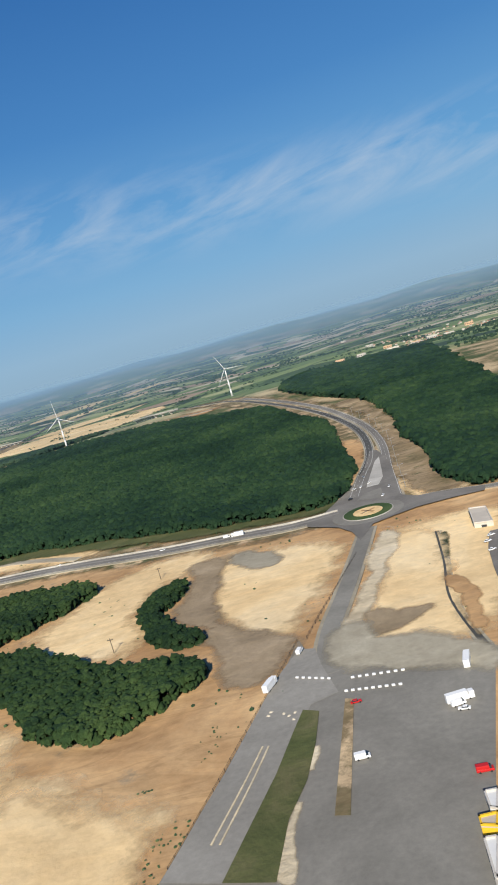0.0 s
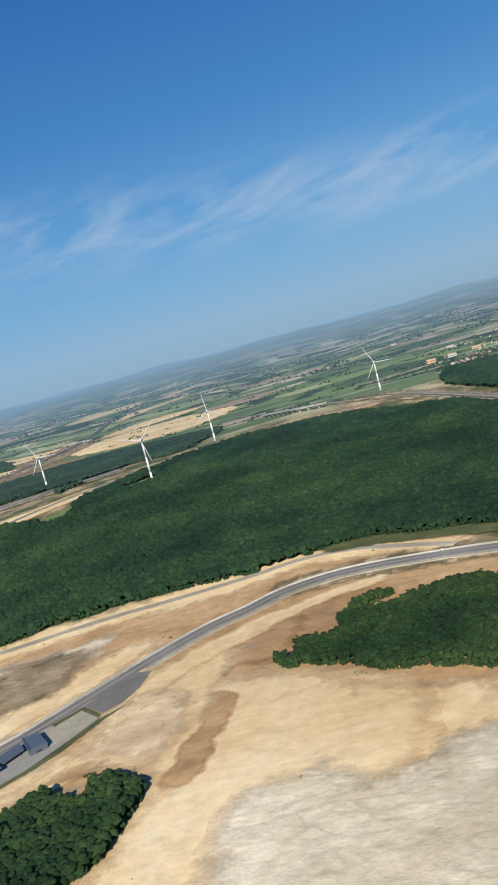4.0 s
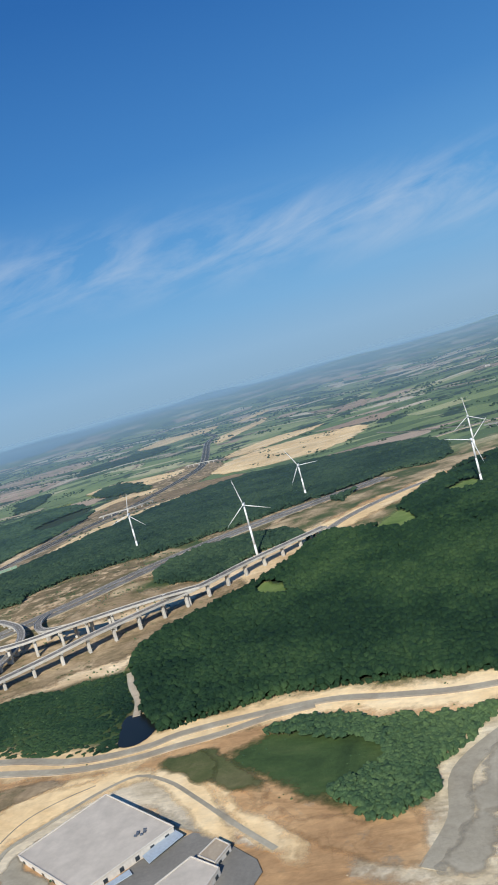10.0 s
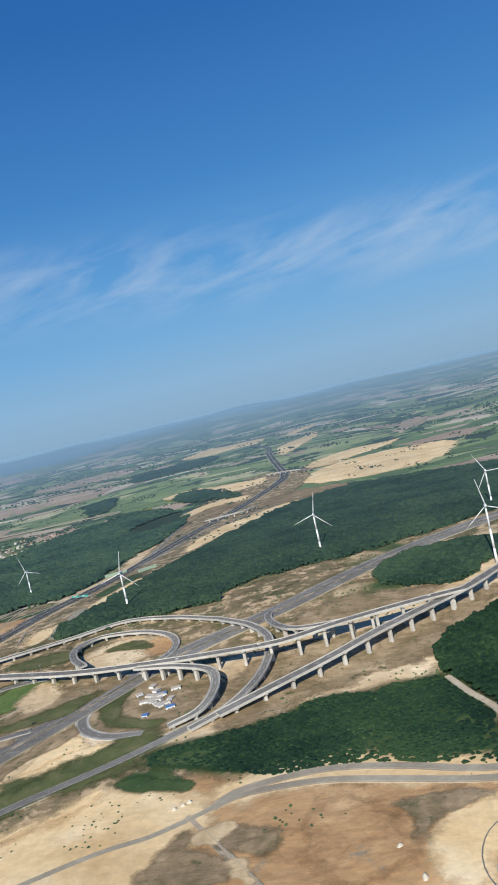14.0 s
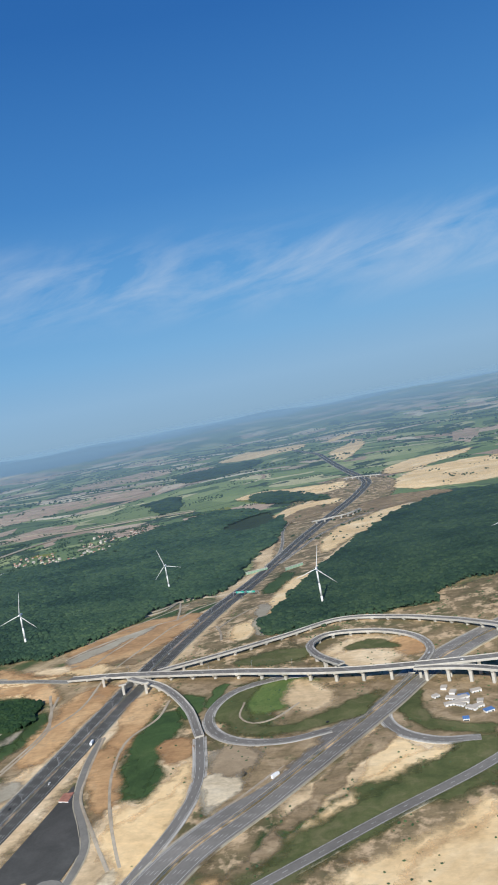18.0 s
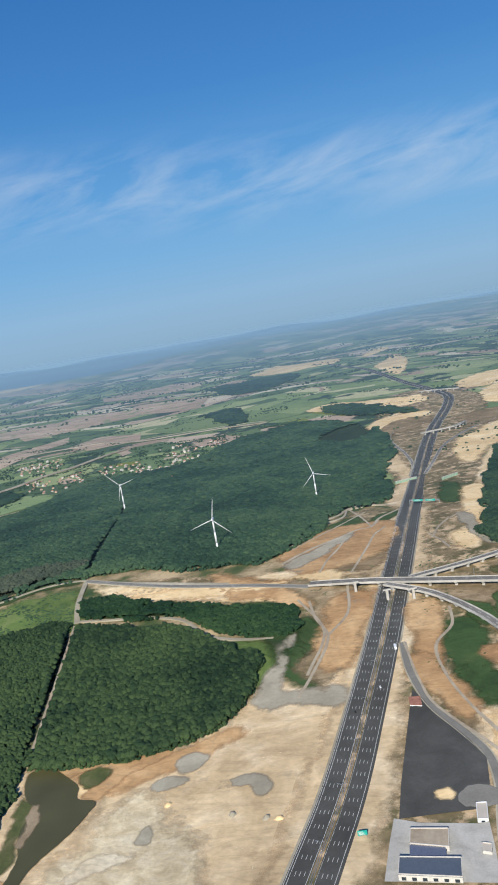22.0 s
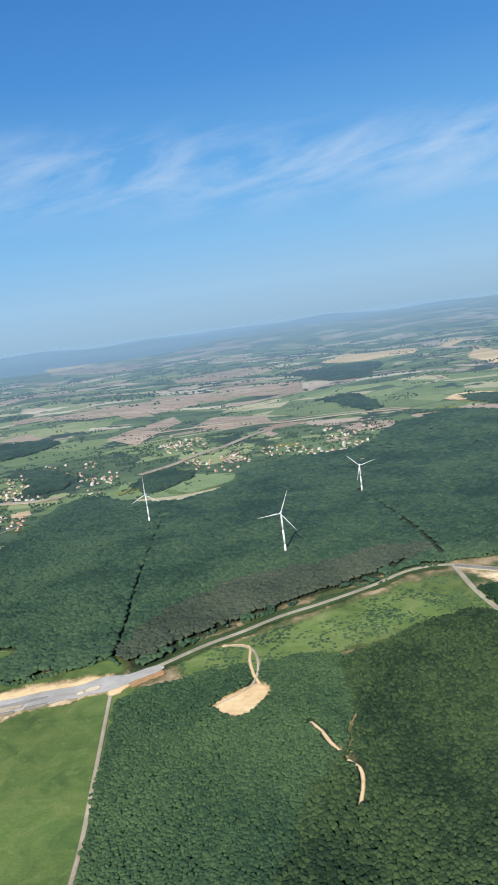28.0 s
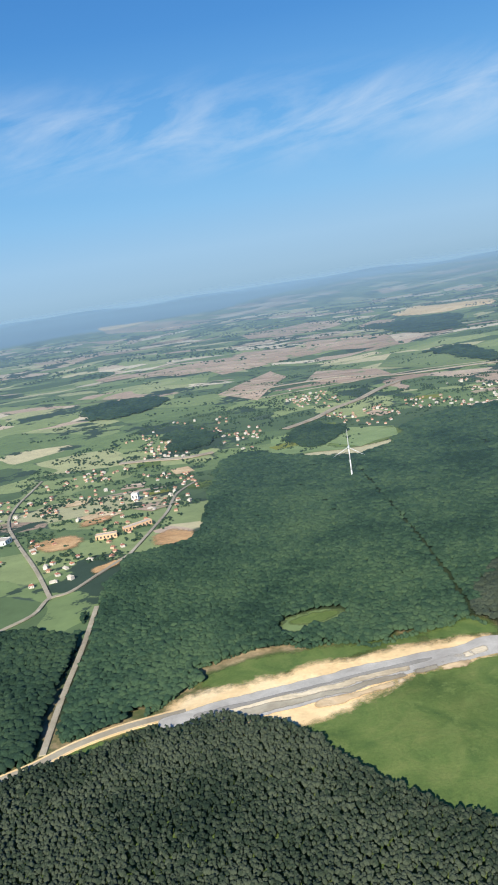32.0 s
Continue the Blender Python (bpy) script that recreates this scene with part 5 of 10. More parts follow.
patch("grass", [(-499.2, 239.7), (-491.2, 243.4), (-474.9, 249.5), (-476.0, 231.9), (-488.5, 235.9)], SCRUB, 0.60, 1.0, "strip of dark scrub below the slip road", "grass")
patch("sand", [(-613.5, 249.3), (-611.3, 256.4), (-610.5, 238.2), (-611.1, 216.6), (-616.9, 199.5), (-625.2, 213.3), (-631.3, 225.9), (-621.9, 237.0)], SAND, 0.60, 1.0, "bright cream sand beside the slip road")
patch("rubble_field", [(-760.4, 166.1), (-755.6, 186.8), (-748.2, 206.5), (-741.6, 211.5), (-729.6, 197.7), (-718.5, 183.2), (-711.5, 165.5)], RUBBLE, 0.60, 2.0, "pale broken rubble beside the pond")
patch("soil", [(-772.9, 227.3), (-762.9, 230.9), (-748.8, 228.9), (-734.3, 235.0), (-717.9, 247.2), (-715.6, 241.7), (-733.0, 224.6), (-745.0, 218.1), (-753.1, 212.9), (-763.6, 217.8), (-770.2, 221.1)], EARTH, 0.61, 1.0, "reddish earth rim above the pond")
patch("hall_yard", [(-376.2, 190.7), (-364.1, 193.7), (-355.0, 189.6), (-345.2, 178.5), (-336.8, 167.3), (-327.4, 154.9), (-332.8, 157.9), (-352.0, 172.0), (-377.1, 188.4)], CREAM, 0.595, 0.8, "beige gravel yard between the warehouse and the bank")
patch("hall_yard", [(-398.1, 164.7), (-394.8, 172.7), (-386.6, 182.6), (-377.4, 190.5), (-375.3, 186.2), (-392.6, 166.9), (-394.2, 154.4)], CREAM, 0.595, 0.8, "beige gravel yard beside the warehouse")
patch("hall_yard", [(-394.9, 160.2), (-394.8, 166.4), (-377.8, 189), (-369.2, 192.8), (-359.3, 187), (-348.2, 175.4), (-342.3, 164), (-350.3, 167.9), (-377.2, 189.9), (-392.5, 168.1), (-379.1, 152.3), (-390.9, 154.4)], GRAVEL, 0.5, 0.8, "pale gravel ground round the hall")
patch("hall_yard", [(-358.3, 157.1), (-347.5, 165.1), (-342.3, 162.9), (-337.2, 158.3), (-330.1, 151.5), (-328.3, 147), (-329.6, 143.1), (-364, 149.3)], WORN, 0.62, 0.2, "dark grey asphalt yard in front of the hall", "yard")
patch("lorry_park", [(-656.4, 259), (-650.3, 246.7), (-644.3, 235.4), (-639.7, 224.3), (-636.8, 216.5), (-637.6, 204.4), (-642.1, 194), (-663.2, 192.1), (-662.2, 206.9), (-659.8, 229.4)], ASPHALT, 0.64, 0.4, "large new dark asphalt lorry park", "yard")
patch("lorry_park_sand", [(-654.3, 200.6), (-652, 204.3), (-649.1, 204.9), (-646.5, 202), (-646.2, 198.5), (-649.1, 197.9), (-652, 199.8)], SAND, 0.70, 1.6, "splash of spilled pale sand on the asphalt")
patch("lorry_park_dust", [(-646.3, 199), (-643.5, 204.1), (-637.2, 204.4), (-635.5, 198.5), (-638.7, 194.1), (-643.6, 194.3)], WORN, 0.69, 1.6, "grey smear of dried mud on the asphalt")
patch("compound", [(-664.6, 192.5), (-657.9, 190.1), (-642.7, 188.3), (-640, 188.9), (-639.9, 179.9), (-640.2, 167.2), (-667.4, 169.5), (-666, 182.6)], CONCRETE, 0.64, 0.2, "pale concrete compound round the office", "yard")
for pts in ([(-1188.2, 464.3), (-1181.4, 480.6), (-1158.3, 459.6), (-1161.7, 448.6), (-1178.1, 446.5)], [(-1208.5, 403.9), (-1196.2, 423.2), (-1194, 412.8), (-1203.2, 399.3)], [(-1269.8, 520.2), (-1253.6, 536.6), (-1249.7, 522), (-1261.1, 506.7)], [(-1282.6, 468.5), (-1261.1, 482.5), (-1243.4, 458.8), (-1256, 449.9)]):
    patch("plot", pts, EARTH, 0.7, 1.0, "bare brown plot between the houses", "field")

patch("viaduct_bank", [(-477.5, 259.3), (-462.1, 267.0), (-446.1, 274.7), (-429.6, 284.2), (-412.4, 291.2), (-396.5, 301.7), (-380.7, 322.1), (-369.2, 346.9), (-366.3, 364.6), (-388.5, 355.5), (-414.9, 341.1), (-440.1, 333.3), (-465.1, 329.5), (-482.7, 311.7), (-486.0, 285.3)], BANK, 0.54, 3.0, "stony brown slope with weeds below the viaduct", "bank")
patch("bank", [(-558.0, 307.5), (-542.7, 323.3), (-519.9, 318.8), (-500.9, 315.1), (-492.8, 300.9), (-489.7, 281.4), (-494.1, 267.0), (-510.8, 264.3), (-529.6, 267.1), (-540.5, 277.0)], BANK, 0.545, 2.0, "brown weedy ground inside the slip road", "bank")
patch("grass", [(-553.6, 237.3), (-540.9, 241.6), (-528.2, 251.9), (-516.1, 260.4), (-500.1, 253.7), (-504.4, 244.0), (-518.7, 228.2), (-534.8, 224.4), (-544.5, 220.1)], OLIVE, 0.612, 1.5, "olive grass slope between two roads", "grass")
patch("verge", [(-584.5, 296.5), (-579.1, 318.6), (-564.4, 322.8), (-547.1, 316.9), (-551.2, 297.3), (-561.9, 281.8), (-570.1, 268.9)], BANK, 0.56, 2.0, "brown weedy strip beside the trunk road")
patch("soil", [(-457.3, 376.5), (-441.9, 385.2), (-413.3, 382.5), (-391.4, 378.8), (-397.7, 368.4), (-416.8, 360.0), (-440.8, 353.0), (-459.8, 354.8)], BANK, 0.55, 2.0, "brown bare ground inside the slip road")
patch("soil", [(-479.2, 192.7), (-475.3, 192.8), (-467.4, 185.6), (-459.6, 176.3), (-460.1, 171.8), (-482.6, 175.3), (-480.4, 185.6)], BANK, 0.615, 2.5, "dark weedy hollow in the orange earth")
patch("soil", [(-463.6, 189.4), (-460.9, 195.7), (-452.0, 193.2), (-447.2, 184.5), (-454.6, 180.6), (-461.2, 183.3)], BANK, 0.62, 2.5, "dark weedy hollow in the orange earth")
patch("sand", [(-474.0, 193.8), (-465.6, 199.3), (-461.5, 194.6), (-463.2, 187.3), (-457.1, 178.2), (-450.2, 170.2), (-458.0, 171.4), (-461.8, 180.1), (-468.0, 188.2)], TAN, 0.63, 2.0, "pale wheel-worn strip across the orange earth")
patch("grass", [(-504.3, 267.4), (-520.5, 260.2), (-528.5, 251.9), (-541.6, 238.0), (-553.7, 229.2), (-566.4, 216.1), (-576.2, 203.0), (-582.0, 195.0), (-570.3, 193.6), (-555.9, 205.5), (-540.2, 219.5), (-522.9, 234.0), (-507.1, 248.8)], OLIVE, 0.618, 1.5, "olive grass slope above the slip road", "grass")
patch("verge", [(-541.0, 277.8), (-549.1, 272.9), (-560.0, 249.7), (-570.9, 227.2), (-582.8, 203.9), (-586.0, 195.4), (-582.8, 195.0), (-572.5, 211.6), (-562.4, 230.5), (-550.8, 254.8), (-539.1, 270.9)], BANK, 0.6, 1.5, "brown weedy verge of the trunk road")
patch("verge", [(-639.3, 340.6), (-622.9, 353.0), (-596.5, 342.5), (-609.4, 326.5), (-614.5, 302.8), (-609.0, 282.5), (-608.3, 269.5), (-616.4, 298.2), (-627.8, 322.2)], BANK, 0.6, 1.5, "brown weedy verge inside the ramp")
patch("soil", [(-589.2, 270.0), (-584.9, 277.6), (-568.0, 278.7), (-571.1, 266.5), (-581.9, 242.1), (-590.6, 218.5), (-595.7, 203.2), (-599.0, 206.2), (-598.1, 228.5), (-591.8, 243.7)], BANK, 0.575, 2.0, "brown weedy ground between the roads")
patch("hardstanding", [(-605.1, 266.8), (-601.8, 274.5), (-586.8, 268.5), (-587.5, 259.4), (-595.2, 251.6), (-601.8, 254.5)], CLAY, 0.59, 1.2, "dark grey patch of spilled tar and gravel")
patch("hardstanding", [(-604.2, 251.3), (-602.1, 255.7), (-597.4, 252.7), (-591.7, 254.5), (-591.8, 243.7), (-596.0, 236.2), (-599.1, 228.8), (-600.7, 241.9)], CREAM, 0.595, 1.2, "whitish rubble spilled between the roads")
patch("soil", [(-578.3, 331.4), (-568.9, 322.8), (-563.3, 307.4), (-573.9, 296.6), (-580.6, 305.8), (-583.1, 317.4)], TAN, 0.6, 1.2, "peach-coloured bare slope inside the loop")
patch("soil", [(-655.3, 267.1), (-658.6, 284.6), (-649.4, 282.5), (-639.0, 256.2), (-635.4, 234.9), (-641.2, 239.3), (-649.2, 254.6)], EARTH, 0.6, 1.5, "red-brown bare soil beside the slip road")
patch("stony_ground", [(-198.3, 206.4), (-210.7, 205.6), (-219.8, 206.5), (-226.1, 204.2), (-235.5, 208.7), (-243.0, 196.6), (-252.8, 187.1), (-263.8, 180.5), (-270.8, 172.2), (-278.7, 159.0), (-281.0, 149.0), (-279.3, 136.4), (-234.3, 126.3), (-230.2, 135.9), (-224.6, 145.3), (-215.3, 161.5), (-207.6, 173.8)], CREAM, 0.57, 3.0, "beige scraped ground round the rubble", "ground")
patch("gravel", [(-281.5, 164.3), (-276.1, 176.4), (-270.1, 182.7), (-264.4, 194.0), (-252.4, 198.2), (-242.9, 195.6), (-252.8, 187.1), (-263.8, 180.5), (-270.8, 172.2), (-278.3, 157.7), (-283.7, 142.1), (-284.5, 137.5), (-292.5, 139.2), (-287.2, 148.6)], GRAVEL, 0.66, 1.5, "grey gravel belt beside the triangular grove")
patch("soil", [(-224.6, 202.8), (-212.5, 202.9), (-202.3, 201.2), (-201.4, 187.2), (-206.4, 173.3), (-214.7, 167.4), (-219.2, 174.6), (-224.9, 178.2), (-226.1, 190.8)], BANK, 0.665, 2.5, "weedy brown hollow above the rubble")
patch("rubble_field", [(-268.9, 176.8), (-258.0, 181.2), (-246.5, 181.2), (-241.1, 187.9), (-229.5, 186.1), (-228.5, 171.5), (-225.0, 160.4), (-229.0, 146.6), (-234.5, 137.0), (-238.3, 127.2), (-268.2, 134.0), (-271.5, 146.7), (-271.2, 161.3)], CHALK, 0.64, 3.0, "broken rubble with bulldozer marks", "ground")
patch("soil", [(-975.8, 282.1), (-971.9, 288.7), (-964.3, 293.7), (-962.7, 289.4), (-969.1, 283.8), (-974.1, 280.6)], EARTH, 0.66, 0.6, "strip of red earth beside the road")
patch("glade", [(-1075.4, 316.6), (-1067.6, 323.5), (-1049.4, 326.6), (-1045.9, 319.6), (-1058.1, 312.8), (-1070.6, 306.0)], CROP, 0.5, 1.0, "long grassy glade in the forest", "meadow")
patch("sand", [(-983.2, 282.1), (-975.4, 283.4), (-977.2, 276.1), (-980.2, 275.5)], SAND, 0.66, 0.8, "sandy mouth of the forest track")

patch("grass", [(-604.9, 290.8), (-611.7, 306.4), (-609.6, 320.6), (-600.2, 332.4), (-595.5, 335.6), (-600.4, 318.4), (-597.9, 303.3), (-588.9, 289.9), (-577.5, 288.4), (-564.9, 296.2), (-551.8, 307.4), (-542.7, 312.6), (-551.5, 293.4), (-564.2, 284.9), (-585.6, 282.2), (-596.9, 284.4)], OLIVE, 0.616, 1.2, "olive grass slope inside the loop", "grass")
patch("grass", [(-537.2, 304.1), (-530.1, 313.4), (-528.5, 302.1), (-527.2, 288.2), (-520.7, 279.0), (-509.5, 273.6), (-503.4, 273.7), (-504.2, 268.2), (-513.8, 270.0), (-527.0, 275.0), (-535.5, 288.3)], OLIVE, 0.616, 1.2, "olive grass slope inside the slip road", "grass")
patch("soil", [(-566.6, 349.4), (-556.5, 362.6), (-541.8, 358.9), (-534.4, 341.9), (-553.5, 337.8)], TAN, 0.6, 1.2, "peach-coloured bare slope inside the loop")
patch("soil", [(-539.8, 368.9), (-530.5, 371.3), (-523.0, 352.8), (-531.5, 349.1)], EARTH, 0.605, 1.2, "orange bare slope inside the loop")
patch("grass", [(-564.5, 363.4), (-551.1, 373.7), (-540.3, 370.7), (-536.6, 358.3), (-552.1, 363.0)], OLIVE, 0.61, 1.2, "olive grass inside the loop", "grass")
patch("grass", [(-632.3, 329.3), (-621.7, 323.6), (-619.7, 304.0), (-623.6, 300.0)], SCRUB, 0.612, 1.2, "dark green grass beside the ramp", "grass")
patch("grass", [(-619.0, 329.0), (-612.0, 339.7), (-612.2, 327.3), (-614.4, 313.4), (-615.8, 308.4)], SCRUB, 0.612, 1.2, "dark green grass beside the loop", "grass")
patch("soil", [(-757.7, 395.5), (-730.9, 382.7), (-710.2, 373.0), (-699.2, 362.0), (-698.4, 339.1), (-723.9, 354.9), (-737.3, 356.6)], EARTH, 0.56, 2.0, "orange cut slope below the country road")

patch("forecourt", [(-215.1, 124.0), (-215.5, 133.3), (-210.3, 138.6), (-203.3, 146.3), (-197.4, 154.3), (-189.7, 161.6), (-183.7, 155.6), (-183.7, 154.0), (-188.4, 146.0), (-193.7, 137.8), (-198.1, 132.6), (-202.5, 129.1), (-206.3, 126.4), (-210.1, 124.6)], PAVED, 0.7, 0.0, "grey paved forecourt of the filling station", "forecourt", step=3)
patch("forecourt", [(-197.1, 155.1), (-189.7, 161.3), (-183.9, 155.5), (-187.8, 147.4), (-191.5, 145.6), (-193.5, 149.4)], GRAVEL, 0.73, 0.0, "pale paved slab beside the filling station", "forecourt", step=3)
patch("forecourt", [(-190.7, 162.5), (-181.8, 177.0), (-176.3, 176.1), (-177.1, 166.9), (-179.7, 160.7), (-183.4, 157.7), (-189.1, 162.4)], TARMAC, 0.71, 0.0, "dark asphalt corner of the filling station", "forecourt", step=3)
patch("grass", [(-183.7, 154.3), (-178.2, 159.1), (-182.3, 153.0), (-187.0, 144.3), (-191.3, 137.8), (-197.3, 131.6), (-203.0, 126.4), (-205.9, 123.9), (-208.3, 124.8), (-205.3, 127.0), (-199.6, 131.4), (-193.7, 137.6), (-188.4, 145.3)], OLIVE, 0.76, 0.0, "narrow grass verge along the forecourt", "grass", step=2)
patch("grass", [(-195.5, 156.9), (-189.7, 163.0), (-183.6, 157.0), (-183.7, 155.6), (-189.7, 161.3), (-194.2, 155.5)], OLIVE, 0.76, 0.0, "thin grass edge of the paved slab", "grass", step=2)
patch("grass", [(-215.9, 130.0), (-210.1, 134.1), (-210.3, 132.6), (-215.0, 128.2)], OLIVE, 0.77, 0.0, "grass island at the forecourt entry", "grass", step=2)

patch("sand", [(-156.5, 186.4), (-168.4, 179.0), (-176.0, 174.9), (-177.8, 159.0), (-183.8, 151.1), (-191.3, 136.7), (-199.5, 129.9), (-207.2, 122.3), (-200.5, 120.4), (-193.2, 127.4), (-185.2, 133.6), (-179.1, 132.7), (-165.5, 130.4)], SAND, 0.645, 1.5, "golden sand slope beside the filling station")
patch("soil", [(-182.4, 158.8), (-177.3, 164.3), (-170.1, 162.7), (-163.9, 156.4), (-162.2, 151.1), (-165.0, 133.8), (-173.0, 134.4), (-179.0, 134.4), (-184.0, 139.7), (-182.7, 149.5)], TAN, 0.655, 2.0, "wheel-worn tan ground on the sand slope")

patch("sand", [(-412.4, 173.1), (-411.1, 181.0), (-400.0, 194.0), (-391.2, 197.5), (-378.9, 198.7), (-372.8, 200.1), (-366.6, 194.1), (-378.4, 191.6), (-386.5, 183.1), (-396.5, 173.3), (-399.2, 165.2), (-398.4, 157.9), (-404.0, 162.6), (-409.8, 166.9)], SAND, 0.64, 1.0, "bright sand bank round the warehouse")
patch("grass", [(-420.2, 198.3), (-407.7, 201.0), (-393.2, 201.0), (-389.7, 198.3), (-400.3, 195.4), (-410.7, 185.8), (-412.4, 173.1), (-415.6, 182.0), (-414.4, 191.4)], BANK, 0.645, 0.8, "dark weeds along the rim of the sand bank", "grass")
patch("sand", [(-366.7, 198.2), (-357.8, 193.9), (-349.8, 186.5), (-345.3, 176.8), (-340.3, 167.1), (-336.9, 164.0), (-337.7, 159.3), (-343.3, 162.4), (-348.5, 171.3), (-355.7, 180.6), (-364.4, 190.3)], SAND, 0.64, 1.0, "bright sand bank round the warehouse yard")
patch("grass", [(-365.4, 200.8), (-354.3, 205.6), (-348.5, 198.1), (-348.1, 186.4), (-355.0, 192.5), (-362.2, 195.8)], OLIVE, 0.65, 0.8, "rough bushes on the bank above the warehouse", "grass")
patch("soil", [(-437.5, 200.1), (-424.8, 202.9), (-418.0, 190.0), (-415.5, 175.0), (-423.4, 167.7), (-432.5, 165.2), (-441.4, 180.1), (-443.4, 193.2)], EARTH, 0.6, 3.0, "reddish worn earth beside the country road")

patch("verge", [(-713.2, 372.5), (-683.0, 359.7), (-673.5, 350.0), (-680.1, 329.5), (-681.7, 308.3), (-694.1, 316.8), (-696.5, 340.2)], BANK, 0.57, 1.5, "brown weedy slope beside the motorway")
patch("grass", [(-735.3, 352.8), (-716.5, 347.4), (-702.6, 315.0), (-706.8, 309.9), (-702.4, 290.0)], SCRUB, 0.575, 1.0, "green scrub beside the thicket", "grass")
patch("grass", [(-703.1, 312.6), (-701.0, 332.0), (-690.8, 311.8), (-694.2, 300.9)], SCRUB, 0.575, 1.0, "green scrub beside the works track", "grass")
patch("verge", [(-700.2, 285.8), (-690.8, 298.0), (-680.8, 306.2), (-674.6, 302.5), (-683.0, 281.7), (-689.2, 264.9)], BANK, 0.575, 1.5, "brown weedy verge of the motorway")

# fields on the far side of the valley
for pts, mat, label in (([(-1462, 1567.6), (-1431.5, 1846.3), (-1271.8, 1812), (-1281.9, 1902.8), (-1079.9, 1853.9), (-1048.2, 1599.6), (-1200.2, 1699.5), (-1297.9, 1620.7), (-1390.8, 1461.4)], PLOUGH, "large pinkish ploughed field"), ([(-1187.7, 1201.3), (-1192.4, 1369.4), (-1080.1, 1277.1), (-1051.4, 1182.6), (-1115.8, 1130.1)], PLOUGH, "brown ploughed field"), ([(-1325.8, 1170), (-1296.2, 1468), (-1239.7, 1329.6), (-1239.5, 1067.2)], PLOUGH, "narrow ploughed field"),
                        ([(-1078.5, 1291), (-1062.1, 1482.8), (-912.4, 1376.6), (-785.5, 1206.8), (-854.8, 1180), (-982.5, 1187.5)], CROP, "large green crop field"), ([(-801.4, 1087), (-806.4, 1146.4), (-778.1, 1148.5), (-756.3, 1081), (-753.7, 1030.5), (-787.7, 1039.6)], STUBBLE, "yellow-green crop field"), ([(-1163.4, 747.8), (-1177.2, 827.4), (-1137.1, 859.7), (-1040.3, 822.6), (-1031.6, 762.6), (-1082.4, 729.8)], CROP, "green pasture beside the village"),
                        ([(-1088, 2535.9), (-1049.9, 2603.4), (-1011, 2677.1), (-945, 2574.3), (-860.1, 2519), (-801.6, 2501.5), (-793.1, 2356), (-877.4, 2344.4), (-930.7, 2339), (-1002.2, 2384.5)], SAND, "pale sandy quarry on a far slope"), ([(-673.4, 1951.1), (-645.9, 2202.6), (-615.7, 2349.7), (-594.8, 2263), (-600, 1823.4), (-624.9, 1627.7)], SAND, "pale sandy cutting beside the motorway"), ([(-528.1, 1071.4), (-482.7, 1242), (-390.1, 1288.7), (-308.3, 1255.5), (-315.3, 1137.5), (-361.7, 1031.9), (-436.6, 1001.9), (-515.5, 1030.7)], SAND, "long pale sandy slope of cleared land"), ([(-677.6, 1157), (-640.6, 1195.5), (-606, 1224.1), (-599.8, 1134.7), (-632.2, 1113.2), (-656.8, 1107.8)], SAND, "pale sandy field edge"), ([(-779.5, 1211), (-727.8, 1171.4), (-670.1, 1117.7), (-618.6, 1076.7), (-617.5, 1046), (-666.8, 1076.8), (-719.9, 1109.2)], STUBBLE, "narrow pale stubble field")):
    patch("field", pts, mat, 0.5, 5 if mat is SAND else 0.5, label, "field", step=9)

for pts in ([(-1751.7, 1661.1), (-1728, 1712.1), (-1610.5, 1632.8), (-1555.5, 1668.5), (-1505.2, 1722.4), (-1429.3, 1768), (-1369.1, 1768.9), (-1330.2, 1635.7), (-1390.2, 1571.4), (-1436, 1519.3), (-1495, 1487.7), (-1614.8, 1573.8), (-1691.7, 1572)], [(-2139.6, 2310.6), (-2128.9, 2434.8), (-2133, 2636.6), (-2034.6, 2441.5), (-2052.7, 2308.5), (-2056.7, 2206.4)], [(-2423.5, 3328.8), (-2166.6, 3231.3), (-1961.6, 3172.1), (-1894.9, 2996.6), (-2104.7, 3064.6), (-2319, 3135.8)], [(-1568.1, 2410.3), (-1463.3, 2458.6), (-1378.4, 2587.2), (-1266.5, 2582.5), (-1244.4, 2469.2), (-1310.9, 2344.2), (-1387.7, 2225), (-1502, 2237.8)], [(-1188.5, 2381.9), (-1147.2, 2473.6), (-1077.1, 2410.8), (-1081.7, 2302.9), (-1124.4, 2124.4)], [(-354.7, 2112.3), (-312.5, 2151.8), (-282.5, 2118.6), (-373.6, 1510.9), (-391.6, 1685.9)], [(-552.6, 2265.9), (-494.5, 2260.3), (-507, 2107.1), (-555.6, 2147.3)]):
    patch("field", pts, PLOUGH, 0.8, 0.5, "pinkish-brown ploughed field in the valley", "field", step=9)
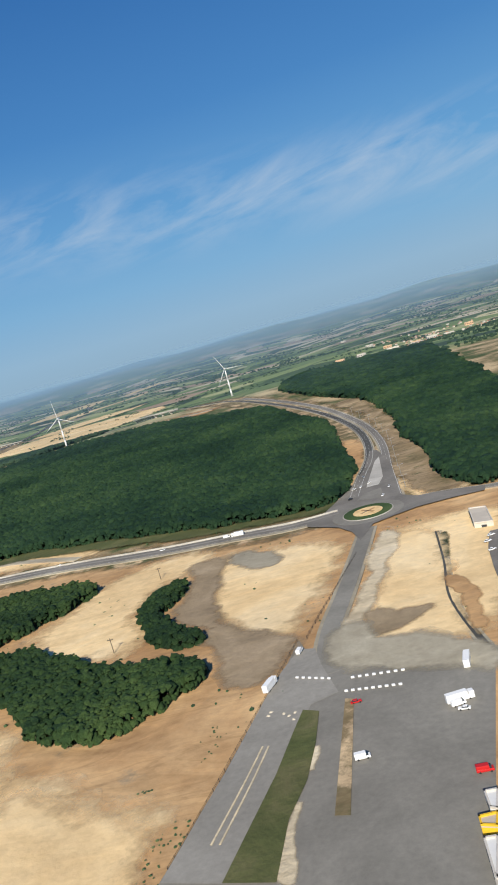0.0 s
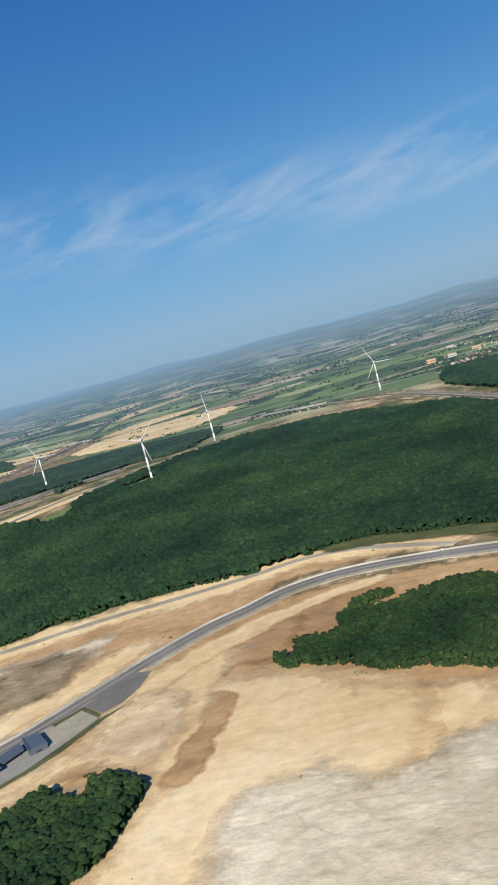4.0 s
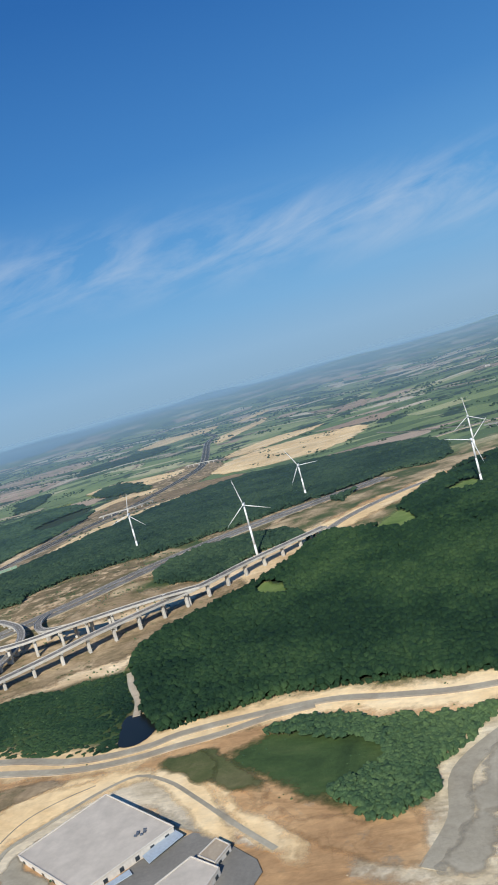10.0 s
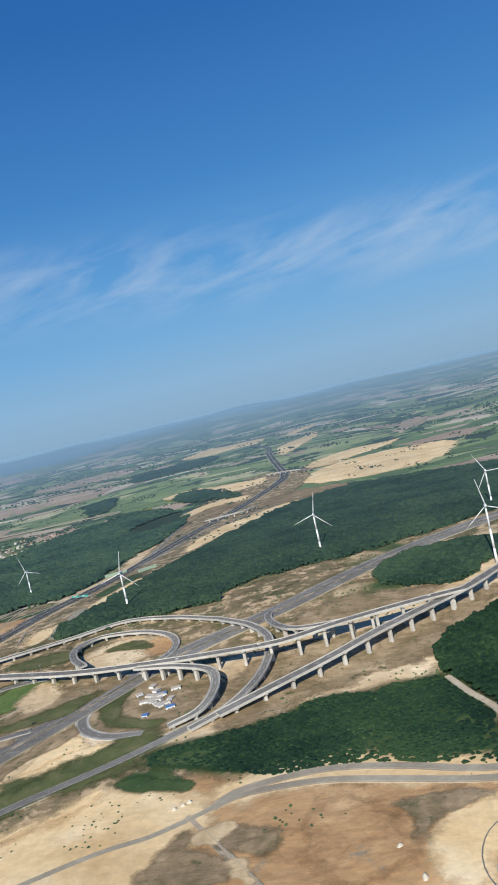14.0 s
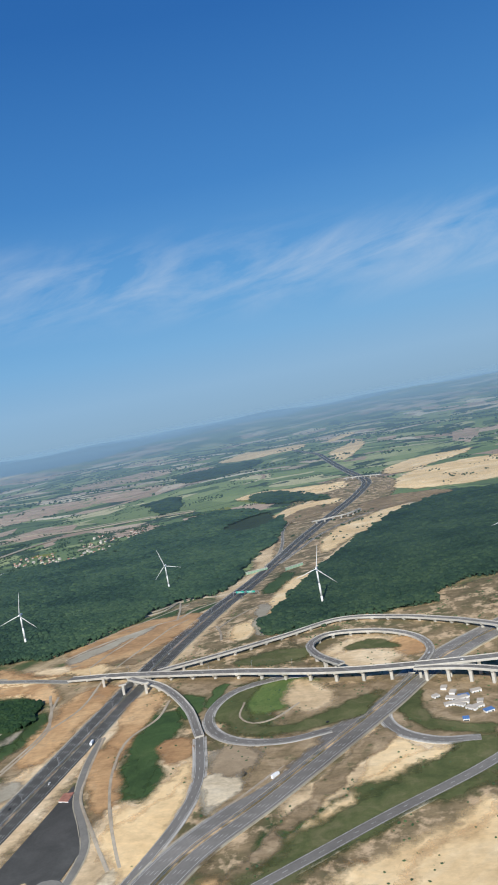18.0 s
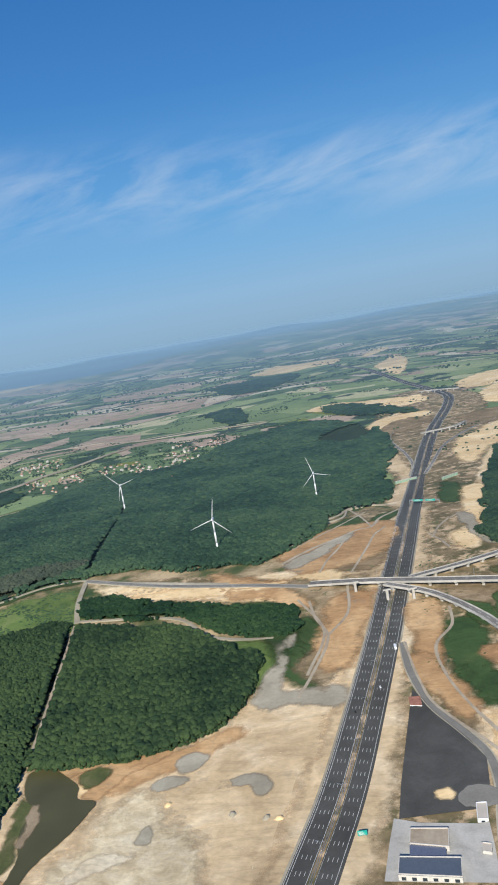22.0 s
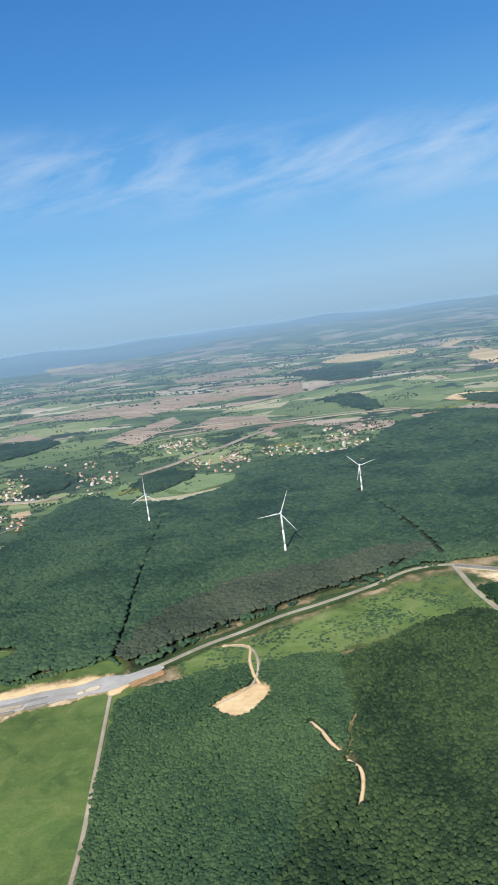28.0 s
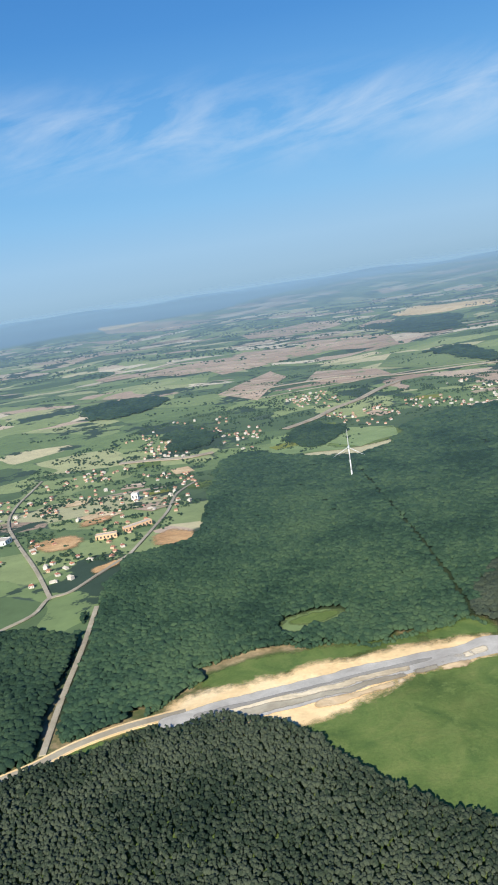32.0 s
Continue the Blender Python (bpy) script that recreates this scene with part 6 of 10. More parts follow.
for pts in ([(-2480.7, 3458.2), (-2356.6, 3459.4), (-2231.9, 3455.1), (-2293.7, 3305.9), (-2406.5, 3315.8)], [(-783.9, 1226.6), (-748.6, 1274.3), (-691.5, 1239.4), (-644.9, 1224.1), (-606.4, 1189.7), (-600.7, 1133), (-636.2, 1159.7), (-700.6, 1188.5), (-752.6, 1193)], [(-538.2, 1312.6), (-498.5, 1402.3), (-459.4, 1436.4), (-410.7, 1425.2), (-386.4, 1429.4), (-393.7, 1383.4), (-461.2, 1297.1), (-486.7, 1231.6), (-530.7, 1222.3)], [(-711.4, 2466.4), (-656.1, 2660.1), (-628.9, 2606.7), (-666.4, 2470.8), (-703.8, 2401.1)], [(-913, 842.1), (-897.5, 850.4), (-886.4, 823.1), (-892.1, 795.2), (-908.4, 805.2)]):
    patch("field", pts, SAND, 0.9, 4, "pale sandy patch of cleared land", "field", step=9)
for pts in ([(-561.9, 965), (-520.1, 992.8), (-473.2, 974.6), (-459.9, 955.3), (-470.1, 887), (-510.5, 898.8), (-548.3, 876.7), (-571.3, 872.3)], [(-664.5, 936.8), (-648.7, 983.9), (-622.7, 1002.4), (-602.4, 974.3), (-621.8, 923.9), (-645.5, 900.8), (-656.6, 882.5)]):
    patch("field", pts, BROWN, 0.7, 4, "bare brown earth round the far junction", "field", step=9)
patch("field", [(-1104.6, 773.5), (-1086.6, 814.6), (-1065.1, 824.1), (-1038.1, 812.9), (-1033.8, 770.6), (-1056.1, 754.2), (-1068.9, 733)], CROP, 0.7, 0.5, "bright green pasture at the edge of the wood", "field", step=9)

# ---------------------------------------------------------------- water
patch("pond", [(-386.8, 237.3), (-379.8, 237.5), (-373.3, 228.8), (-376.4, 215.9), (-382.8, 215.9), (-386.3, 228.9)], BLACKWATER, 0.55, 0.8, "small dark pond at the edge of the wood", "pond")


patch("bank", [(-786.9, 216.9), (-783.0, 211.5), (-776.8, 205.5), (-774.8, 189.1), (-772.1, 184.6), (-773.1, 178.1), (-777.0, 174.5), (-780.1, 184.5)], OLIVE, 0.52, 1.0, "grassy strip between pond and plantation")
patch("bank", [(-790.1, 225.9), (-787.8, 225.8), (-783.7, 209.7), (-777.0, 175.9), (-778.4, 172.3)], TAN, 0.54, 0.7, "sandy path beside the plantation")
patch("bank", [(-782.2, 170.4), (-777.3, 174.7), (-770.5, 173.9), (-770.5, 170.5)], EARTH, 0.56, 0.8, "orange earth at the foot of the pond")
patch("pond", [(-787.2, 225.9), (-778.5, 227.6), (-769.6, 220.5), (-765.7, 216.0), (-763.8, 210.6), (-756.8, 209.0), (-757.0, 202.2), (-759.6, 193.6), (-763.3, 185.1), (-765.4, 178.0), (-766.5, 170.5), (-770.9, 170.5), (-770.8, 176.0), (-771.7, 184.1), (-774.5, 189.2), (-777.0, 198.9), (-776.5, 205.3), (-781.9, 210.7), (-785.3, 218.2)], MUDDY, 0.66, 0.8, "muddy brown pond beside the earthworks", "pond")
patch("spit", [(-777.7, 203.5), (-777.0, 208.4), (-772.9, 200.8), (-772.5, 193.4), (-772.2, 185.4), (-774.4, 189.2), (-775.0, 196.4)], CLAY, 0.72, 0.7, "narrow muddy spit in the pond")
patch("soil", [(-776.5, 227.0), (-767.6, 231.3), (-756.1, 229.6), (-745.1, 233.5), (-735.9, 238.2), (-729.3, 240.3), (-741.4, 230.8), (-750.1, 223.2), (-754.1, 216.2), (-757.0, 209.4), (-763.3, 211.1), (-758.7, 217.9), (-756.5, 222.9), (-766.8, 225.0), (-771.9, 221.5)], EARTH, 0.64, 1.0, "reddish earth rim above the pond")
patch("grass", [(-767.8, 222.8), (-763.2, 226.2), (-757.9, 224.3), (-758.7, 219.3), (-763.9, 216.2)], OLIVE, 0.66, 0.8, "small green patch above the pond", "grass")
patch("soil", [(-733.5, 229.5), (-728.6, 232.2), (-725.4, 229.2), (-727.8, 222.7), (-732.3, 221.8)], GRAVEL, 0.65, 1.0, "grey damp patch on the earthworks")
patch("soil", [(-741.0, 215.1), (-736.7, 218.8), (-726.9, 218.4), (-730.4, 214.8), (-737.5, 212.4)], GRAVEL, 0.65, 1.0, "grey damp patch on the earthworks")
patch("soil", [(-717.8, 213.2), (-713.9, 216.1), (-705.5, 217.3), (-700.9, 212.6), (-702.0, 207.4), (-705.8, 208.6), (-709.3, 212.5)], GRAVEL, 0.65, 1.0, "grey damp patch on the earthworks")
patch("soil", [(-737.6, 193.8), (-735.0, 195.8), (-732.3, 192.5), (-732.7, 188.0), (-736.6, 187.8)], GRAVEL, 0.65, 1.0, "grey damp patch on the earthworks")
patch("soil", [(-751.3, 171.8), (-752.0, 179.9), (-747.7, 184.1), (-740.2, 185.0), (-731.2, 183.6), (-740.1, 179.7), (-745.7, 174.7)], CREAM, 0.645, 1.5, "flat beige strip through the rubble")

# blue sheet imitating haze: thickens over the far valley, thins out above the horizon
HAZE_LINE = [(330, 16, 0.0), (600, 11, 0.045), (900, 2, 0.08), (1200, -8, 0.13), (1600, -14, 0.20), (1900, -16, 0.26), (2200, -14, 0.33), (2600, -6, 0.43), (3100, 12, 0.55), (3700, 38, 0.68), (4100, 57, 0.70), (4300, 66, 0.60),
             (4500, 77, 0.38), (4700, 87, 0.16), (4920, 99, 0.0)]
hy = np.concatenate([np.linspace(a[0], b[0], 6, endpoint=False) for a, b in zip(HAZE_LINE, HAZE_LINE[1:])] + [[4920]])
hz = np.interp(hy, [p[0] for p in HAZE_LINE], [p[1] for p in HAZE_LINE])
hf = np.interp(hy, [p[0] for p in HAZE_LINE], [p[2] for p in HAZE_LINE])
hx = np.linspace(-5600, 4600, 60)
gx, gk = np.meshgrid(hx, np.arange(len(hy)))
i = np.arange((len(hy) - 1) * len(hx)).reshape(len(hy) - 1, len(hx))[:, :-1].ravel()
haze_sheet_ob = quick_mesh("haze", np.stack([gx.ravel(), hy[gk.ravel()], hz[gk.ravel()]], 1),
                     np.concatenate([np.stack([i, i + 1, i + len(hx) + 1], 1), np.stack([i, i + len(hx) + 1, i + len(hx)], 1)]), HAZE_SHEET, True)
thick = haze_sheet_ob.data.attributes.new("thick", "FLOAT", "POINT")
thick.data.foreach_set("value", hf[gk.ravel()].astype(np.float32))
tagged(haze_sheet_ob, "see-through blue sheet imitating haze over the far valley", "haze", kind="structure")

# ---------------------------------------------------------------- roads


def road(name, pts, width, label, surface=None, shoulder=0.5, lift=0.6, lanes=0, edge=True, side=None):
    """A road: sealed surface, shoulders, painted edge lines and lane strokes."""
    c = line_of(pts, 4.0, lift)
    h = width / 2
    WAYS.append((c[:, :2], h + shoulder + 0.4))
    body = strip(name, c, -h, h, surface or WORN, 0.0, 0.5, drape=False)
    tagged(body, label, "road", kind="structure")
    if shoulder:
        strip("shoulder", c, -h - shoulder, -h + 0.02, side or GRAVEL, -0.06, 0.5, body)
        strip("shoulder", c, h - 0.02, h + shoulder, side or GRAVEL, -0.06, 0.5, body)
    if edge:
        for s in (-1, 1):
            strip("edge_line", c, s * (h - 0.3) - 0.055, s * (h - 0.3) + 0.055, LINE, 0.05, 0, body)
    if lanes > 1:
        for k in range(1, lanes):
            dashes("lane_marking", c, -h + 0.4 + (width - 0.8) * k / lanes, LINE, 0.05, 1.7, 4.4, 0.10, body)
    return body


def motorway(name, pts, half, gap, label, surface, lanes, lift=0.6):
    """Two carriageways with a green strip between."""
    c = line_of(pts, 5.0, lift)
    WAYS.append((c[:, :2], half + gap / 2 + 1.2))
    base = strip(name, c, -half - gap / 2 - 0.8, half + gap / 2 + 0.8, GRAVEL, -0.08, 0.6)
    tagged(base, label, "motorway", kind="structure")
    for s in (-1, 1):
        lo, hi = sorted((s * gap / 2, s * (gap / 2 + half)))
        way = strip("carriageway", c, lo, hi, surface, 0.0, 0, base)
        for off in (lo + 0.3, hi - 0.95 if s > 0 else hi - 0.3, lo + 0.95 if s < 0 else lo + 0.3):
            strip("edge_line", c, off - 0.06, off + 0.06, LINE, 0.05, 0, way)
        inner = half - 1.3
        for k in range(1, lanes):
            dashes("lane_marking", c, s * (gap / 2 + 0.3 + inner * k / lanes), LINE, 0.05, 1.7, 4.3, 0.11, way)
    strip("median", c, -gap / 2, gap / 2, DRY, 0.02, 0, base, "dry grass strip between the carriageways")
    for off in (-0.25, 0.25):
        strip("guard_rail", c, off - 0.05, off + 0.05, STEEL, 0.28, 0.14, base)
    return base


road("old_road", OLD, 2.6, "pale worn country road along the wood", GRAVEL, 0.6, 0.6, edge=False, side=DIRT)
road("old_road", [(-575, 140), (-545, 160), (-518, 180)] + [(-498, 191.6), (-486.6, 195.8), (-475.8, 203.1), (-464.7, 211.8), (-451.3, 214.5), (-437.5, 214.9), (-416.7, 210.7), (-397.2, 206.6), (-384.9, 206.1), (-372.6, 207.9), (-363.1, 210.8)] + [(-350, 214), (-336, 219.5), (-322, 222)], 2.4, "pale worn country road past the earthworks", GRAVEL, 0.6, 0.6, edge=False, side=DIRT)
NEW_ROAD = [(-224.2, 126.2), (-214.1, 140.1), (-201.6, 152.6), (-189.9, 167.8), (-176.1, 185.4), (-163.6, 198.4), (-153.9, 204.8)] + [(-219.5, 145.1), (-201, 164.6), (-188.8, 178.6), (-176.1, 193.2), (-161.4, 204.7), (-145.2, 212.1), (-128.5, 217.3), (-97.8, 214.4), (-62.4, 205.8), (-40, 202.7), (-23.4, 199.7), (-11.3, 201.1)][5:]
new_road = road("new_road", NEW_ROAD, 5.2, "new grey dual carriageway with white lines", TARMAC, 1.7, 0.65, lanes=2, side=GRAVEL)
c = line_of(NEW_ROAD, 4.0, 0.65)
strip("median", c, -0.45, 0.45, PAVED, 0.06, 0, new_road, "pale paved strip between the carriageways")
strip("barrier", c, -3.0, -2.76, CONCRETE, 0.42, 0.7, new_road, "pale concrete barrier along the road")
road("curved_road", [(-6.9, 215.1), (-4, 238.5), (0.4, 270.2), (-0.6, 318), (-9.4, 367.2), (-27.7, 427.7), (-55.8, 494.5), (-91.3, 560.4), (-124.1, 594.2), (-286.9, 1087)], 3.0, "new dark asphalt carriageway curving round the wood", ASPHALT, 0.5, 0.65, lanes=2)
road("curved_road", [(4.7, 203), (5.2, 244.9), (6, 284.3), (3.3, 323.2), (-6.5, 374.5), (-21.3, 427.8), (-43.8, 483.2), (-77.1, 549.9)], 3.0, "new grey carriageway curving round the wood", TARMAC, 0.7, 0.62, lanes=2)
road("east_road", [(6.5, 197.8), (15.3, 197.3), (28.6, 191.3)] + [(60, 186)], 3.0, "grey road leading away from the roundabout", WORN, 0.6, 0.6, lanes=2, side=DIRT)
road("airport_road", [(-4.5, 181.1), (-7.5, 160), (-10.9, 138), (-13.3, 123.2), (-13.8, 113.4), (-12.2, 106.8)], 3.4, "grey road from the roundabout to the car park", WORN, 0.7, 0.62, edge=False)
road("side_track", [(10.2, 164.6), (9.1, 143.7), (7.5, 126.3), (8.6, 111.2), (9.8, 102.7)], 1.0, "narrow broken asphalt strip across the sand", ASPHALT, 0.5, 0.6, edge=False)
# the motorway and its junction
motorway("motorway", [(-775, -330), (-738, -120), (-706, 60), (-697, 110)] + [(-685.3, 171.8), (-679, 204.1), (-672.5, 250.3), (-664.6, 311.3), (-654.7, 406.3), (-646, 507.7), (-629.3, 682.3), (-603.7, 906.2), (-574.3, 1062.6), (-565.9, 1156), (-583.8, 1279), (-617.9, 1457.8), (-662.9, 1693.8), (-732.4, 2126.8), (-809.7, 2341.3)], 6.2, 1.6, "wide dark motorway of two carriageways with white lane strokes", ASPHALT, 4)
motorway("trunk_road", [(-640, -330), (-628, -120), (-622, 60), (-619, 120), (-613, 175)] + [(-602.9, 207.7), (-582, 238.2), (-561.1, 271.1), (-542.9, 300.1), (-525.9, 329.9), (-505.8, 354.4), (-486, 373), (-465, 393), (-440, 419), (-411, 445), (-377, 471), (-334.9, 501), (-288, 531.9)], 6.3, 2.2, "grey dual carriageway crossing below the viaduct", TARMAC, 4, 0.62)
road("slip_road", [(-680, 110), (-612, 165)] + [(-565.5, 202.3), (-542.4, 221.3), (-512.3, 244.8), (-489, 267.6), (-471.6, 282.8)], 4.4, "grey slip road climbing to the viaduct", TARMAC, 1.2, 0.64, lanes=2)
road("slip_road", [(-614.3, 284.8), (-607.2, 251.6), (-608.2, 229.9), (-614, 205), (-621, 180), (-626, 150), (-629, 100)], 3.8, "dark two-lane slip road past the sand bank", TARMAC, 0.9, 0.62, lanes=2, side=CONCRETE)
road("ring_road", [(-562.7, 281.1), (-579.1, 275.6), (-597.6, 278.5), (-610.5, 290.3), (-614.7, 307.1), (-608.5, 325), (-590.1, 335.7), (-569.6, 338)], 3.9, "grey loop of a motorway slip road", TARMAC, 0.8, 0.66, lanes=2, side=CONCRETE)
road("ring_road", [(-510.2, 264.5), (-523.9, 265.3), (-536.4, 273.4), (-542.3, 286.1), (-540.5, 298), (-530.1, 314.4)], 3.9, "grey loop of a motorway slip road", TARMAC, 0.8, 0.66, lanes=2, side=CONCRETE)
for pts in ([(-641.5, 632.7), (-637.6, 679.2), (-641.6, 740.9), (-652.6, 826.2), (-654.7, 891.8), (-644.3, 923.9), (-628, 942.1), (-607.3, 952.3)], [(-629.5, 633.2), (-618.6, 687.5), (-605.9, 753.5), (-590.3, 803.2), (-566.4, 857.3), (-540, 899.7), (-516, 921.7)]):
    road("slip_road", pts, 2.6, "grey slip road beside the motorway", TARMAC, 0.5, 0.68, lanes=2)
road("viaduct_road", [(-326, 411), (-315.8, 430), (-279.7, 467), (-248, 485), (-184, 519), (-144.1, 531), (-97.4, 533)], 4.6, "grey dual carriageway on an embankment beyond the wood", WORN, 0.9, 0.66, lanes=4, side=DIRT)
road("forest_road", FOREST_ROAD, 2.0, "pale country road through the woods", GRAVEL, 0.3, 0.6, edge=False, side=GRAVEL)
WAYS.append((line_of(FOREST_ROAD[:5], 4.0)[:, :2], 4.6))
c = line_of([(-1105.8, 242.5), (-1087, 252.8), (-1055.8, 264.3), (-1023.4, 275.8), (-996.9, 286), (-978.8, 291.7), (-965.1, 301.2)], 4.0, 0.62)
WAYS.append((c[:-5, :2], 8.0))
patch("building_road", [(-1110.1, 242.2), (-1099.1, 249.2), (-1087.3, 255.2), (-1064.2, 263.6), (-1040.7, 273.1), (-1013.9, 281.5), (-995.8, 286.5), (-989.1, 290.7), (-977.6, 293.1), (-967.8, 298.6), (-963.3, 296.4), (-973.1, 286.0), (-983.1, 278.5), (-1003.8, 271.2), (-1020.9, 264.6), (-1037.3, 256.5), (-1057.4, 247.7), (-1077.5, 241.0), (-1094.2, 237.8), (-1107.8, 237.5)], CONCRETE, 0.72, 0.8, "unfinished grey road bed with sandy edges", "road")
patch("road_lane", [(-1090.8, 245.9), (-1060.0, 257.0), (-1028.3, 269.0), (-999.9, 278.0), (-986.5, 283.2), (-986.5, 281.4), (-999.7, 275.6), (-1027.8, 265.8), (-1059.0, 253.4), (-1089.8, 243.5)], CREAM, 0.76, 0.6, "cream gravel lane", "road lane")
patch("road_lane", [(-1079.5, 246.5), (-1052.8, 255.6), (-1025.4, 265.1), (-1004.0, 272.9), (-1003.8, 271.2), (-1025.0, 262.3), (-1052.0, 252.6), (-1078.5, 243.9)], GRAVEL, 0.765, 0.6, "grey asphalt lane", "road lane")
patch("road_lane", [(-1097.4, 245.2), (-1071.0, 255.3), (-1039.5, 267.5), (-1008.9, 277.6), (-1008.8, 276.4), (-1039.1, 265.3), (-1070.4, 253.4), (-1096.5, 243.0)], PAVED, 0.765, 0.6, "newly laid grey lane", "road lane")
patch("road_lane", [(-1051.3, 249.8), (-1031.0, 258.4), (-1008.0, 268.8), (-995.1, 273.9), (-995.0, 272.1), (-1007.8, 266.2), (-1030.4, 255.3), (-1050.5, 246.9)], TAN, 0.77, 0.6, "sandy lane of the unfinished road", "road lane")
road("building_road", [(-1158.7, 208.3), (-1149.4, 215.9), (-1139.1, 227.1), (-1127, 236.1), (-1115.5, 242.1), (-1101.5, 248.1)], 3.4, "pale unfinished road along the pine wood", GRAVEL, 1.2, 0.62, edge=False, side=SAND)
road("forest_track", [(-818.1, 348.1), (-804.1, 347.7), (-779.3, 346.6), (-760.4, 339.6), (-745.3, 321.1), (-728.9, 313.7), (-712.9, 311.8)], 1.6, "pale gravel track between two woods", GRAVEL, 0.3, 0.6, edge=False)
road("forest_track", [(-833.7, 401.5), (-826.3, 369.9), (-817.8, 346.2)], 2.2, "pale gravel track", GRAVEL, 0.3, 0.6, edge=False)
road("forest_track", [(-980.9, 276.8), (-965.6, 218.2), (-956.1, 179.7)] + [(-948, 120)], 0.9, "straight sandy track between field and plantation", DIRT, 0.3, 0.6, edge=False)
road("forest_track", [(-817.8, 343.2), (-803.2, 281.3), (-792.9, 239)], 0.8, "sandy track between two plantations", DIRT, 0.2, 0.6, edge=False)
road("forest_track", [(-934.8, 263.3), (-921.9, 280.8), (-927.5, 310.6), (-941.2, 315.6)], 0.7, "sandy track to the clearing", DIRT, 0.2, 0.6, edge=False)
for pts in ([(-1277, 1152.5), (-1237.1, 1177.4), (-1193.2, 1190.5), (-1128.8, 1205.3), (-1041.7, 1161.2), (-989.4, 1170.9), (-909.7, 1183.3), (-838.6, 1169.3)], [(-1167, 864.8), (-1136.6, 904.7), (-1115.6, 952.3), (-1089.9, 989.2), (-1065.5, 1047.8), (-1037.6, 1103.1)], [(-1337.8, 769.3), (-1300.9, 773.5), (-1263, 774.9), (-1235.4, 789.4)]):
    road("country_road", pts, 4.5, "pale country road with sandy verges across the farmland", GRAVEL, 2.5, 1.4, edge=False, side=DIRT)
road("village_road", [(-1149.3, 222.3), (-1159.1, 259.4), (-1170.4, 307.9), (-1181.6, 349.1)], 1.8, "pale road through the wood to the village", GRAVEL, 0.4, 0.6, edge=False)
road("forest_track", [(-398.3, 277.0), (-392.9, 262.5), (-386.5, 249.1), (-383.4, 236.7)], 1.6, "brown earth path between the scrub and the wood", DIRT, 0.5, 0.7, edge=False)
road("works_track", [(-477.8, 204.2), (-469.2, 192.8), (-460.2, 181.0), (-449.4, 166.2)], 1.5, "pale dirt track across the bare earth", DIRT, 0.5, 0.62, edge=False)
road("quarry_track", [(-294.3, 140.4), (-287.1, 155.4), (-284.2, 173.3), (-271.3, 188.3), (-260.2, 196.5), (-247.7, 196.3)], 4.6, "grey gravel track round the quarry", GRAVEL, 0.4, 0.62, edge=False)

road("service_road", [(-658.4, 294.5), (-656.5, 271.8), (-650.3, 247.5), (-642.4, 232.5), (-636.3, 219.2), (-634.9, 205.3), (-636.8, 186.5), (-638.4, 167.3)], 2.4, "grey service road curving round the lorry park", WORN, 0.5, 0.66, edge=False)
for pts in ([(-941.7, 314), (-935.5, 315.1), (-929.2, 313.1), (-926.6, 300.5), (-922.9, 288.7), (-919.1, 280.8)], [(-896.1, 254.2), (-891.5, 248.5), (-888.1, 242.1), (-884.8, 237.6)], [(-881.7, 232.3), (-877.7, 228.4), (-876.3, 222.1), (-876.7, 210.3)]):
    road("forest_track", pts, 0.8, "orange sandy path through the plantation", SAND, 0.3, 0.6, edge=False, side=DIRT)
for pts in ([(-719.9, 426.5), (-714, 445.4), (-705.7, 491.6), (-694.1, 513.3), (-687.3, 534), (-673.1, 536), (-655.5, 525.9)], [(-719.8, 400.8), (-710.6, 416.7), (-700.2, 431.1), (-689, 444.6), (-680.5, 457), (-672.2, 461.5), (-666.4, 485.5), (-653.7, 508.1)]):
    road("works_track", pts, 1.3, "pale sandy works track along the wood", DIRT, 0.4, 0.67, edge=False)
road("works_track", [(-711, 472), (-701.8, 487.1), (-691.5, 501.3), (-687.1, 535.3), (-668.1, 547.2), (-654.8, 572)], 1.0, "pale sandy track along the wood", DIRT, 0.3, 0.66, edge=False)
for pts in ([(-657.9, 294.9), (-653.3, 264.1), (-650.1, 249.9), (-636.1, 226), (-623.7, 205.9)], [(-637.3, 324.1), (-637.9, 306.2), (-645.5, 290.1), (-643.8, 267.6), (-636.2, 242.1), (-624.5, 215.5), (-620.3, 207.2)], [(-601.1, 313), (-600.6, 299.2), (-594.1, 292.4), (-586.2, 294.7), (-577.3, 307.7)], [(-705.6, 348.4), (-690.8, 311.7), (-695.3, 276.3)], [(-700, 345.2), (-695.5, 325.7), (-688.9, 307.6), (-693.5, 276.4), (-697.4, 261.2)], [(-682.3, 360), (-681.3, 327.2), (-688.9, 307.6)], [(-731.8, 449.7), (-717.8, 518.6), (-686.7, 529.2), (-663.2, 543.6)], [(-716.7, 425.6), (-695.1, 468.3), (-677, 511.3)], [(-697.5, 381.7), (-694.1, 402.6), (-690.4, 416.2), (-687, 433.8)], [(-681, 376), (-677, 396.3), (-672.8, 420), (-669.4, 442.2), (-663, 459.5)], [(-687.1, 525.1), (-677.8, 490.9), (-671.1, 460.8)], [(-637.4, 424.3), (-630.8, 449.6), (-621.3, 468.4), (-610.9, 477)], [(-639, 432.1), (-633.8, 418.2), (-629.7, 401.8)]):
    road("works_track", pts, 0.8, "pale narrow works track", DIRT, 0.25, 0.66, edge=False)
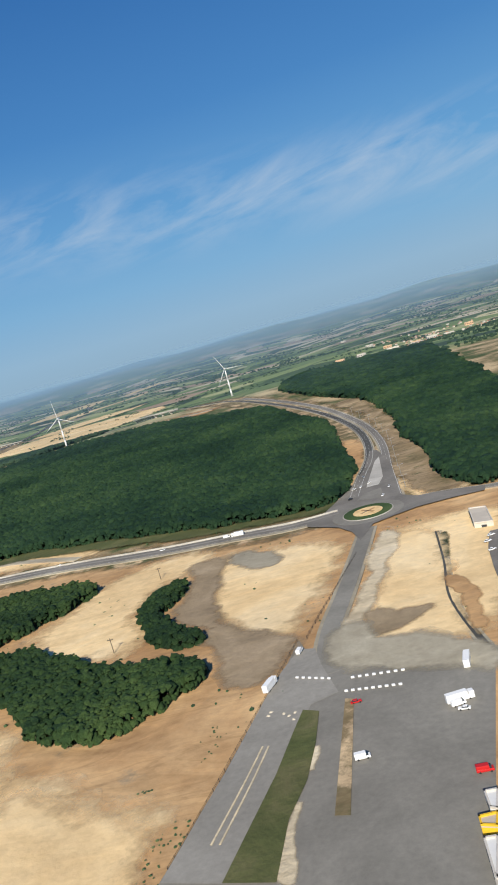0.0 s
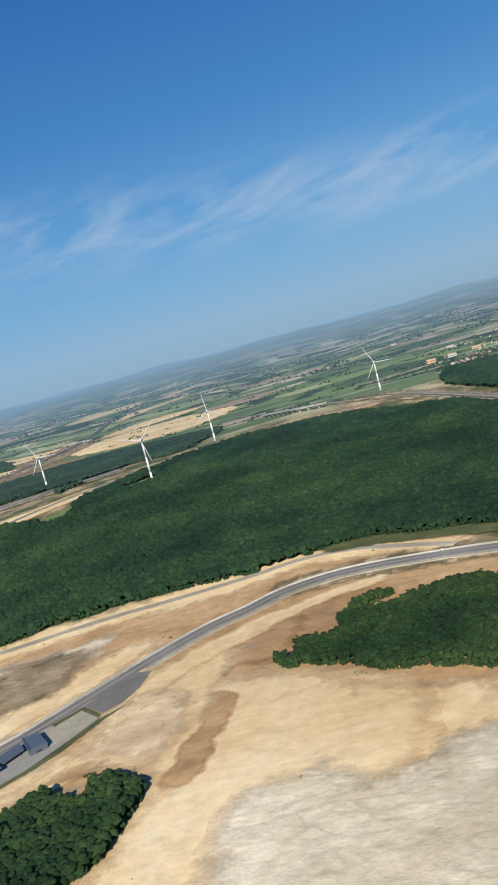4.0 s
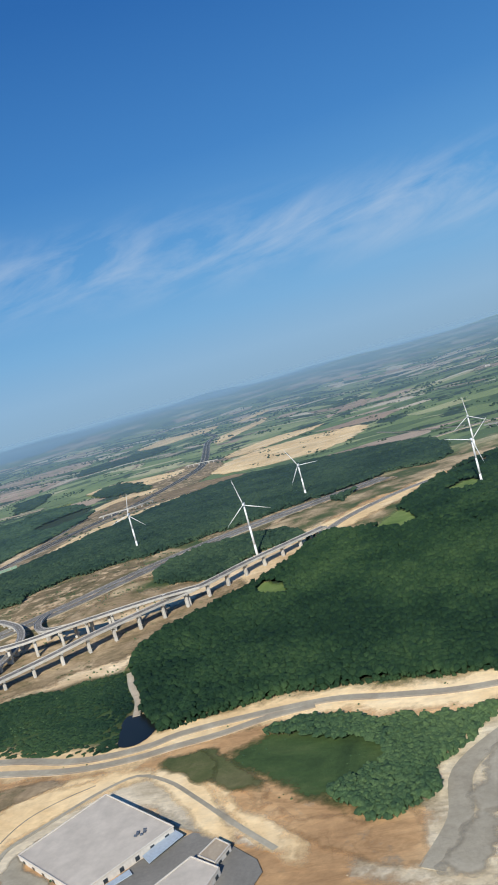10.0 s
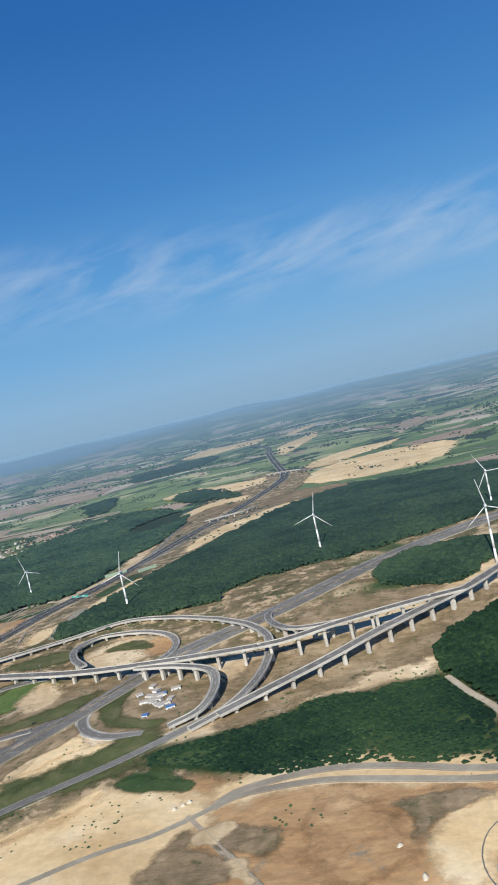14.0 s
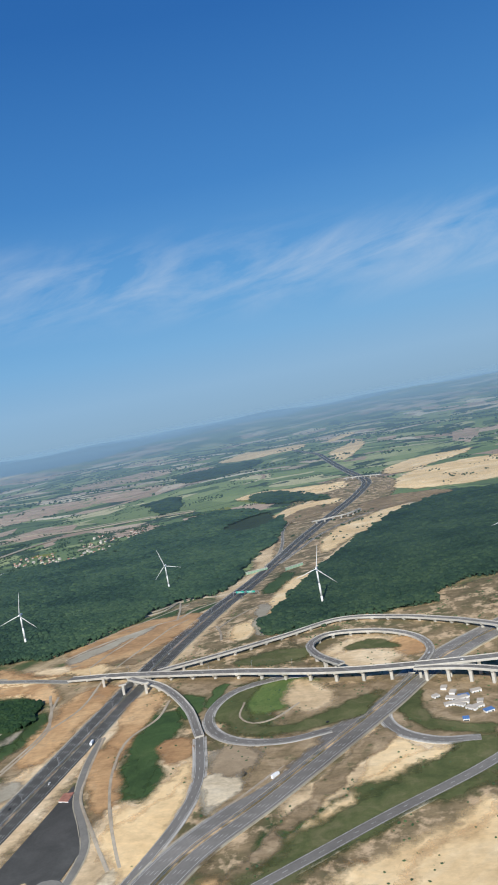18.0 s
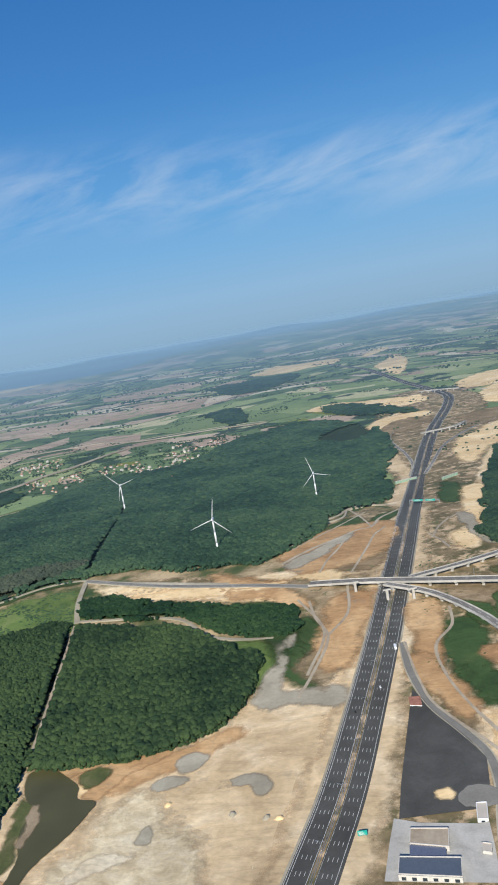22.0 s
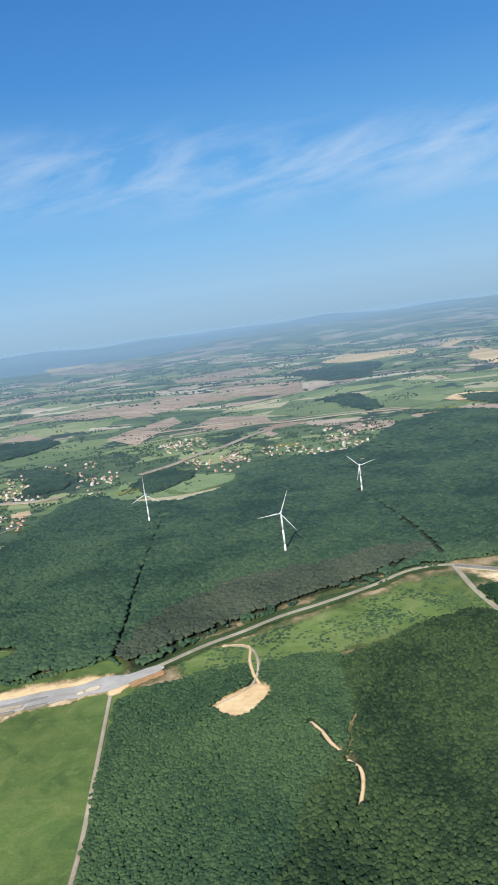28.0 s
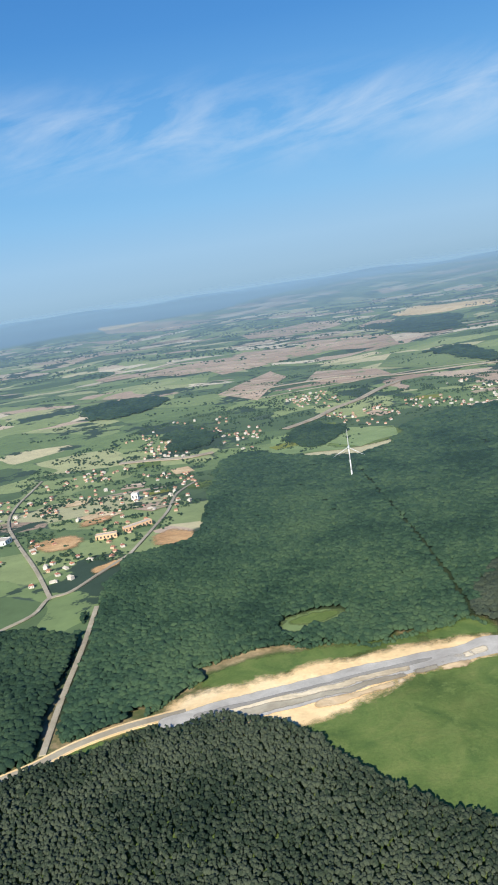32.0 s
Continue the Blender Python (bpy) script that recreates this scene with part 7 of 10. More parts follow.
road("hall_track", [(-397.3, 158.5), (-399.8, 165), (-400.4, 172.6), (-397.4, 182.5), (-390.3, 189.8), (-382.5, 194.7)], 0.35, "dark wet ditch at the foot of the sand bank", TARMAC, 0, 0.68, edge=False)
road("hall_track", [(-396.8, 161.8), (-397.2, 168.6), (-389.3, 179.4), (-378.4, 191.9), (-370.7, 196.4), (-360.8, 191.2), (-349.9, 180), (-337.2, 165.6), (-326.4, 154.1)], 1.3, "pale gravel track round the hall", GRAVEL, 0.3, 0.66, edge=False)
for pts in ([(-1193.9, 431.1), (-1197.2, 477.9), (-1202.8, 531.9), (-1218.4, 606.5), (-1218.1, 656.4)], [(-1216.3, 363.6), (-1250.1, 411.3), (-1302.3, 480.3), (-1347.1, 545.6), (-1376.8, 612), (-1405.8, 716.3)], [(-1193.9, 431.1), (-1201.5, 395.4), (-1208.4, 369.6), (-1216.3, 363.6), (-1215.4, 342.5), (-1224.9, 323.9)]):
    road("village_street", pts, 1.9, "pale village street", GRAVEL, 0.3, 0.8, edge=False)
road("far_road", [(-1251.9, 1075.2), (-1133.5, 1129.1), (-1001.4, 1197.5), (-878.4, 1202.3), (-844.3, 1192.7)], 2.0, "pale country road across the far fields", GRAVEL, 0.4, 0.9, edge=False)
road("far_motorway", [(-296.7, 672.7), (-255.4, 730.6), (-210.5, 755.4), (-176.1, 769), (-146, 744.3)], 5.0, "far grey motorway", WORN, 0.8, 0.9, edge=False, side=DIRT)

# roundabout
RX, RY = -3.7, 194.5


def disc(name, r, mat, up, label="", inner=0.0, thick=0.4, parent=None):
    a = np.linspace(0, 2 * np.pi, 48, endpoint=False)
    z = max(ground(RX, RY), ground(RX, RY - 8), ground(RX, RY + 8)) + up
    rows = [[(RX + r * math.cos(t), RY + r * math.sin(t), z) for t in a], [(RX + r * math.cos(t), RY + r * math.sin(t), z - thick) for t in a]]
    verts, n = rows[0] + rows[1], len(a)
    faces = [(i, n + i, n + (i + 1) % n, (i + 1) % n) for i in range(n)]
    if inner:
        verts += [(RX + inner * math.cos(t), RY + inner * math.sin(t), z) for t in a]
        faces += [(i, (i + 1) % n, 2 * n + (i + 1) % n, 2 * n + i) for i in range(n)]
    else:
        faces.append(tuple(range(n)))
    ob = mesh_object(name, verts, faces, mat)
    if parent is not None:
        ob.parent = parent
    return tagged(ob, label)


rb = disc("roundabout", 9.4, WORN, 0.72, "grey asphalt roundabout with a planted island")
tagged(rb, category="roundabout", kind="structure")
disc("kerb", 6.7, CONCRETE, 0.86, "pale concrete kerb", parent=rb)
disc("island_grass", 6.4, SCRUB, 0.95, "ring of dark green grass", parent=rb)
disc("island_sand", 3.9, SAND, 1.02, "sandy centre of the island", parent=rb)
for turn in (40, 130):
    bm = boxed(-2.3, -0.35, 0.0, 2.3, 0.35, 0.12)
    bmesh.ops.transform(bm, matrix=pose(RX, RY, ground(RX, RY) + 1.1, 0, 0, turn), verts=bm.verts)
    part("flower_bed", bm, EARTH, rb, "brown crossed flower bed")

patch("junction", [(-20.3, 203.1), (-15.5, 204.8), (-11.5, 216.4), (-7, 229.8), (-2.6, 249.8), (0.8, 278.1), (3.4, 276.7), (5.3, 261.8), (6, 239.4), (5.3, 219.9), (6, 204.9), (9.7, 199.6), (18.2, 196.7), (26.3, 193.4), (25.3, 188.6), (17, 189.1), (8.5, 188.5), (2.6, 185.8), (-3, 182.9), (-4.7, 176.8), (-6.5, 171.2), (-8.3, 179.9), (-11.7, 187), (-20, 194.8)], TARMAC, 0.69, 0.3, "grey asphalt of the roundabout junction", "road", step=2)
patch("traffic_island", [(-6.2, 209.7), (-4, 216.3), (1.2, 218.5), (1.3, 206.6)], WORN, 0.76, 0.0, "low kerbed traffic island", "traffic island", step=2)
patch("traffic_island", [(1.4, 257), (3.4, 264.2), (2.7, 232.4), (0.9, 223.4), (-2.9, 223.1), (-1.2, 236.9)], CONCRETE, 0.76, 0.0, "pale paved traffic island between the carriageways", "traffic island", step=2)
patch("car_park", [(19.9, 155.7), (21.7, 155.8), (16.1, 129), (16.5, 134.8), (17.7, 146)], TARMAC, 0.66, 0.0, "small dark asphalt car park beside the shed", "car park", step=3)

# car park
patch("car_park", [(-18.9, 121.5), (-15.8, 111.3), (-13.1, 116.2), (-10.3, 114.4), (-3.4, 111.3), (10.5, 104.2), (5.1, 78), (1.5, 60.7), (-10.4, 63.4), (-30.8, 68.1), (-27.3, 80.7), (-22.8, 98.6)][:7] + [(-2, 42), (-36, 45)] + [(-18.9, 121.5), (-15.8, 111.3), (-13.1, 116.2), (-10.3, 114.4), (-3.4, 111.3), (10.5, 104.2), (5.1, 78), (1.5, 60.7), (-10.4, 63.4), (-30.8, 68.1), (-27.3, 80.7), (-22.8, 98.6)][9:], WORN, 0.6, 0, "wide grey asphalt car park", "car park", cell=6, step=4)
patch("car_park_road", [(-18.6, 117.5), (-15.9, 116.6), (-14.7, 109.9), (-12.1, 100.1), (-16.0, 98.1), (-19.8, 82.1), (-22.2, 72.9), (-24.0, 65.8), (-30.8, 67.4), (-29.0, 75.4), (-26.5, 85.4), (-23.0, 102.6), (-21.0, 110.8)], PAVED, 0.66, 0.0, "pale worn road beside the car park", "road", cell=6, step=4)
patch("car_park_apron", [(-13.0, 121.9), (-11.1, 107.2), (-8.8, 104.8), (-2.3, 103.5), (4.0, 102.4), (8.4, 97.2), (9.7, 103.5), (4.9, 108.4), (0.5, 114.1), (-6.5, 115.7), (-8.1, 124.1)], GRAVEL, 0.67, 1.2, "dusty tan edge of the car park", "apron", cell=6)
patch("kerb_strip", [(-15.9, 86.8), (-15.1, 87.8), (-15.9, 79.8), (-16.8, 74.0), (-17.2, 64.2), (-18.5, 64.5), (-18.0, 74.4), (-16.9, 80.1)], CREAM, 0.69, 0.6, "pale broken kerb beside the grass strip", "kerb")
patch("car_park_verge", [(-17.1, 97.0), (-14.8, 95.8), (-15.1, 87.8), (-15.9, 80.4), (-17.7, 73.8), (-18.4, 64.6), (-24.0, 65.8), (-22.2, 73.1), (-19.8, 82.7), (-18.2, 91.5)], OLIVE, 0.72, 0.0, "green grass strip between road and car park", "verge")
patch("car_park_verge", [(-11.2, 97.7), (-10.0, 97.2), (-11.0, 72.6), (-12.7, 73.0)], DRY, 0.72, 0.0, "dry grass island in the car park", "verge")
for pts in ([(-22.1, 89.6), (-23.4, 83.3), (-26.1, 71.9)], [(-21.3, 89.4), (-22.5, 83.0), (-25.1, 71.7)]):
    road("median_kerb", pts, 0.22, "pale kerb along the middle of the car park road", CREAM, 0, 0.74, edge=False)

# ---------------------------------------------------------------- viaducts


def viaduct(name, pts, width, label, piers=True, every=12.0, lanes=2, start=0.0):
    """A raised road: deck slab with parapets and lane strokes on concrete piers."""
    c = line_of(pts, 3.0)
    WAYS.append((c[:, :2], width / 2 + 0.6))
    root = new(name)
    root.matrix_world = pose(*c[0][:2], ground(*c[0][:2]))
    tagged(root, label, "viaduct")
    inv = root.matrix_world.inverted()
    h = width / 2
    made = [strip("deck", c, -h, h, CONCRETE, 0.0, 0.75), strip("carriageway", c, -h + 0.35, h - 0.35, TARMAC, 0.03)]
    for s in (-1, 1):
        made.append(strip("parapet", c, s * h - 0.09, s * h + 0.09, CONCRETE, 0.28, 0.62))
        made.append(strip("edge_line", c, s * (h - 0.6) - 0.055, s * (h - 0.6) + 0.055, LINE, 0.07))
    run = np.concatenate([[0], np.cumsum(np.linalg.norm(np.diff(c, axis=0), axis=1))])
    side = sideways(c)
    if piers:
        at = every * 0.5 + start
        while at < run[-1]:
            x, y, z = (float(np.interp(at, run, c[:, k])) for k in range(3))
            sx, sy = (float(np.interp(at, run, side[:, k])) for k in range(2))
            g = ground(x, y)
            if z - g > 1.8:
                turn = math.degrees(math.atan2(sy, sx))
                bm = boxed(-0.95, -0.65, 0, 0.95, 0.65, z - g - 1.25, bevel=0.2)
                box(bm, -h * 0.86, -0.7, z - g - 1.5, h * 0.86, 0.7, z - g - 0.7, bevel=0.25)
                bmesh.ops.transform(bm, matrix=pose(x, y, g, 0, 0, turn), verts=bm.verts)
                made.append(part("pier", bm, CONCRETE))
            at += every
    for ob in made:
        ob.parent = root
        ob.matrix_parent_inverse = inv
    for k in range(1, lanes):
        d = dashes("lane_marking", c, -h + 0.7 + (width - 1.4) * k / lanes, LINE, 0.07, 2.0, 4.0, 0.13, root)
        if d:
            d.matrix_parent_inverse = inv
    return root


viaduct("viaduct", [(-324.8, 410.7, 8.5), (-341.6, 393.3, 8.5), (-363.2, 371.6, 8.3), (-380.3, 350.6, 8), (-405.8, 327.9, 7.5), (-424.4, 311.3, 7), (-441.8, 296.4, 5.5), (-462.3, 280.7, 4), (-481.6, 267.3, 2.2)], 5.0, "long pale concrete viaduct on tall piers above the slope", every=12.5, lanes=3)
viaduct("viaduct", [(-382.9, 346.9, 8.3), (-400.6, 338.6, 9.5), (-415.7, 333.8, 9.5), (-440.5, 326.2, 9), (-462.1, 317.4, 8.5), (-480.2, 317.3, 8), (-506.7, 317.6, 7.5), (-535.7, 321.9, 7), (-568.4, 330.5, 6.5)][:6] + [(-554, 325.2, 6.8), (-609.6, 341.2, 6.6), (-640.2, 348.9, 6.5), (-673.3, 357.5, 6.3), (-701.1, 363.4, 5.5), (-728.3, 372.6, 5), (-779.2, 384.7, 5.5), (-833.5, 401.8, 7.5)][:5], 5.2, "pale concrete flyover crossing both motorways on piers", every=12.0, lanes=3)
viaduct("viaduct", [(px, py, ground(px, py) + 3.2) for px, py in [(-195.3, 678.8), (-173.2, 635.7), (-155.6, 604.5), (-135.8, 587.8)]], 4.6, "far low concrete viaduct beyond the wood", every=11.0, lanes=3)
road("flyover_road", [p[:2] for p in [(-554, 325.2, 6.8), (-609.6, 341.2, 6.6), (-640.2, 348.9, 6.5), (-673.3, 357.5, 6.3), (-701.1, 363.4, 5.5), (-728.3, 372.6, 5), (-779.2, 384.7, 5.5), (-833.5, 401.8, 7.5)][4:]], 3.4, "grey road leading from the flyover into the woods", WORN, 0.8, 0.7, lanes=2)
for pts in ([(-664, 350.1, 6.6), (-643.9, 335.6, 6), (-625.5, 310.5, 4.5), (-614.3, 284.8, 3), (-607.2, 251.6, 1.8), (-608.2, 229.9, 0.5), (-612.5, 209.2, 0)][:4], [(-504.6, 381.9, 4.2), (-533.6, 399.7, 4.2), (-565, 409.7, 4), (-593, 392, 4.5), (-623.7, 370.1, 6), (-651.5, 355.6, 6.5)], [(-504.6, 381.9, 4.2), (-484.3, 360.1, 5), (-471.8, 337.3, 5), (-468.6, 312.3, 4), (-471.5, 290.3, 3), (-480.5, 271.5, 1.8), (-491.2, 261, 1)], [(-529.1, 318.7, 7), (-505.8, 311.6, 6.9), (-490.9, 302.9, 6), (-486.4, 285.1, 4.5), (-490, 271.4, 3), (-500.3, 264.9, 1.6)], [(-419.6, 333.6, 9), (-439.3, 333.6, 7.5), (-459.2, 339.4, 6), (-471.1, 355.6, 4.5), (-477.4, 376.2, 3), (-473.5, 393.8, 2), (-459.6, 403.9, 1.5)], [(-560.3, 334.6, 6.6), (-572.2, 351.2, 6), (-577.5, 368.5, 5.5), (-570.3, 383, 5), (-544.2, 382, 4), (-526.8, 369.3, 3), (-521.2, 352.8, 2), (-530.4, 326.4, 2)]):
    viaduct("ramp", pts, 3.7, "curved concrete ramp of the motorway junction", every=9.0)

# ---------------------------------------------------------------- woods
CUT_A, CUT_B, CUT_C = lane([(-1068.3, 648.1), (-1017.2, 426.3), (-992.4, 320.5)], 3.4), lane([(-894.2, 645.4), (-855.1, 489.3), (-838.1, 415.6)], 5.0), lane([(-817.8, 343.2), (-803.2, 281.3), (-792.9, 239)], 4.6)
PATHS = [lane([(-896.1, 254.2), (-891.5, 248.5), (-888.1, 242.1), (-884.8, 237.6)], 2.8), lane([(-881.7, 232.3), (-877.7, 228.4), (-876.3, 222.1), (-876.7, 210.3)], 2.8), lane([(-941.7, 314), (-935.5, 315.1), (-929.2, 313.1), (-926.6, 300.5), (-922.9, 288.7), (-919.1, 280.8)], 3.6), outline([(-934.1, 264), (-925.4, 275.9), (-918.7, 282.1), (-914.6, 277.9), (-915.4, 267.8), (-922.2, 258.2), (-928.4, 258.2)], 0.8)]
CLEAR = outline([(-934.3, 265.1), (-917.7, 281.6), (-914.9, 276.1), (-921, 256.4), (-929.2, 257.5)], 1.0)
TRACK = lane([(-934.8, 263.3), (-921.9, 280.8), (-927.5, 310.6), (-941.2, 315.6)], 2.4)
GLADES = [outline(g, 1.0) for g in ([(-356, 336.7), (-353.2, 351.7), (-343, 343.6), (-339.6, 325)], [(-298.7, 388.9), (-283.7, 419.8), (-278.4, 406.7), (-277, 387.4), (-285.8, 384.6)], [(-258.6, 436.2), (-240.6, 450.3), (-234.8, 432.5), (-251.5, 424.5)])]
VILLAGE_GAP = lane([(-1149.3, 222.3), (-1159.1, 259.4), (-1170.4, 307.9), (-1181.6, 349.1)], 8.0)
QUARRY_GLADE = outline([(-349.8, 202.5), (-341.2, 210.2), (-332.2, 207.4), (-318.0, 199.7), (-306.1, 194.4), (-300.6, 182.5), (-307.1, 178.0), (-313.6, 174.8), (-318.0, 167.9), (-330.6, 178.7)], 1.0)
GLADES_W = [outline(g, 1.0) for g in ([(-803.8, 731.1), (-780.5, 816.6), (-741.7, 787.1), (-749.5, 752.5), (-771.5, 741.9)], [(-1102.7, 762.1), (-1079.2, 797.7), (-1045.3, 818), (-1028.5, 771.3), (-1070.5, 735.8)], [(-1075.8, 315.7), (-1067.8, 324.6), (-1049.2, 328.5), (-1045.1, 318.3), (-1057.4, 309.5), (-1070.6, 302.0)], [(-741.2, 924.5), (-720.2, 991.8), (-686.8, 1016.6), (-675.3, 952.1), (-701.2, 881.5)])]
for g in ([(-356, 336.7), (-353.2, 351.7), (-343, 343.6), (-339.6, 325)], [(-298.7, 388.9), (-283.7, 419.8), (-278.4, 406.7), (-277, 387.4), (-285.8, 384.6)], [(-258.6, 436.2), (-240.6, 450.3), (-234.8, 432.5), (-251.5, 424.5)], [(-1102.7, 762.1), (-1079.2, 797.7), (-1045.3, 818), (-1028.5, 771.3), (-1070.5, 735.8)], [(-1071.6, 316.6), (-1061.2, 323.7), (-1048.3, 325.7), (-1051.6, 319.3), (-1066.7, 314.2)]):
    patch("glade", g, GLADE, 0.6, 1.0, "bright grassy glade in the wood", "meadow")
BURN = outline([(-252.1, 222.7), (-250.2, 241.5), (-244.8, 236.9), (-245.4, 223.8), (-248.3, 219.3)], 1.5)
GREY_PART = outline([(-984.4, 295.6), (-969.3, 305.3), (-951.6, 322.6), (-922.2, 347.9), (-895.3, 368.8), (-865.6, 396.5), (-846.8, 414.8), (-844.3, 434.2), (-868.7, 431.7), (-900.4, 411.2), (-942.5, 392.5), (-976.7, 358.2), (-988.2, 331.4)], 8)
wood("wood", [(-121.3, 509.3), (-83.6, 481.2), (-54, 463.5), (-34.5, 410.5), (-16.8, 361.1), (-10.3, 308.8), (-7.6, 267.3), (-10.5, 223.7), (-19.1, 213.1), (-41.6, 217.5), (-70.2, 230), (-98.5, 240.8), (-126.6, 247.4), (-148.3, 237.1), (-169.3, 236.6), (-190.6, 237.2), (-212.5, 235.6), (-233.8, 229), (-253.3, 217.8), (-282.7, 226.2), (-326.7, 234), (-351.5, 229.4), (-368.7, 223.3), (-374.8, 227.8), (-383.3, 244.6), (-394.7, 271.6), (-400.6, 295.1), (-391, 317.3), (-357.6, 350.4), (-335.7, 385.8), (-332.3, 410.3), (-296.9, 399.2), (-275.8, 441.6), (-250.2, 486.1), (-222.1, 513.7), (-191.1, 525), (-145.5, 516.6)], 1.75, 4.2, BROAD, 1, "dense dark green broadleaf wood", 1, near=330.0, spread=0.86, holes=GLADES + [BURN])
wood("dead_trees", [(-252.1, 222.7), (-250.2, 241.5), (-244.8, 236.9), (-245.4, 223.8), (-248.3, 219.3)], 1.3, 1.9, DEAD, 2, "small stand of bare brown dead trees at the edge of the wood", 18)
wood("wood", [(-607, 408), (-600.9, 479.8), (-585.5, 590.4), (-553.9, 726), (-517, 855.2), (-461.3, 926.4), (-352.9, 881.2), (-265.5, 792), (-237.2, 652), (-250.6, 548.4), (-283.6, 557.6), (-306.4, 516.8), (-319.4, 483.6), (-337.4, 515.5), (-382.9, 487.2), (-425.2, 463.8), (-474.6, 457.4), (-514.2, 439.8), (-512, 421.4), (-554.3, 416.5), (-584.6, 404.2)], 2.3, 3.8, FARWOOD, 1, "dense dark green wood on the ridge", 2, near=500.0, spread=0.9, rough=6)
wood("wood", [(-421.6, 401), (-383.4, 378.2), (-361.5, 405.8), (-337.2, 412.2), (-346.4, 433.8), (-380.8, 442.5), (-410.3, 434.4)], 2.0, 4.0, FARWOOD, 1, "dark green wood beside the viaduct", 3)
wood("wood", [(-1182.5, 351.4), (-1184.8, 426.2), (-1157.5, 447.7), (-1175.7, 554.9), (-1207.3, 757.6), (-1172.4, 767), (-1164.9, 753.6), (-1070.1, 688.7), (-1033.5, 751.6), (-1042.8, 766), (-988.6, 863), (-910.6, 886.9), (-857.3, 1024.3), (-788.8, 1110.8), (-841.2, 1112.2), (-771, 1099.4), (-683.6, 986.2), (-651.7, 806.7), (-663.2, 662.9), (-663.2, 543.6), (-694.2, 523.9), (-716.7, 425.6), (-743, 407), (-807.3, 414.5), (-838.3, 409), (-875.6, 384.2), (-909.6, 359), (-952.4, 320.9), (-950.9, 312.3), (-978.8, 291.7), (-991, 309.5), (-1004, 303.7), (-1052.6, 294), (-1078, 292.1), (-1108.6, 277.4), (-1101, 262.5), (-1111.2, 257.1), (-1136.8, 232.2), (-1148.4, 227.3)], 2.1, 4.0, WESTWOOD_PALED, 1, "broad dark green forest beyond the country road", 4, rough=7, near=400.0, spread=0.9, holes=[CUT_A, CUT_B, VILLAGE_GAP] + GLADES_W[1:] + [GREY_PART])
wood("wood", [(-985, 303), (-970, 312), (-953, 328), (-923, 353), (-896, 374), (-866, 401), (-848, 418), (-844.3, 434.2), (-868.7, 431.7), (-900.4, 411.2), (-942.5, 392.5), (-976.7, 358.2), (-988.2, 331.4)], 2.0, 4.4, GREYWOOD, 2, "thin grey-brown trees along the forest road", 20, rough=3.5, trunk=True, sparse=-0.75)
wood("wood", [(-1160.4, 211.3), (-1153.1, 223), (-1163, 259.6), (-1173.5, 307), (-1202.1, 317.2), (-1221.2, 317.6)] + [(-1290, 310), (-1290, 200)], 2.2, 4.6, FARWOOD, 1, "dark green wood beside the village road", 5, holes=[VILLAGE_GAP])
wood("plantation", [(-820, 343), (-806, 295), (-793, 235), (-787, 212), (-781, 174), (-770, 120), (-888, 120), (-894, 200), (-880, 250), (-886, 303), (-877, 308), (-853, 331), (-832, 345)], 1.4, 2.9, MATURE_DARK, 1,
     "dense broadleaf plantation with uneven crowns, its greens darkened as if dim", 6, trunk=True, holes=[CUT_C] + PATHS, spread=0.72)
wood("plantation", [(-886, 303), (-883, 250), (-891, 200), (-885, 120), (-940, 120), (-955, 180), (-971, 250), (-974, 270), (-951, 286), (-924, 297)], 1.1, 2.0, YOUNG_LIT, 1,
     "dense young broadleaf plantation in mixed greens, lightened as if in sun glare", 24, holes=[CLEAR, TRACK] + PATHS, spread=0.78)
wood("scrub", [(-502.5, 242.8), (-492.3, 251.9), (-470.8, 258.2), (-444, 272.3), (-418.6, 275.5), (-401.9, 279.3), (-388.2, 249.1), (-387.5, 233), (-382, 216.3), (-403.9, 216.4), (-438.5, 220.4), (-472.2, 229.2)], 1.15, 0.7, BROAD, 1, "low dense dark green scrub below the viaduct", 19, sparse=-0.3, floor=False, holes=[outline([(-386.8, 237.3), (-379.8, 237.5), (-373.3, 228.8), (-376.4, 215.9), (-382.8, 215.9), (-386.3, 228.9)], 0)])
wood("plantation", [(-815.2, 335.9), (-780.4, 332.4), (-759.7, 328.8), (-729.3, 303.4), (-717, 294.4), (-719.1, 256.2), (-732.4, 238.4), (-750.9, 230.1), (-776.5, 227.1), (-786.8, 227.5), (-793.5, 242.4)], 1.6, 4.4, MATURE_DARK, 1, "dense dark plantation beside the earthworks", 7, trunk=True, holes=[CUT_C])
wood("scrub", [(-957.7, 301.5), (-943.3, 313.1), (-927.6, 323.8), (-897.5, 347.0), (-867.4, 371.4), (-836.6, 388.6), (-821.2, 367.6), (-818.6, 333.4), (-832.0, 331.5), (-854.9, 326.7), (-876.1, 314.0), (-896.3, 301.6), (-912.3, 287.7), (-932.8, 281.7), (-951.3, 288.1)], 1.5, 0.7, BROAD2, 1, "bright green low scrub along the forest road", 23, floor=False, sparse=0.22, spread=0.6)
wood("thicket", [(-823.5, 368.8), (-812.1, 374.6), (-785.1, 363.6), (-763.3, 356.3), (-731.5, 346.2), (-708.7, 340.7), (-703.4, 320.4), (-705.8, 313), (-716.7, 313.3), (-729.3, 318.1), (-752, 335.5), (-764.5, 345.7), (-780.9, 343.6), (-796.3, 348.3), (-815.9, 350.7)], 2.3, 3.4, BROAD, 3, "green thicket beside the country road", 15)
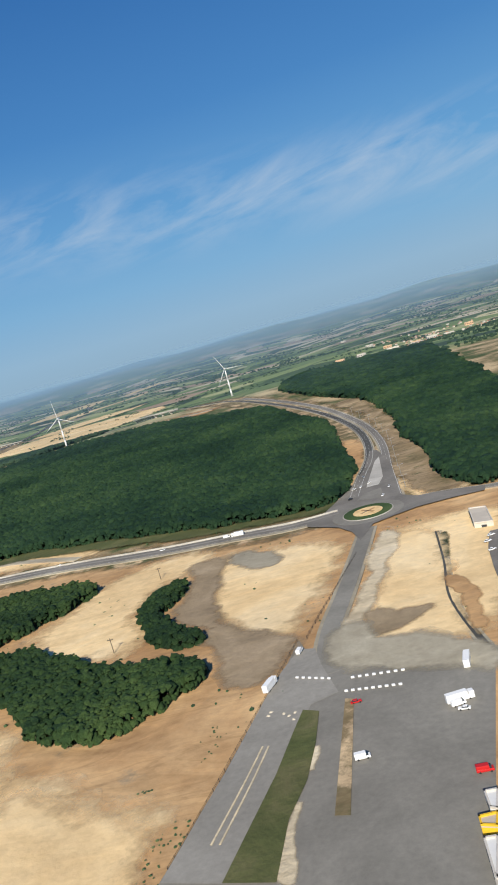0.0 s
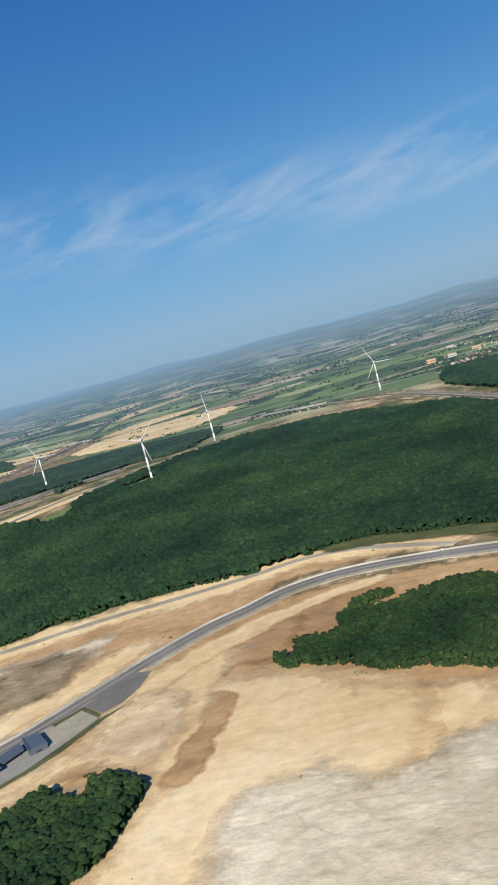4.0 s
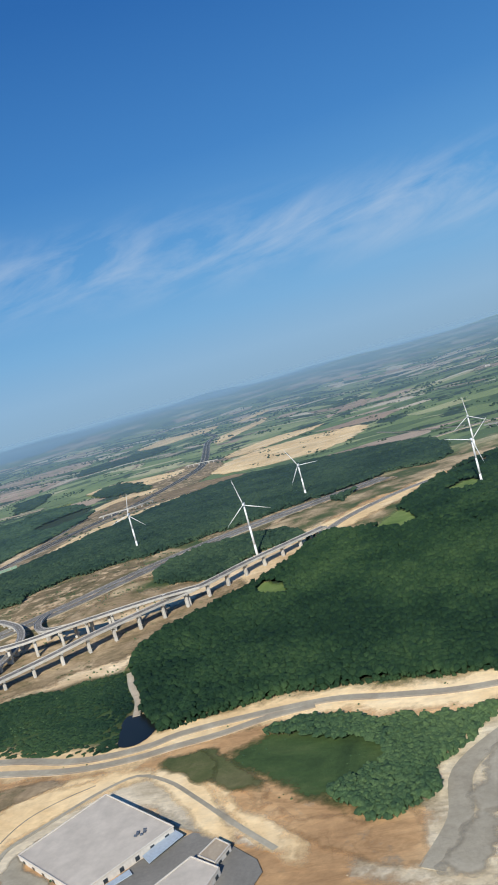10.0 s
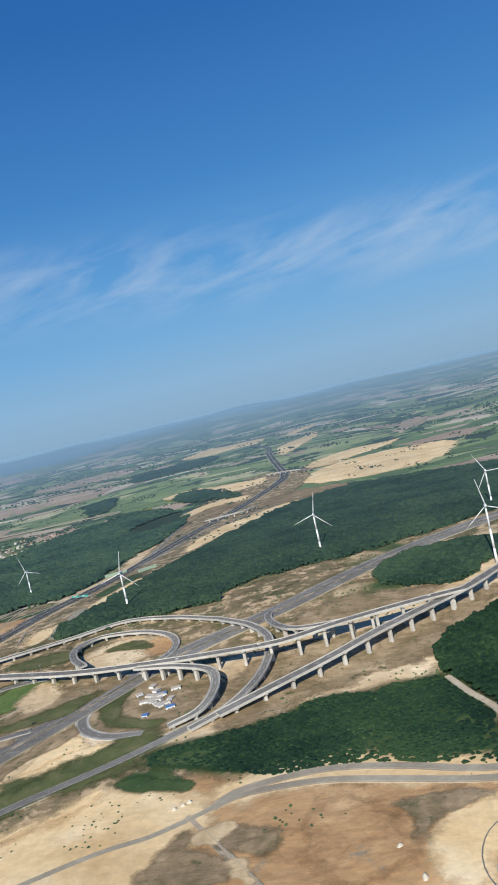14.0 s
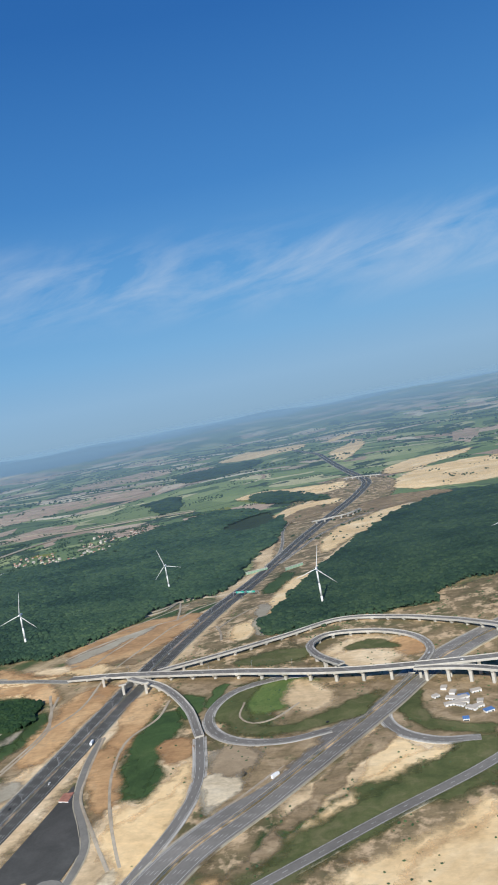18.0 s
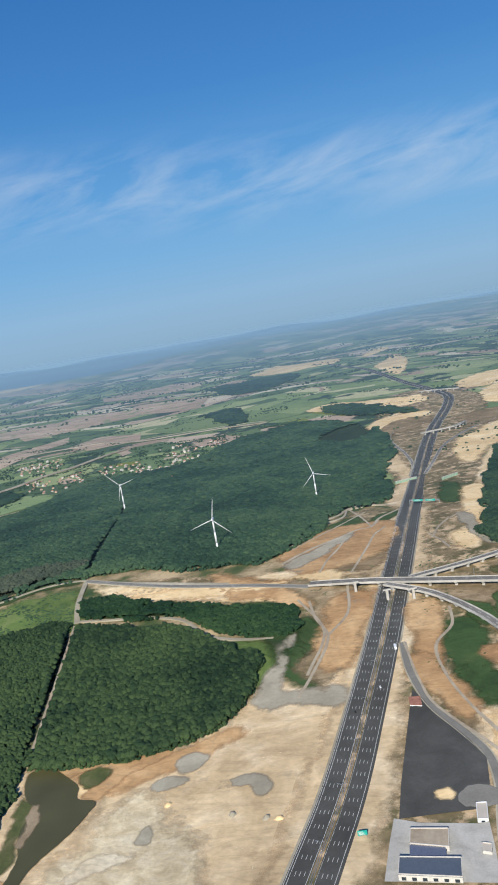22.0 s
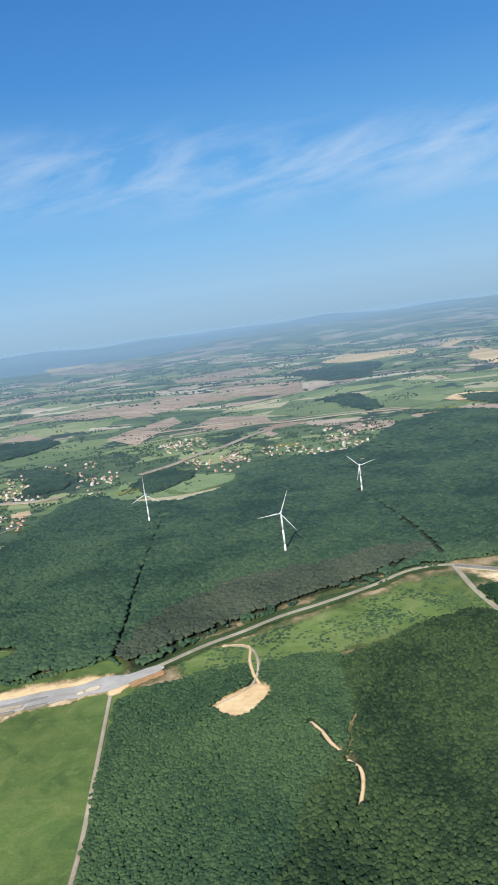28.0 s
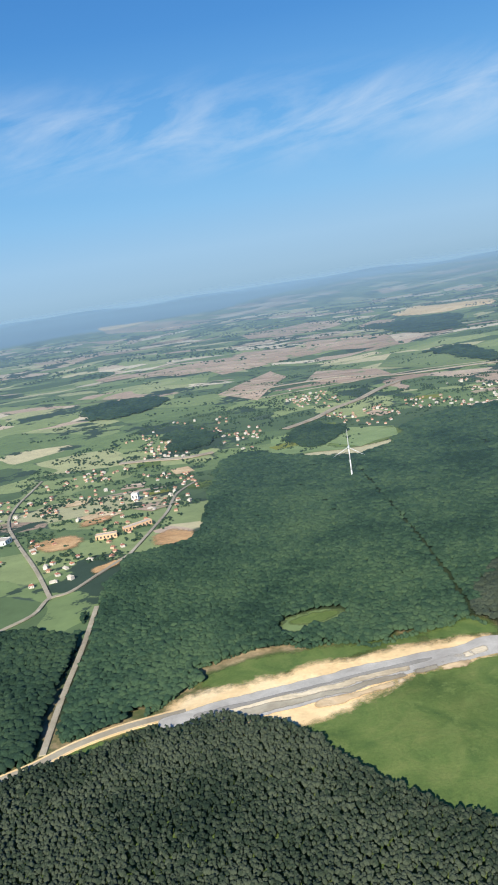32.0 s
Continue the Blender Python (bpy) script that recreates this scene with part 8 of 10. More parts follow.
wood("pine_wood", [(-1165, 195), (-1131, 221), (-1105, 238), (-1084, 242.5), (-1057, 233), (-1032, 211), (-1008, 194), (-990, 187), (-985, 150), (-1000, 120), (-1160, 120)], 1.55, 5.0, PINE, 3,
     "dark grey-green pine wood with separate crowns", 8, trunk=True, pointed=0.95, spread=0.54)
wood("wood", [(-47.7, 553), (-24.7, 649.9), (53.2, 665.2), (66.2, 551.1), (65.3, 435.8), (63.4, 354.5), (29.8, 196.7), (21.8, 200.7), (18.5, 246.1), (15.9, 294), (6.5, 406.4), (-29.4, 492.2)], 1.9, 4.2, BROAD, 1, "dense dark green wood beside the village", 9, near=300.0)
wood("grove", [(-128.9, 178.1), (-117.9, 181.8), (-101.2, 188), (-75.5, 183.4), (-72.5, 179.6), (-78, 169.8), (-88.3, 156.6), (-94.4, 143.7), (-102.1, 144.3), (-125.7, 154.8), (-145, 166), (-138.2, 160.6), (-137.6, 169.8), (-131.4, 169.3), (-125.1, 185), (-115.2, 191.8)], 1.5, 3.8, GROVE_LEAF, 6, "long grove of dark green trees on bare earth", 10, spread=0.78, trunk=True)
wood("grove", [(-87.3, 132.6), (-84.3, 139.4), (-77.4, 142.5), (-58.8, 126.5), (-44.5, 122.4), (-32.8, 114.6), (-33.5, 113.8), (-39.6, 106.6), (-47.8, 101.5), (-55.5, 103.2), (-64.6, 110.2), (-70.2, 118.1)], 1.5, 4.0, GROVE_LEAF, 6, "rounded grove of dark green trees on bare earth", 11, spread=0.78, trunk=True)
wood("grove", [(-54.8, 161.4), (-48.7, 168.4), (-47.4, 163.2), (-49.8, 153), (-45.1, 137.6), (-37.7, 132), (-38.3, 129.9), (-46.6, 132.2), (-52, 142.1), (-55.3, 155.9)], 1.4, 3.1, GROVE_LEAF, 6, "small grove of dark green trees on bare earth", 12, spread=0.78, trunk=True)
wood("grove", [(-205.9, 107.3), (-201.5, 110.6), (-199.4, 115.0), (-192.4, 118.6), (-187.9, 119.5), (-184.1, 124.4), (-174.9, 120.1), (-173.7, 126.3), (-167.0, 124.8), (-165.4, 122.1), (-165.1, 116.4), (-166.1, 112.2), (-167.2, 107.0), (-170.1, 101.4), (-171.5, 96.5), (-172, 92), (-190, 84), (-206, 90), (-214, 104)], 1.6, 4.0, GROVE_LEAF, 6, "grove of dark green trees beside the filling station", 13, trunk=True)
wood("grove", [(-345.1, 202.3), (-334.6, 209.8), (-317.5, 210.6), (-293.1, 199.7), (-265.6, 202.1), (-266, 202.8), (-278.4, 189.1), (-289.4, 176.6), (-293.8, 164), (-303.8, 160.2), (-317, 172.4), (-334.3, 187.6)], 1.6, 3.6, BROAD2, 5, "grove of green trees and grass beside the quarry", 14, trunk=True, holes=[QUARRY_GLADE], floor=False)
patch("grass", [(-345.1, 202.3), (-334.6, 209.8), (-317.5, 210.6), (-293.1, 199.7), (-265.6, 202.1), (-266, 202.8), (-278.4, 189.1), (-289.4, 176.6), (-293.8, 164), (-303.8, 160.2), (-317, 172.4), (-334.3, 187.6)], SCRUB, 0.4, 1.0, "rough green grass among the trees", "grass")
wood("grove", [(-1300.8, 832.7), (-1275, 892.5), (-1250.4, 832.8), (-1280.2, 803.9)], 2.6, 4.0, FARWOOD, 2, "dark grove beside the village", 16)
wood("grove", [(-1154.2, 816.5), (-1148.2, 866.1), (-1102, 848.7), (-1101.4, 793.5), (-1117.9, 761.1)], 2.6, 4.0, FARWOOD, 2, "dark grove beside the village", 17)

for k, pts in enumerate(([(-1543.5, 1153.2), (-1529.3, 1212.1), (-1483.2, 1225.9), (-1418.1, 1178.5), (-1421.2, 1120.2), (-1453.6, 1060.6), (-1491.3, 1055.7)], [(-991.3, 1405.3), (-954.8, 1429.8), (-910.1, 1347), (-885.1, 1228.4), (-891.6, 1201.1), (-937, 1284.2), (-975.2, 1373.7)], [(-1318.4, 877.8), (-1308.7, 906.8), (-1272.8, 892.3), (-1252.7, 853.9), (-1255.1, 827.1), (-1293, 843.8)], [(-1155.9, 842.8), (-1141.5, 864.1), (-1114.1, 851.2), (-1093.8, 826.4), (-1110, 795.5), (-1136.1, 789.1)], [(-758.1, 1239.3), (-716.3, 1224), (-653.3, 1113.9), (-623, 1044.2), (-668.3, 1067.4), (-718.6, 1114.1)], [(-1150.9, 2343.8), (-1061.3, 2291.6), (-987.8, 2314), (-898.3, 2209.6), (-922.2, 2041.3), (-925.2, 1706.5), (-993.1, 1751.2)])):
    wood("far_grove", pts, 4.5, 4.2, FARWOOD, 1, "small dark green wood between the far fields", 60 + k, rough=14, near=900.0)

# ---------------------------------------------------------------- wind turbines


def turbine(x, y, hub, spin, yaw, z=None):
    """A three-bladed wind turbine; hub: its height; spin: the turn of the rotor."""
    root = empty("wind_turbine", x, y, z, yaw)
    tagged(root, "white three-bladed wind turbine on a tapered tower", "wind turbine", "wind turbines")
    part("foundation", tube(bmesh.new(), (0, 0, -1.5), (0, 0, 0.35), 1.3, 1.2, 16), CONCRETE, root, "round concrete foundation")
    bm = bmesh.new()
    rings = [(0.0, 0.72), (0.25, 0.62), (0.6, 0.52), (1.0, 0.42)]
    for (a, ra), (b, rb_) in zip(rings, rings[1:]):
        tube(bm, (0, 0, 0.3 + a * (hub - 0.6)), (0, 0, 0.3 + b * (hub - 0.6)), ra, rb_, 14)
    part("tower", bm, WHITE, root, smooth=True)
    bm = boxed(-0.62, -1.2, hub - 0.55, 0.62, 2.2, hub + 0.65, bevel=0.2)
    part("nacelle", bm, WHITE, root)
    bm = bmesh.new()
    bmesh.ops.create_uvsphere(bm, u_segments=12, v_segments=8, radius=0.62, matrix=Matrix.Translation((0, -1.55, hub)) @ Matrix.Diagonal((1, 1.3, 1, 1)))
    part("hub", bm, WHITE, root, smooth=True)
    for k in range(3):
        bm = bmesh.new()
        prof = [(0.3, 0.28, 0.24), (1.2, 0.34, 0.22), (3.0, 0.62, 0.16), (7.0, 0.44, 0.1), (11.5, 0.28, 0.06), (14.6, 0.08, 0.03)]
        rows = []
        for r, chord, th in prof:
            rows.append([bm.verts.new(v) for v in ((-chord * 0.35, 0, r), (chord * 0.1, -th, r), (chord * 0.65, 0, r), (chord * 0.1, th, r))])
        for a, b in zip(rows, rows[1:]):
            for i in range(4):
                bm.faces.new((a[i], a[(i + 1) % 4], b[(i + 1) % 4], b[i]))
        bm.faces.new(rows[0])
        bm.faces.new(rows[-1][::-1])
        bmesh.ops.recalc_face_normals(bm, faces=bm.faces)
        bmesh.ops.transform(bm, matrix=Matrix.Translation((0, -1.55, hub)) @ Matrix.Rotation(radians(spin + 120 * k), 4, "Y"), verts=bm.verts)
        part("blade", bm, WHITE, root, smooth=True)
    return root


for x, y, hub, spin, yaw in [(-92.1, 604.4, 22.4, -27, 0), (-237.0, 430.5, 26.1, 45, 0), (-343.3, 528.8, 24.0, -29, 0), (-361.4, 396.2, 29.8, -11, 0), (-221.1, 565.2, 23.3, -5, 0), (-457.3, 489.5, 24.4, 12, 0), (-577.5, 449.5, 22.3, 12, 0), (-764.0, 441.3, 20.2, 11, 0), (-716.9, 598.1, 21.0, -17, 0), (-891.3, 635.4, 23.4, -47, 0), (-928.0, 433.9, 26.1, 22, 0), (-1065.4, 590.4, 25.9, 1, 0)]:
    turbine(x, y, hub, spin, yaw)

# ---------------------------------------------------------------- buildings


def prism(quad, z0, z1, grow=0.0):
    """An upright block over four ground corners."""
    q = np.array(quad, float)[:, :2]
    mid = q.mean(0)
    q = mid + (q - mid) * (1 + grow)
    area = sum(q[i][0] * q[(i + 1) % len(q)][1] - q[(i + 1) % len(q)][0] * q[i][1] for i in range(len(q)))
    if area < 0:
        q = q[::-1]
    bm = bmesh.new()
    low = [bm.verts.new((*p, z0)) for p in q]
    up = [bm.verts.new((*p, z1)) for p in q]
    n = len(q)
    for i in range(n):
        bm.faces.new((low[i], low[(i + 1) % n], up[(i + 1) % n], up[i]))
    bm.faces.new(up)
    bm.faces.new(low[::-1])
    return bm


def frame_edge(quad, z, wide, high):
    """A low rim that runs round four corners."""
    q = np.array(quad, float)[:, :2]
    bm = bmesh.new()
    mid = q.mean(0)
    for i in range(len(q)):
        a, b = q[i], q[(i + 1) % len(q)]
        d = (b - a) / np.linalg.norm(b - a)
        m = np.array([-d[1], d[0]])
        if np.dot(mid - a, m) < 0:
            m = -m
        sub = prism([a, b, b + m * wide, a + m * wide], z, z + high)
        me = bpy.data.meshes.new("tmp")
        sub.to_mesh(me)
        sub.free()
        bm.from_mesh(me)
        bpy.data.meshes.remove(me)
    return bm


def building(name, quad, high, wall, roof, label, category, windows=0, rim=True, base=None):
    """A flat-roofed building: walls, roof slab, rim, and a row of windows on the long sides."""
    q = np.array(quad, float)[:, :2]
    mid = q.mean(0)
    z = float(np.min(terrain(q[:, 0], q[:, 1]))) if base is None else base
    root = new(name)
    root.matrix_world = pose(mid[0], mid[1], z)
    tagged(root, label, category)
    q = q - mid
    part("wall", prism(q, -0.6, high), wall, root)
    part("roof", prism(q, high, high + 0.14, 0.012), roof, root)
    if rim:
        part("parapet", frame_edge(q * 1.012, high + 0.14, 0.2, 0.22), wall, root)
    if windows:
        for i in range(len(q)):
            a, b = q[i], q[(i + 1) % len(q)]
            length = np.linalg.norm(b - a)
            if length < 2.5:
                continue
            d = (b - a) / length
            m = np.array([d[1], -d[0]])
            if np.dot(m, (a + b) / 2) < 0:
                m = -m
            k = max(1, int(length / 2.2))
            for j in range(min(k, windows)):
                c = a + d * length * (j + 0.5) / min(k, windows)
                w = min(0.55, length / 6)
                part("window", prism([c - d * w - m * 0.02, c + d * w - m * 0.02, c + d * w + m * 0.05, c - d * w + m * 0.05], high * 0.35, high * 0.75), GLASS, root)
    return root


hall = building("warehouse", [(-375.5, 185.1), (-351.7, 165.2), (-368.2, 146.5), (-390.9, 164.3)], 2.6, WALL, ROOFGREY, "huge flat-roofed grey warehouse with pale walls", "warehouse", 6)
q0 = np.array([(-375.5, 185.1), (-351.7, 165.2), (-368.2, 146.5), (-390.9, 164.3)], float)[:, :2]
mid0 = q0.mean(0)
for quad in ([(-352, 166), (-349.1, 163.4), (-355.1, 154.9), (-357.5, 157.8)], [(-359.4, 153.7), (-358.2, 152.1), (-363.8, 147.4), (-366, 147.8)]):
    part("loading_canopy", prism(np.array(quad)[:, :2] - mid0, 1.3, 1.55), PALEBLUE, hall, "pale blue sheet canopy over the loading bays")
for k in range(9):
    a, b = q0[0] + (q0[3] - q0[0]) * (k + 0.5) / 9 - mid0, q0[1] + (q0[2] - q0[1]) * (k + 0.5) / 9 - mid0
    d = (q0[3] - q0[0]) / np.linalg.norm(q0[3] - q0[0]) * 0.07
    part("roof_seam", prism([a * 0.96, b * 0.96, b * 0.96 + d, a * 0.96 + d], 2.72, 2.75), ROOFGREY, hall)
for k in range(6):
    c = q0[1] * 0.55 + q0[2] * 0.25 + q0[0] * 0.2 - mid0 + (random.uniform(-2, 2), random.uniform(-2, 2))
    part("roof_vent", prism([c, c + (0.7, 0), c + (0.7, 0.5), c + (0, 0.5)], 2.7, 3.1), SLATE, hall, "dark roof vent")
building("storehouse", [(-344.7, 153.4), (-337.3, 148.1), (-339.4, 142.1), (-352, 144.4)], 2.0, WALL, ROOFGREY, "flat-roofed pale storehouse beside the asphalt yard", "warehouse", 3)
building("gatehouse", [(-340.3, 159.3), (-336.4, 156), (-338.8, 150.6), (-343.4, 154)], 1.8, WALL, DIRT, "small white gatehouse with a tan flat roof", "building", 2)
building("office_building", [(-660.3, 186.1), (-650.6, 185.5), (-651, 178.6), (-660.7, 180.4)], 2.0, WALL, DIRT, "low office building with a tan flat roof", "building", 4)
solar = building("office_wing", [(-660.7, 180.6), (-651.9, 179.7), (-651.9, 174.7), (-660.9, 175.5)], 1.7, WALL, PANEL, "office wing roofed with rows of blue-grey solar panels", "building", 3, rim=False)
qs = np.array([(-660.7, 180.6), (-651.9, 179.7), (-651.9, 174.7), (-660.9, 175.5)], float)[:, :2]
ms = qs.mean(0)
for k in range(12):
    a, b = qs[0] + (qs[1] - qs[0]) * (k + 0.08) / 12 - ms, qs[0] + (qs[1] - qs[0]) * (k + 0.92) / 12 - ms
    c, d = qs[3] + (qs[2] - qs[3]) * (k + 0.92) / 12 - ms, qs[3] + (qs[2] - qs[3]) * (k + 0.08) / 12 - ms
    part("solar_panel", prism([a * 0.97, b * 0.97, c * 0.97, d * 0.97], 1.86, 1.95), PANEL, solar)
building("office_building", [(-663.4, 175.6), (-648.5, 174.6), (-648.9, 168), (-663.9, 169.6)], 2.2, WALL, SLATE, "long office building with a slate-blue roof", "building", 6)
building("guard_hut", [(-642.5, 195.7), (-639.6, 195.8), (-640.1, 188.9), (-642.9, 189)], 1.2, WHITE, ROOFGREY, "small white hut at the compound edge", "hut", 1)
building("guard_hut", [(-642.9, 180.4), (-640.5, 179.8), (-641, 176.6), (-643.1, 177.2)], 1.1, WALL, ROOFGREY, "small grey hut at the compound edge", "hut", 1)
building("kiosk", [(-657.6, 248.2), (-653.6, 247.4), (-653.9, 253.6), (-657.9, 253.4)], 1.0, WHITE, TILE, "small kiosk with a red and white roof", "hut", 1, rim=False)
building("shed", [(18.6, 171.8), (22.2, 170.4), (21.5, 159.1), (17.7, 160.3)], 1.6, WALL, ROOFGREY, "pale flat-roofed shed near the roundabout", "building", 3)
building("shop_unit", [(2.7, 71.2), (4.2, 71.2), (3.5, 68.2), (2.8, 68.6)], 1.4, WALL, WHITE, "white unit at the edge of the car park", "building", 2)
GREENWALL = plain("green_coated_wall", (0.22, 0.34, 0.24), 0.7)
YELLOW = plain("yellow_sheet", (0.75, 0.45, 0.03), 0.5)
building("shop_unit", [(1.5, 67.6), (3.5, 67.8), (3, 65.8), (1.5, 66.3)], 1.4, YELLOW, ROOFGREY, "unit with a bright yellow front at the car park", "building", 2)
building("shop_unit", [(p[0], p[1]) for p in [(1.4, 64.4), (2.8, 64.4), (1.7, 59.2), (1.4, 59.8)]], 1.5, WALL, WHITE, "long white unit at the edge of the car park", "building", 4)

# filling station
shop = building("station_shop", [(-199.4, 150.1), (-196.3, 151.8), (-191.8, 146.1), (-194.9, 143.7)], 1.9, SLATE, SLATE, "dark grey filling station shop with a flat roof", "building", 3)


def canopy(quad, high, label):
    q = np.array(quad, float)[:, :2]
    mid = q.mean(0)
    z = ground(*mid)
    root = new("station_canopy")
    root.matrix_world = pose(mid[0], mid[1], z)
    tagged(root, label, "canopy")
    q = q - mid
    part("roof", prism(q, high - 0.25, high), SLATE, root)
    part("fascia", frame_edge(q * 1.01, high - 0.32, 0.1, 0.33), SLATE, root)
    for p in q * 0.72:
        part("column", tube(bmesh.new(), (p[0], p[1], 0.2), (p[0], p[1], high - 0.2), 0.14, 0.14, 8), DARK, root)
    return root


canopy([(-207.1, 140.4), (-203.6, 144.0), (-199.1, 139.0), (-202.7, 135.4)], 2.1, "slate-blue filling station canopy on dark columns")
canopy([(-202.7, 143.4), (-199.4, 148.7), (-197.1, 145.7), (-199.8, 141.3)], 1.8, "narrow grey canopy linking pumps and shop")

patch("sand", [(-225.8, 145.6), (-210.9, 167.7), (-195.9, 188.7), (-181.2, 195.4), (-180.6, 191.6), (-192.6, 173.5), (-204.4, 157.2), (-215.6, 139.3), (-221.5, 137.6)], SAND, 0.66, 1.0, "bright sand bank along the new road")

# houses


def house_type(wx, wy, h, wall, roof, name, label, category="house"):
    root = new(name)
    tagged(root, label, category, "village houses")
    part("wall", boxed(-wx / 2, -wy / 2, -0.8, wx / 2, wy / 2, h), wall, root)
    bm = bmesh.new()
    o, t = 0.18, h + wy * 0.28
    a = [bm.verts.new(v) for v in ((-wx / 2 - o, -wy / 2 - o, h), (wx / 2 + o, -wy / 2 - o, h), (wx / 2 + o, wy / 2 + o, h), (-wx / 2 - o, wy / 2 + o, h), (-wx * 0.3, 0, t), (wx * 0.3, 0, t))]
    for f in ((0, 1, 5, 4), (1, 2, 5), (2, 3, 4, 5), (3, 0, 4), (3, 2, 1, 0)):
        bm.faces.new([a[i] for i in f])
    part("roof", bm, roof, root)
    part("chimney", boxed(wx * 0.12, 0.15, h + 0.2, wx * 0.12 + 0.28, 0.43, t + 0.3), wall, root)
    for x in (-wx * 0.27, wx * 0.27):
        part("window", boxed(x - 0.22, -wy / 2 - 0.03, h * 0.4, x + 0.22, -wy / 2 + 0.02, h * 0.75), GLASS, root)
    return root


TILE2 = plain("orange_tiles", (0.46, 0.20, 0.11), 0.8, 0, 0.25, 0.8)
PEACHY = plain("faded_peach_render", (0.52, 0.38, 0.27), 0.85)
TYPES = [house_type(3.1, 2.5, 1.6, WALL, TILE, "house", "cream village house with a red tiled roof"),
         house_type(2.7, 2.3, 1.1, WALL, TILE2, "house", "low cream village house with an orange tiled roof"),
         house_type(3.5, 2.7, 2.2, WALL, ROOFGREY, "house", "tall cream village house with a grey roof"),
         house_type(2.8, 2.3, 1.4, PEACHY, TILE, "house", "peach village house with a red tiled roof"),
         house_type(4.6, 2.3, 1.1, WALL, ROOFGREY, "barn", "long low barn with a pale sheet roof", "barn")]
for k, ob in enumerate(TYPES):
    ob.matrix_world = pose(-1010 + 9 * k, 905 + 5 * k, ground(-1010 + 9 * k, 905 + 5 * k), 0, 0, 20 * k)
rng = random.Random(5)


def joined(places, label):
    """Far houses, too small to tell apart, as one mesh."""
    mats, bm = [], bmesh.new()
    for master, m in places:
        for piece in master.children:
            mat = piece.data.materials[0]
            if mat not in mats:
                mats.append(mat)
            before = len(bm.faces)
            lump = piece.data.copy()
            lump.transform(m)
            bm.from_mesh(lump)
            bpy.data.meshes.remove(lump)
            bm.faces.ensure_lookup_table()
            for f in bm.faces[before:]:
                f.material_index = mats.index(mat)
    me = bpy.data.meshes.new("far_houses")
    bm.to_mesh(me)
    bm.free()
    for mat in mats:
        me.materials.append(mat)
    tagged(new("far_houses", me), label, "houses", kind="stuff")


def village(pts, count, far=""):
    poly = outline(pts, 0)
    lo, hi = poly.min(0), poly.max(0)
    made, spots, tries = [], [], 0
    while len(made) < count and tries < 6000:
        tries += 1
        x, y = rng.uniform(lo[0], hi[0]), rng.uniform(lo[1], hi[1])
        if noise.noise(Vector((x / 38, y / 38, 7.7))) < (-0.3 if count < 50 else -0.02) or not inside(poly, np.array([x]), np.array([y]))[0]:
            continue
        if any((x - a) ** 2 + (y - b) ** 2 < 42 for a, b in made):
            continue
        if any(np.min(np.hypot(c[:, 0] - x, c[:, 1] - y)) < w + 2.4 for c, w in WAYS):
            continue
        made.append((x, y))
        spots.append((TYPES[rng.choice((0, 0, 0, 1, 1, 1, 2, 3, 3, 3, 4))], pose(x, y, ground(x, y), 0, 0, rng.uniform(0, 180))))
    if far:
        joined(spots, far)
    else:
        for master, m in spots:
            copy_thing(master, m)


village([(0, 1000), (60, 930), (130, 900), (200, 1000), (230, 1150), (150, 1250), (30, 1200)], 70, "small cream and red-roofed houses of a far town")
village([(-1022, 918.7), (-1026.1, 971.1), (-985.2, 1045.2), (-898.3, 1055.1), (-853, 938.6), (-896.2, 878.1), (-957.9, 882.5)], 85)
village([(-1078.1, 858.6), (-1193.8, 1040.6), (-1197.9, 1129.4), (-1056.2, 937), (-1045.2, 841.4)], 50, "small cream and red-roofed houses of a far village")
village([(-1261.7, 387.4), (-1425.8, 665.5), (-1375.8, 716.6), (-1277.3, 760.7), (-1203.3, 634), (-1191.6, 560.9), (-1200.3, 457.3), (-1213.7, 388.6)], 140)
for pts, n in (([(-1129.6, 967.9), (-1089.7, 958), (-1039.7, 903.8), (-1027.9, 853), (-1061.3, 828), (-1107.3, 876.3)], 28), ([(-1240.1, 868.7), (-1204.7, 871.5), (-1190.6, 836.4), (-1223.2, 835.9)], 14), ([(-1184.9, 1055), (-1154.7, 1040.8), (-1146.9, 1006.7), (-1175.8, 1019.3)], 10), ([(-1329, 853.4), (-1269.5, 837.9), (-1245.5, 773.2), (-1316.7, 786.1)], 30)):
    village(pts, n, "small cream and red-roofed houses beyond the wood")
village([(-20, 640), (40, 690), (110, 760), (160, 900), (110, 1000), (20, 900), (-20, 760)], 60, "small cream and red-roofed houses beyond the wood")
village([(-1240, 700), (-1180, 830), (-1230, 950), (-1330, 980), (-1420, 850), (-1380, 720)], 60, "small cream and red-roofed houses of a far hamlet")

PEACH = plain("peach_render", (0.62, 0.40, 0.24), 0.85)


def flats(a, b, deep, high, label, wall):
    a, b = np.array(a, float)[:2], np.array(b, float)[:2]
    d = (b - a) / np.linalg.norm(b - a)
    m = np.array([-d[1], d[0]]) * deep
    return building("apartment_block", [a, b, b + m, a + m], high, wall, ROOFGREY, label, "apartments", 8)


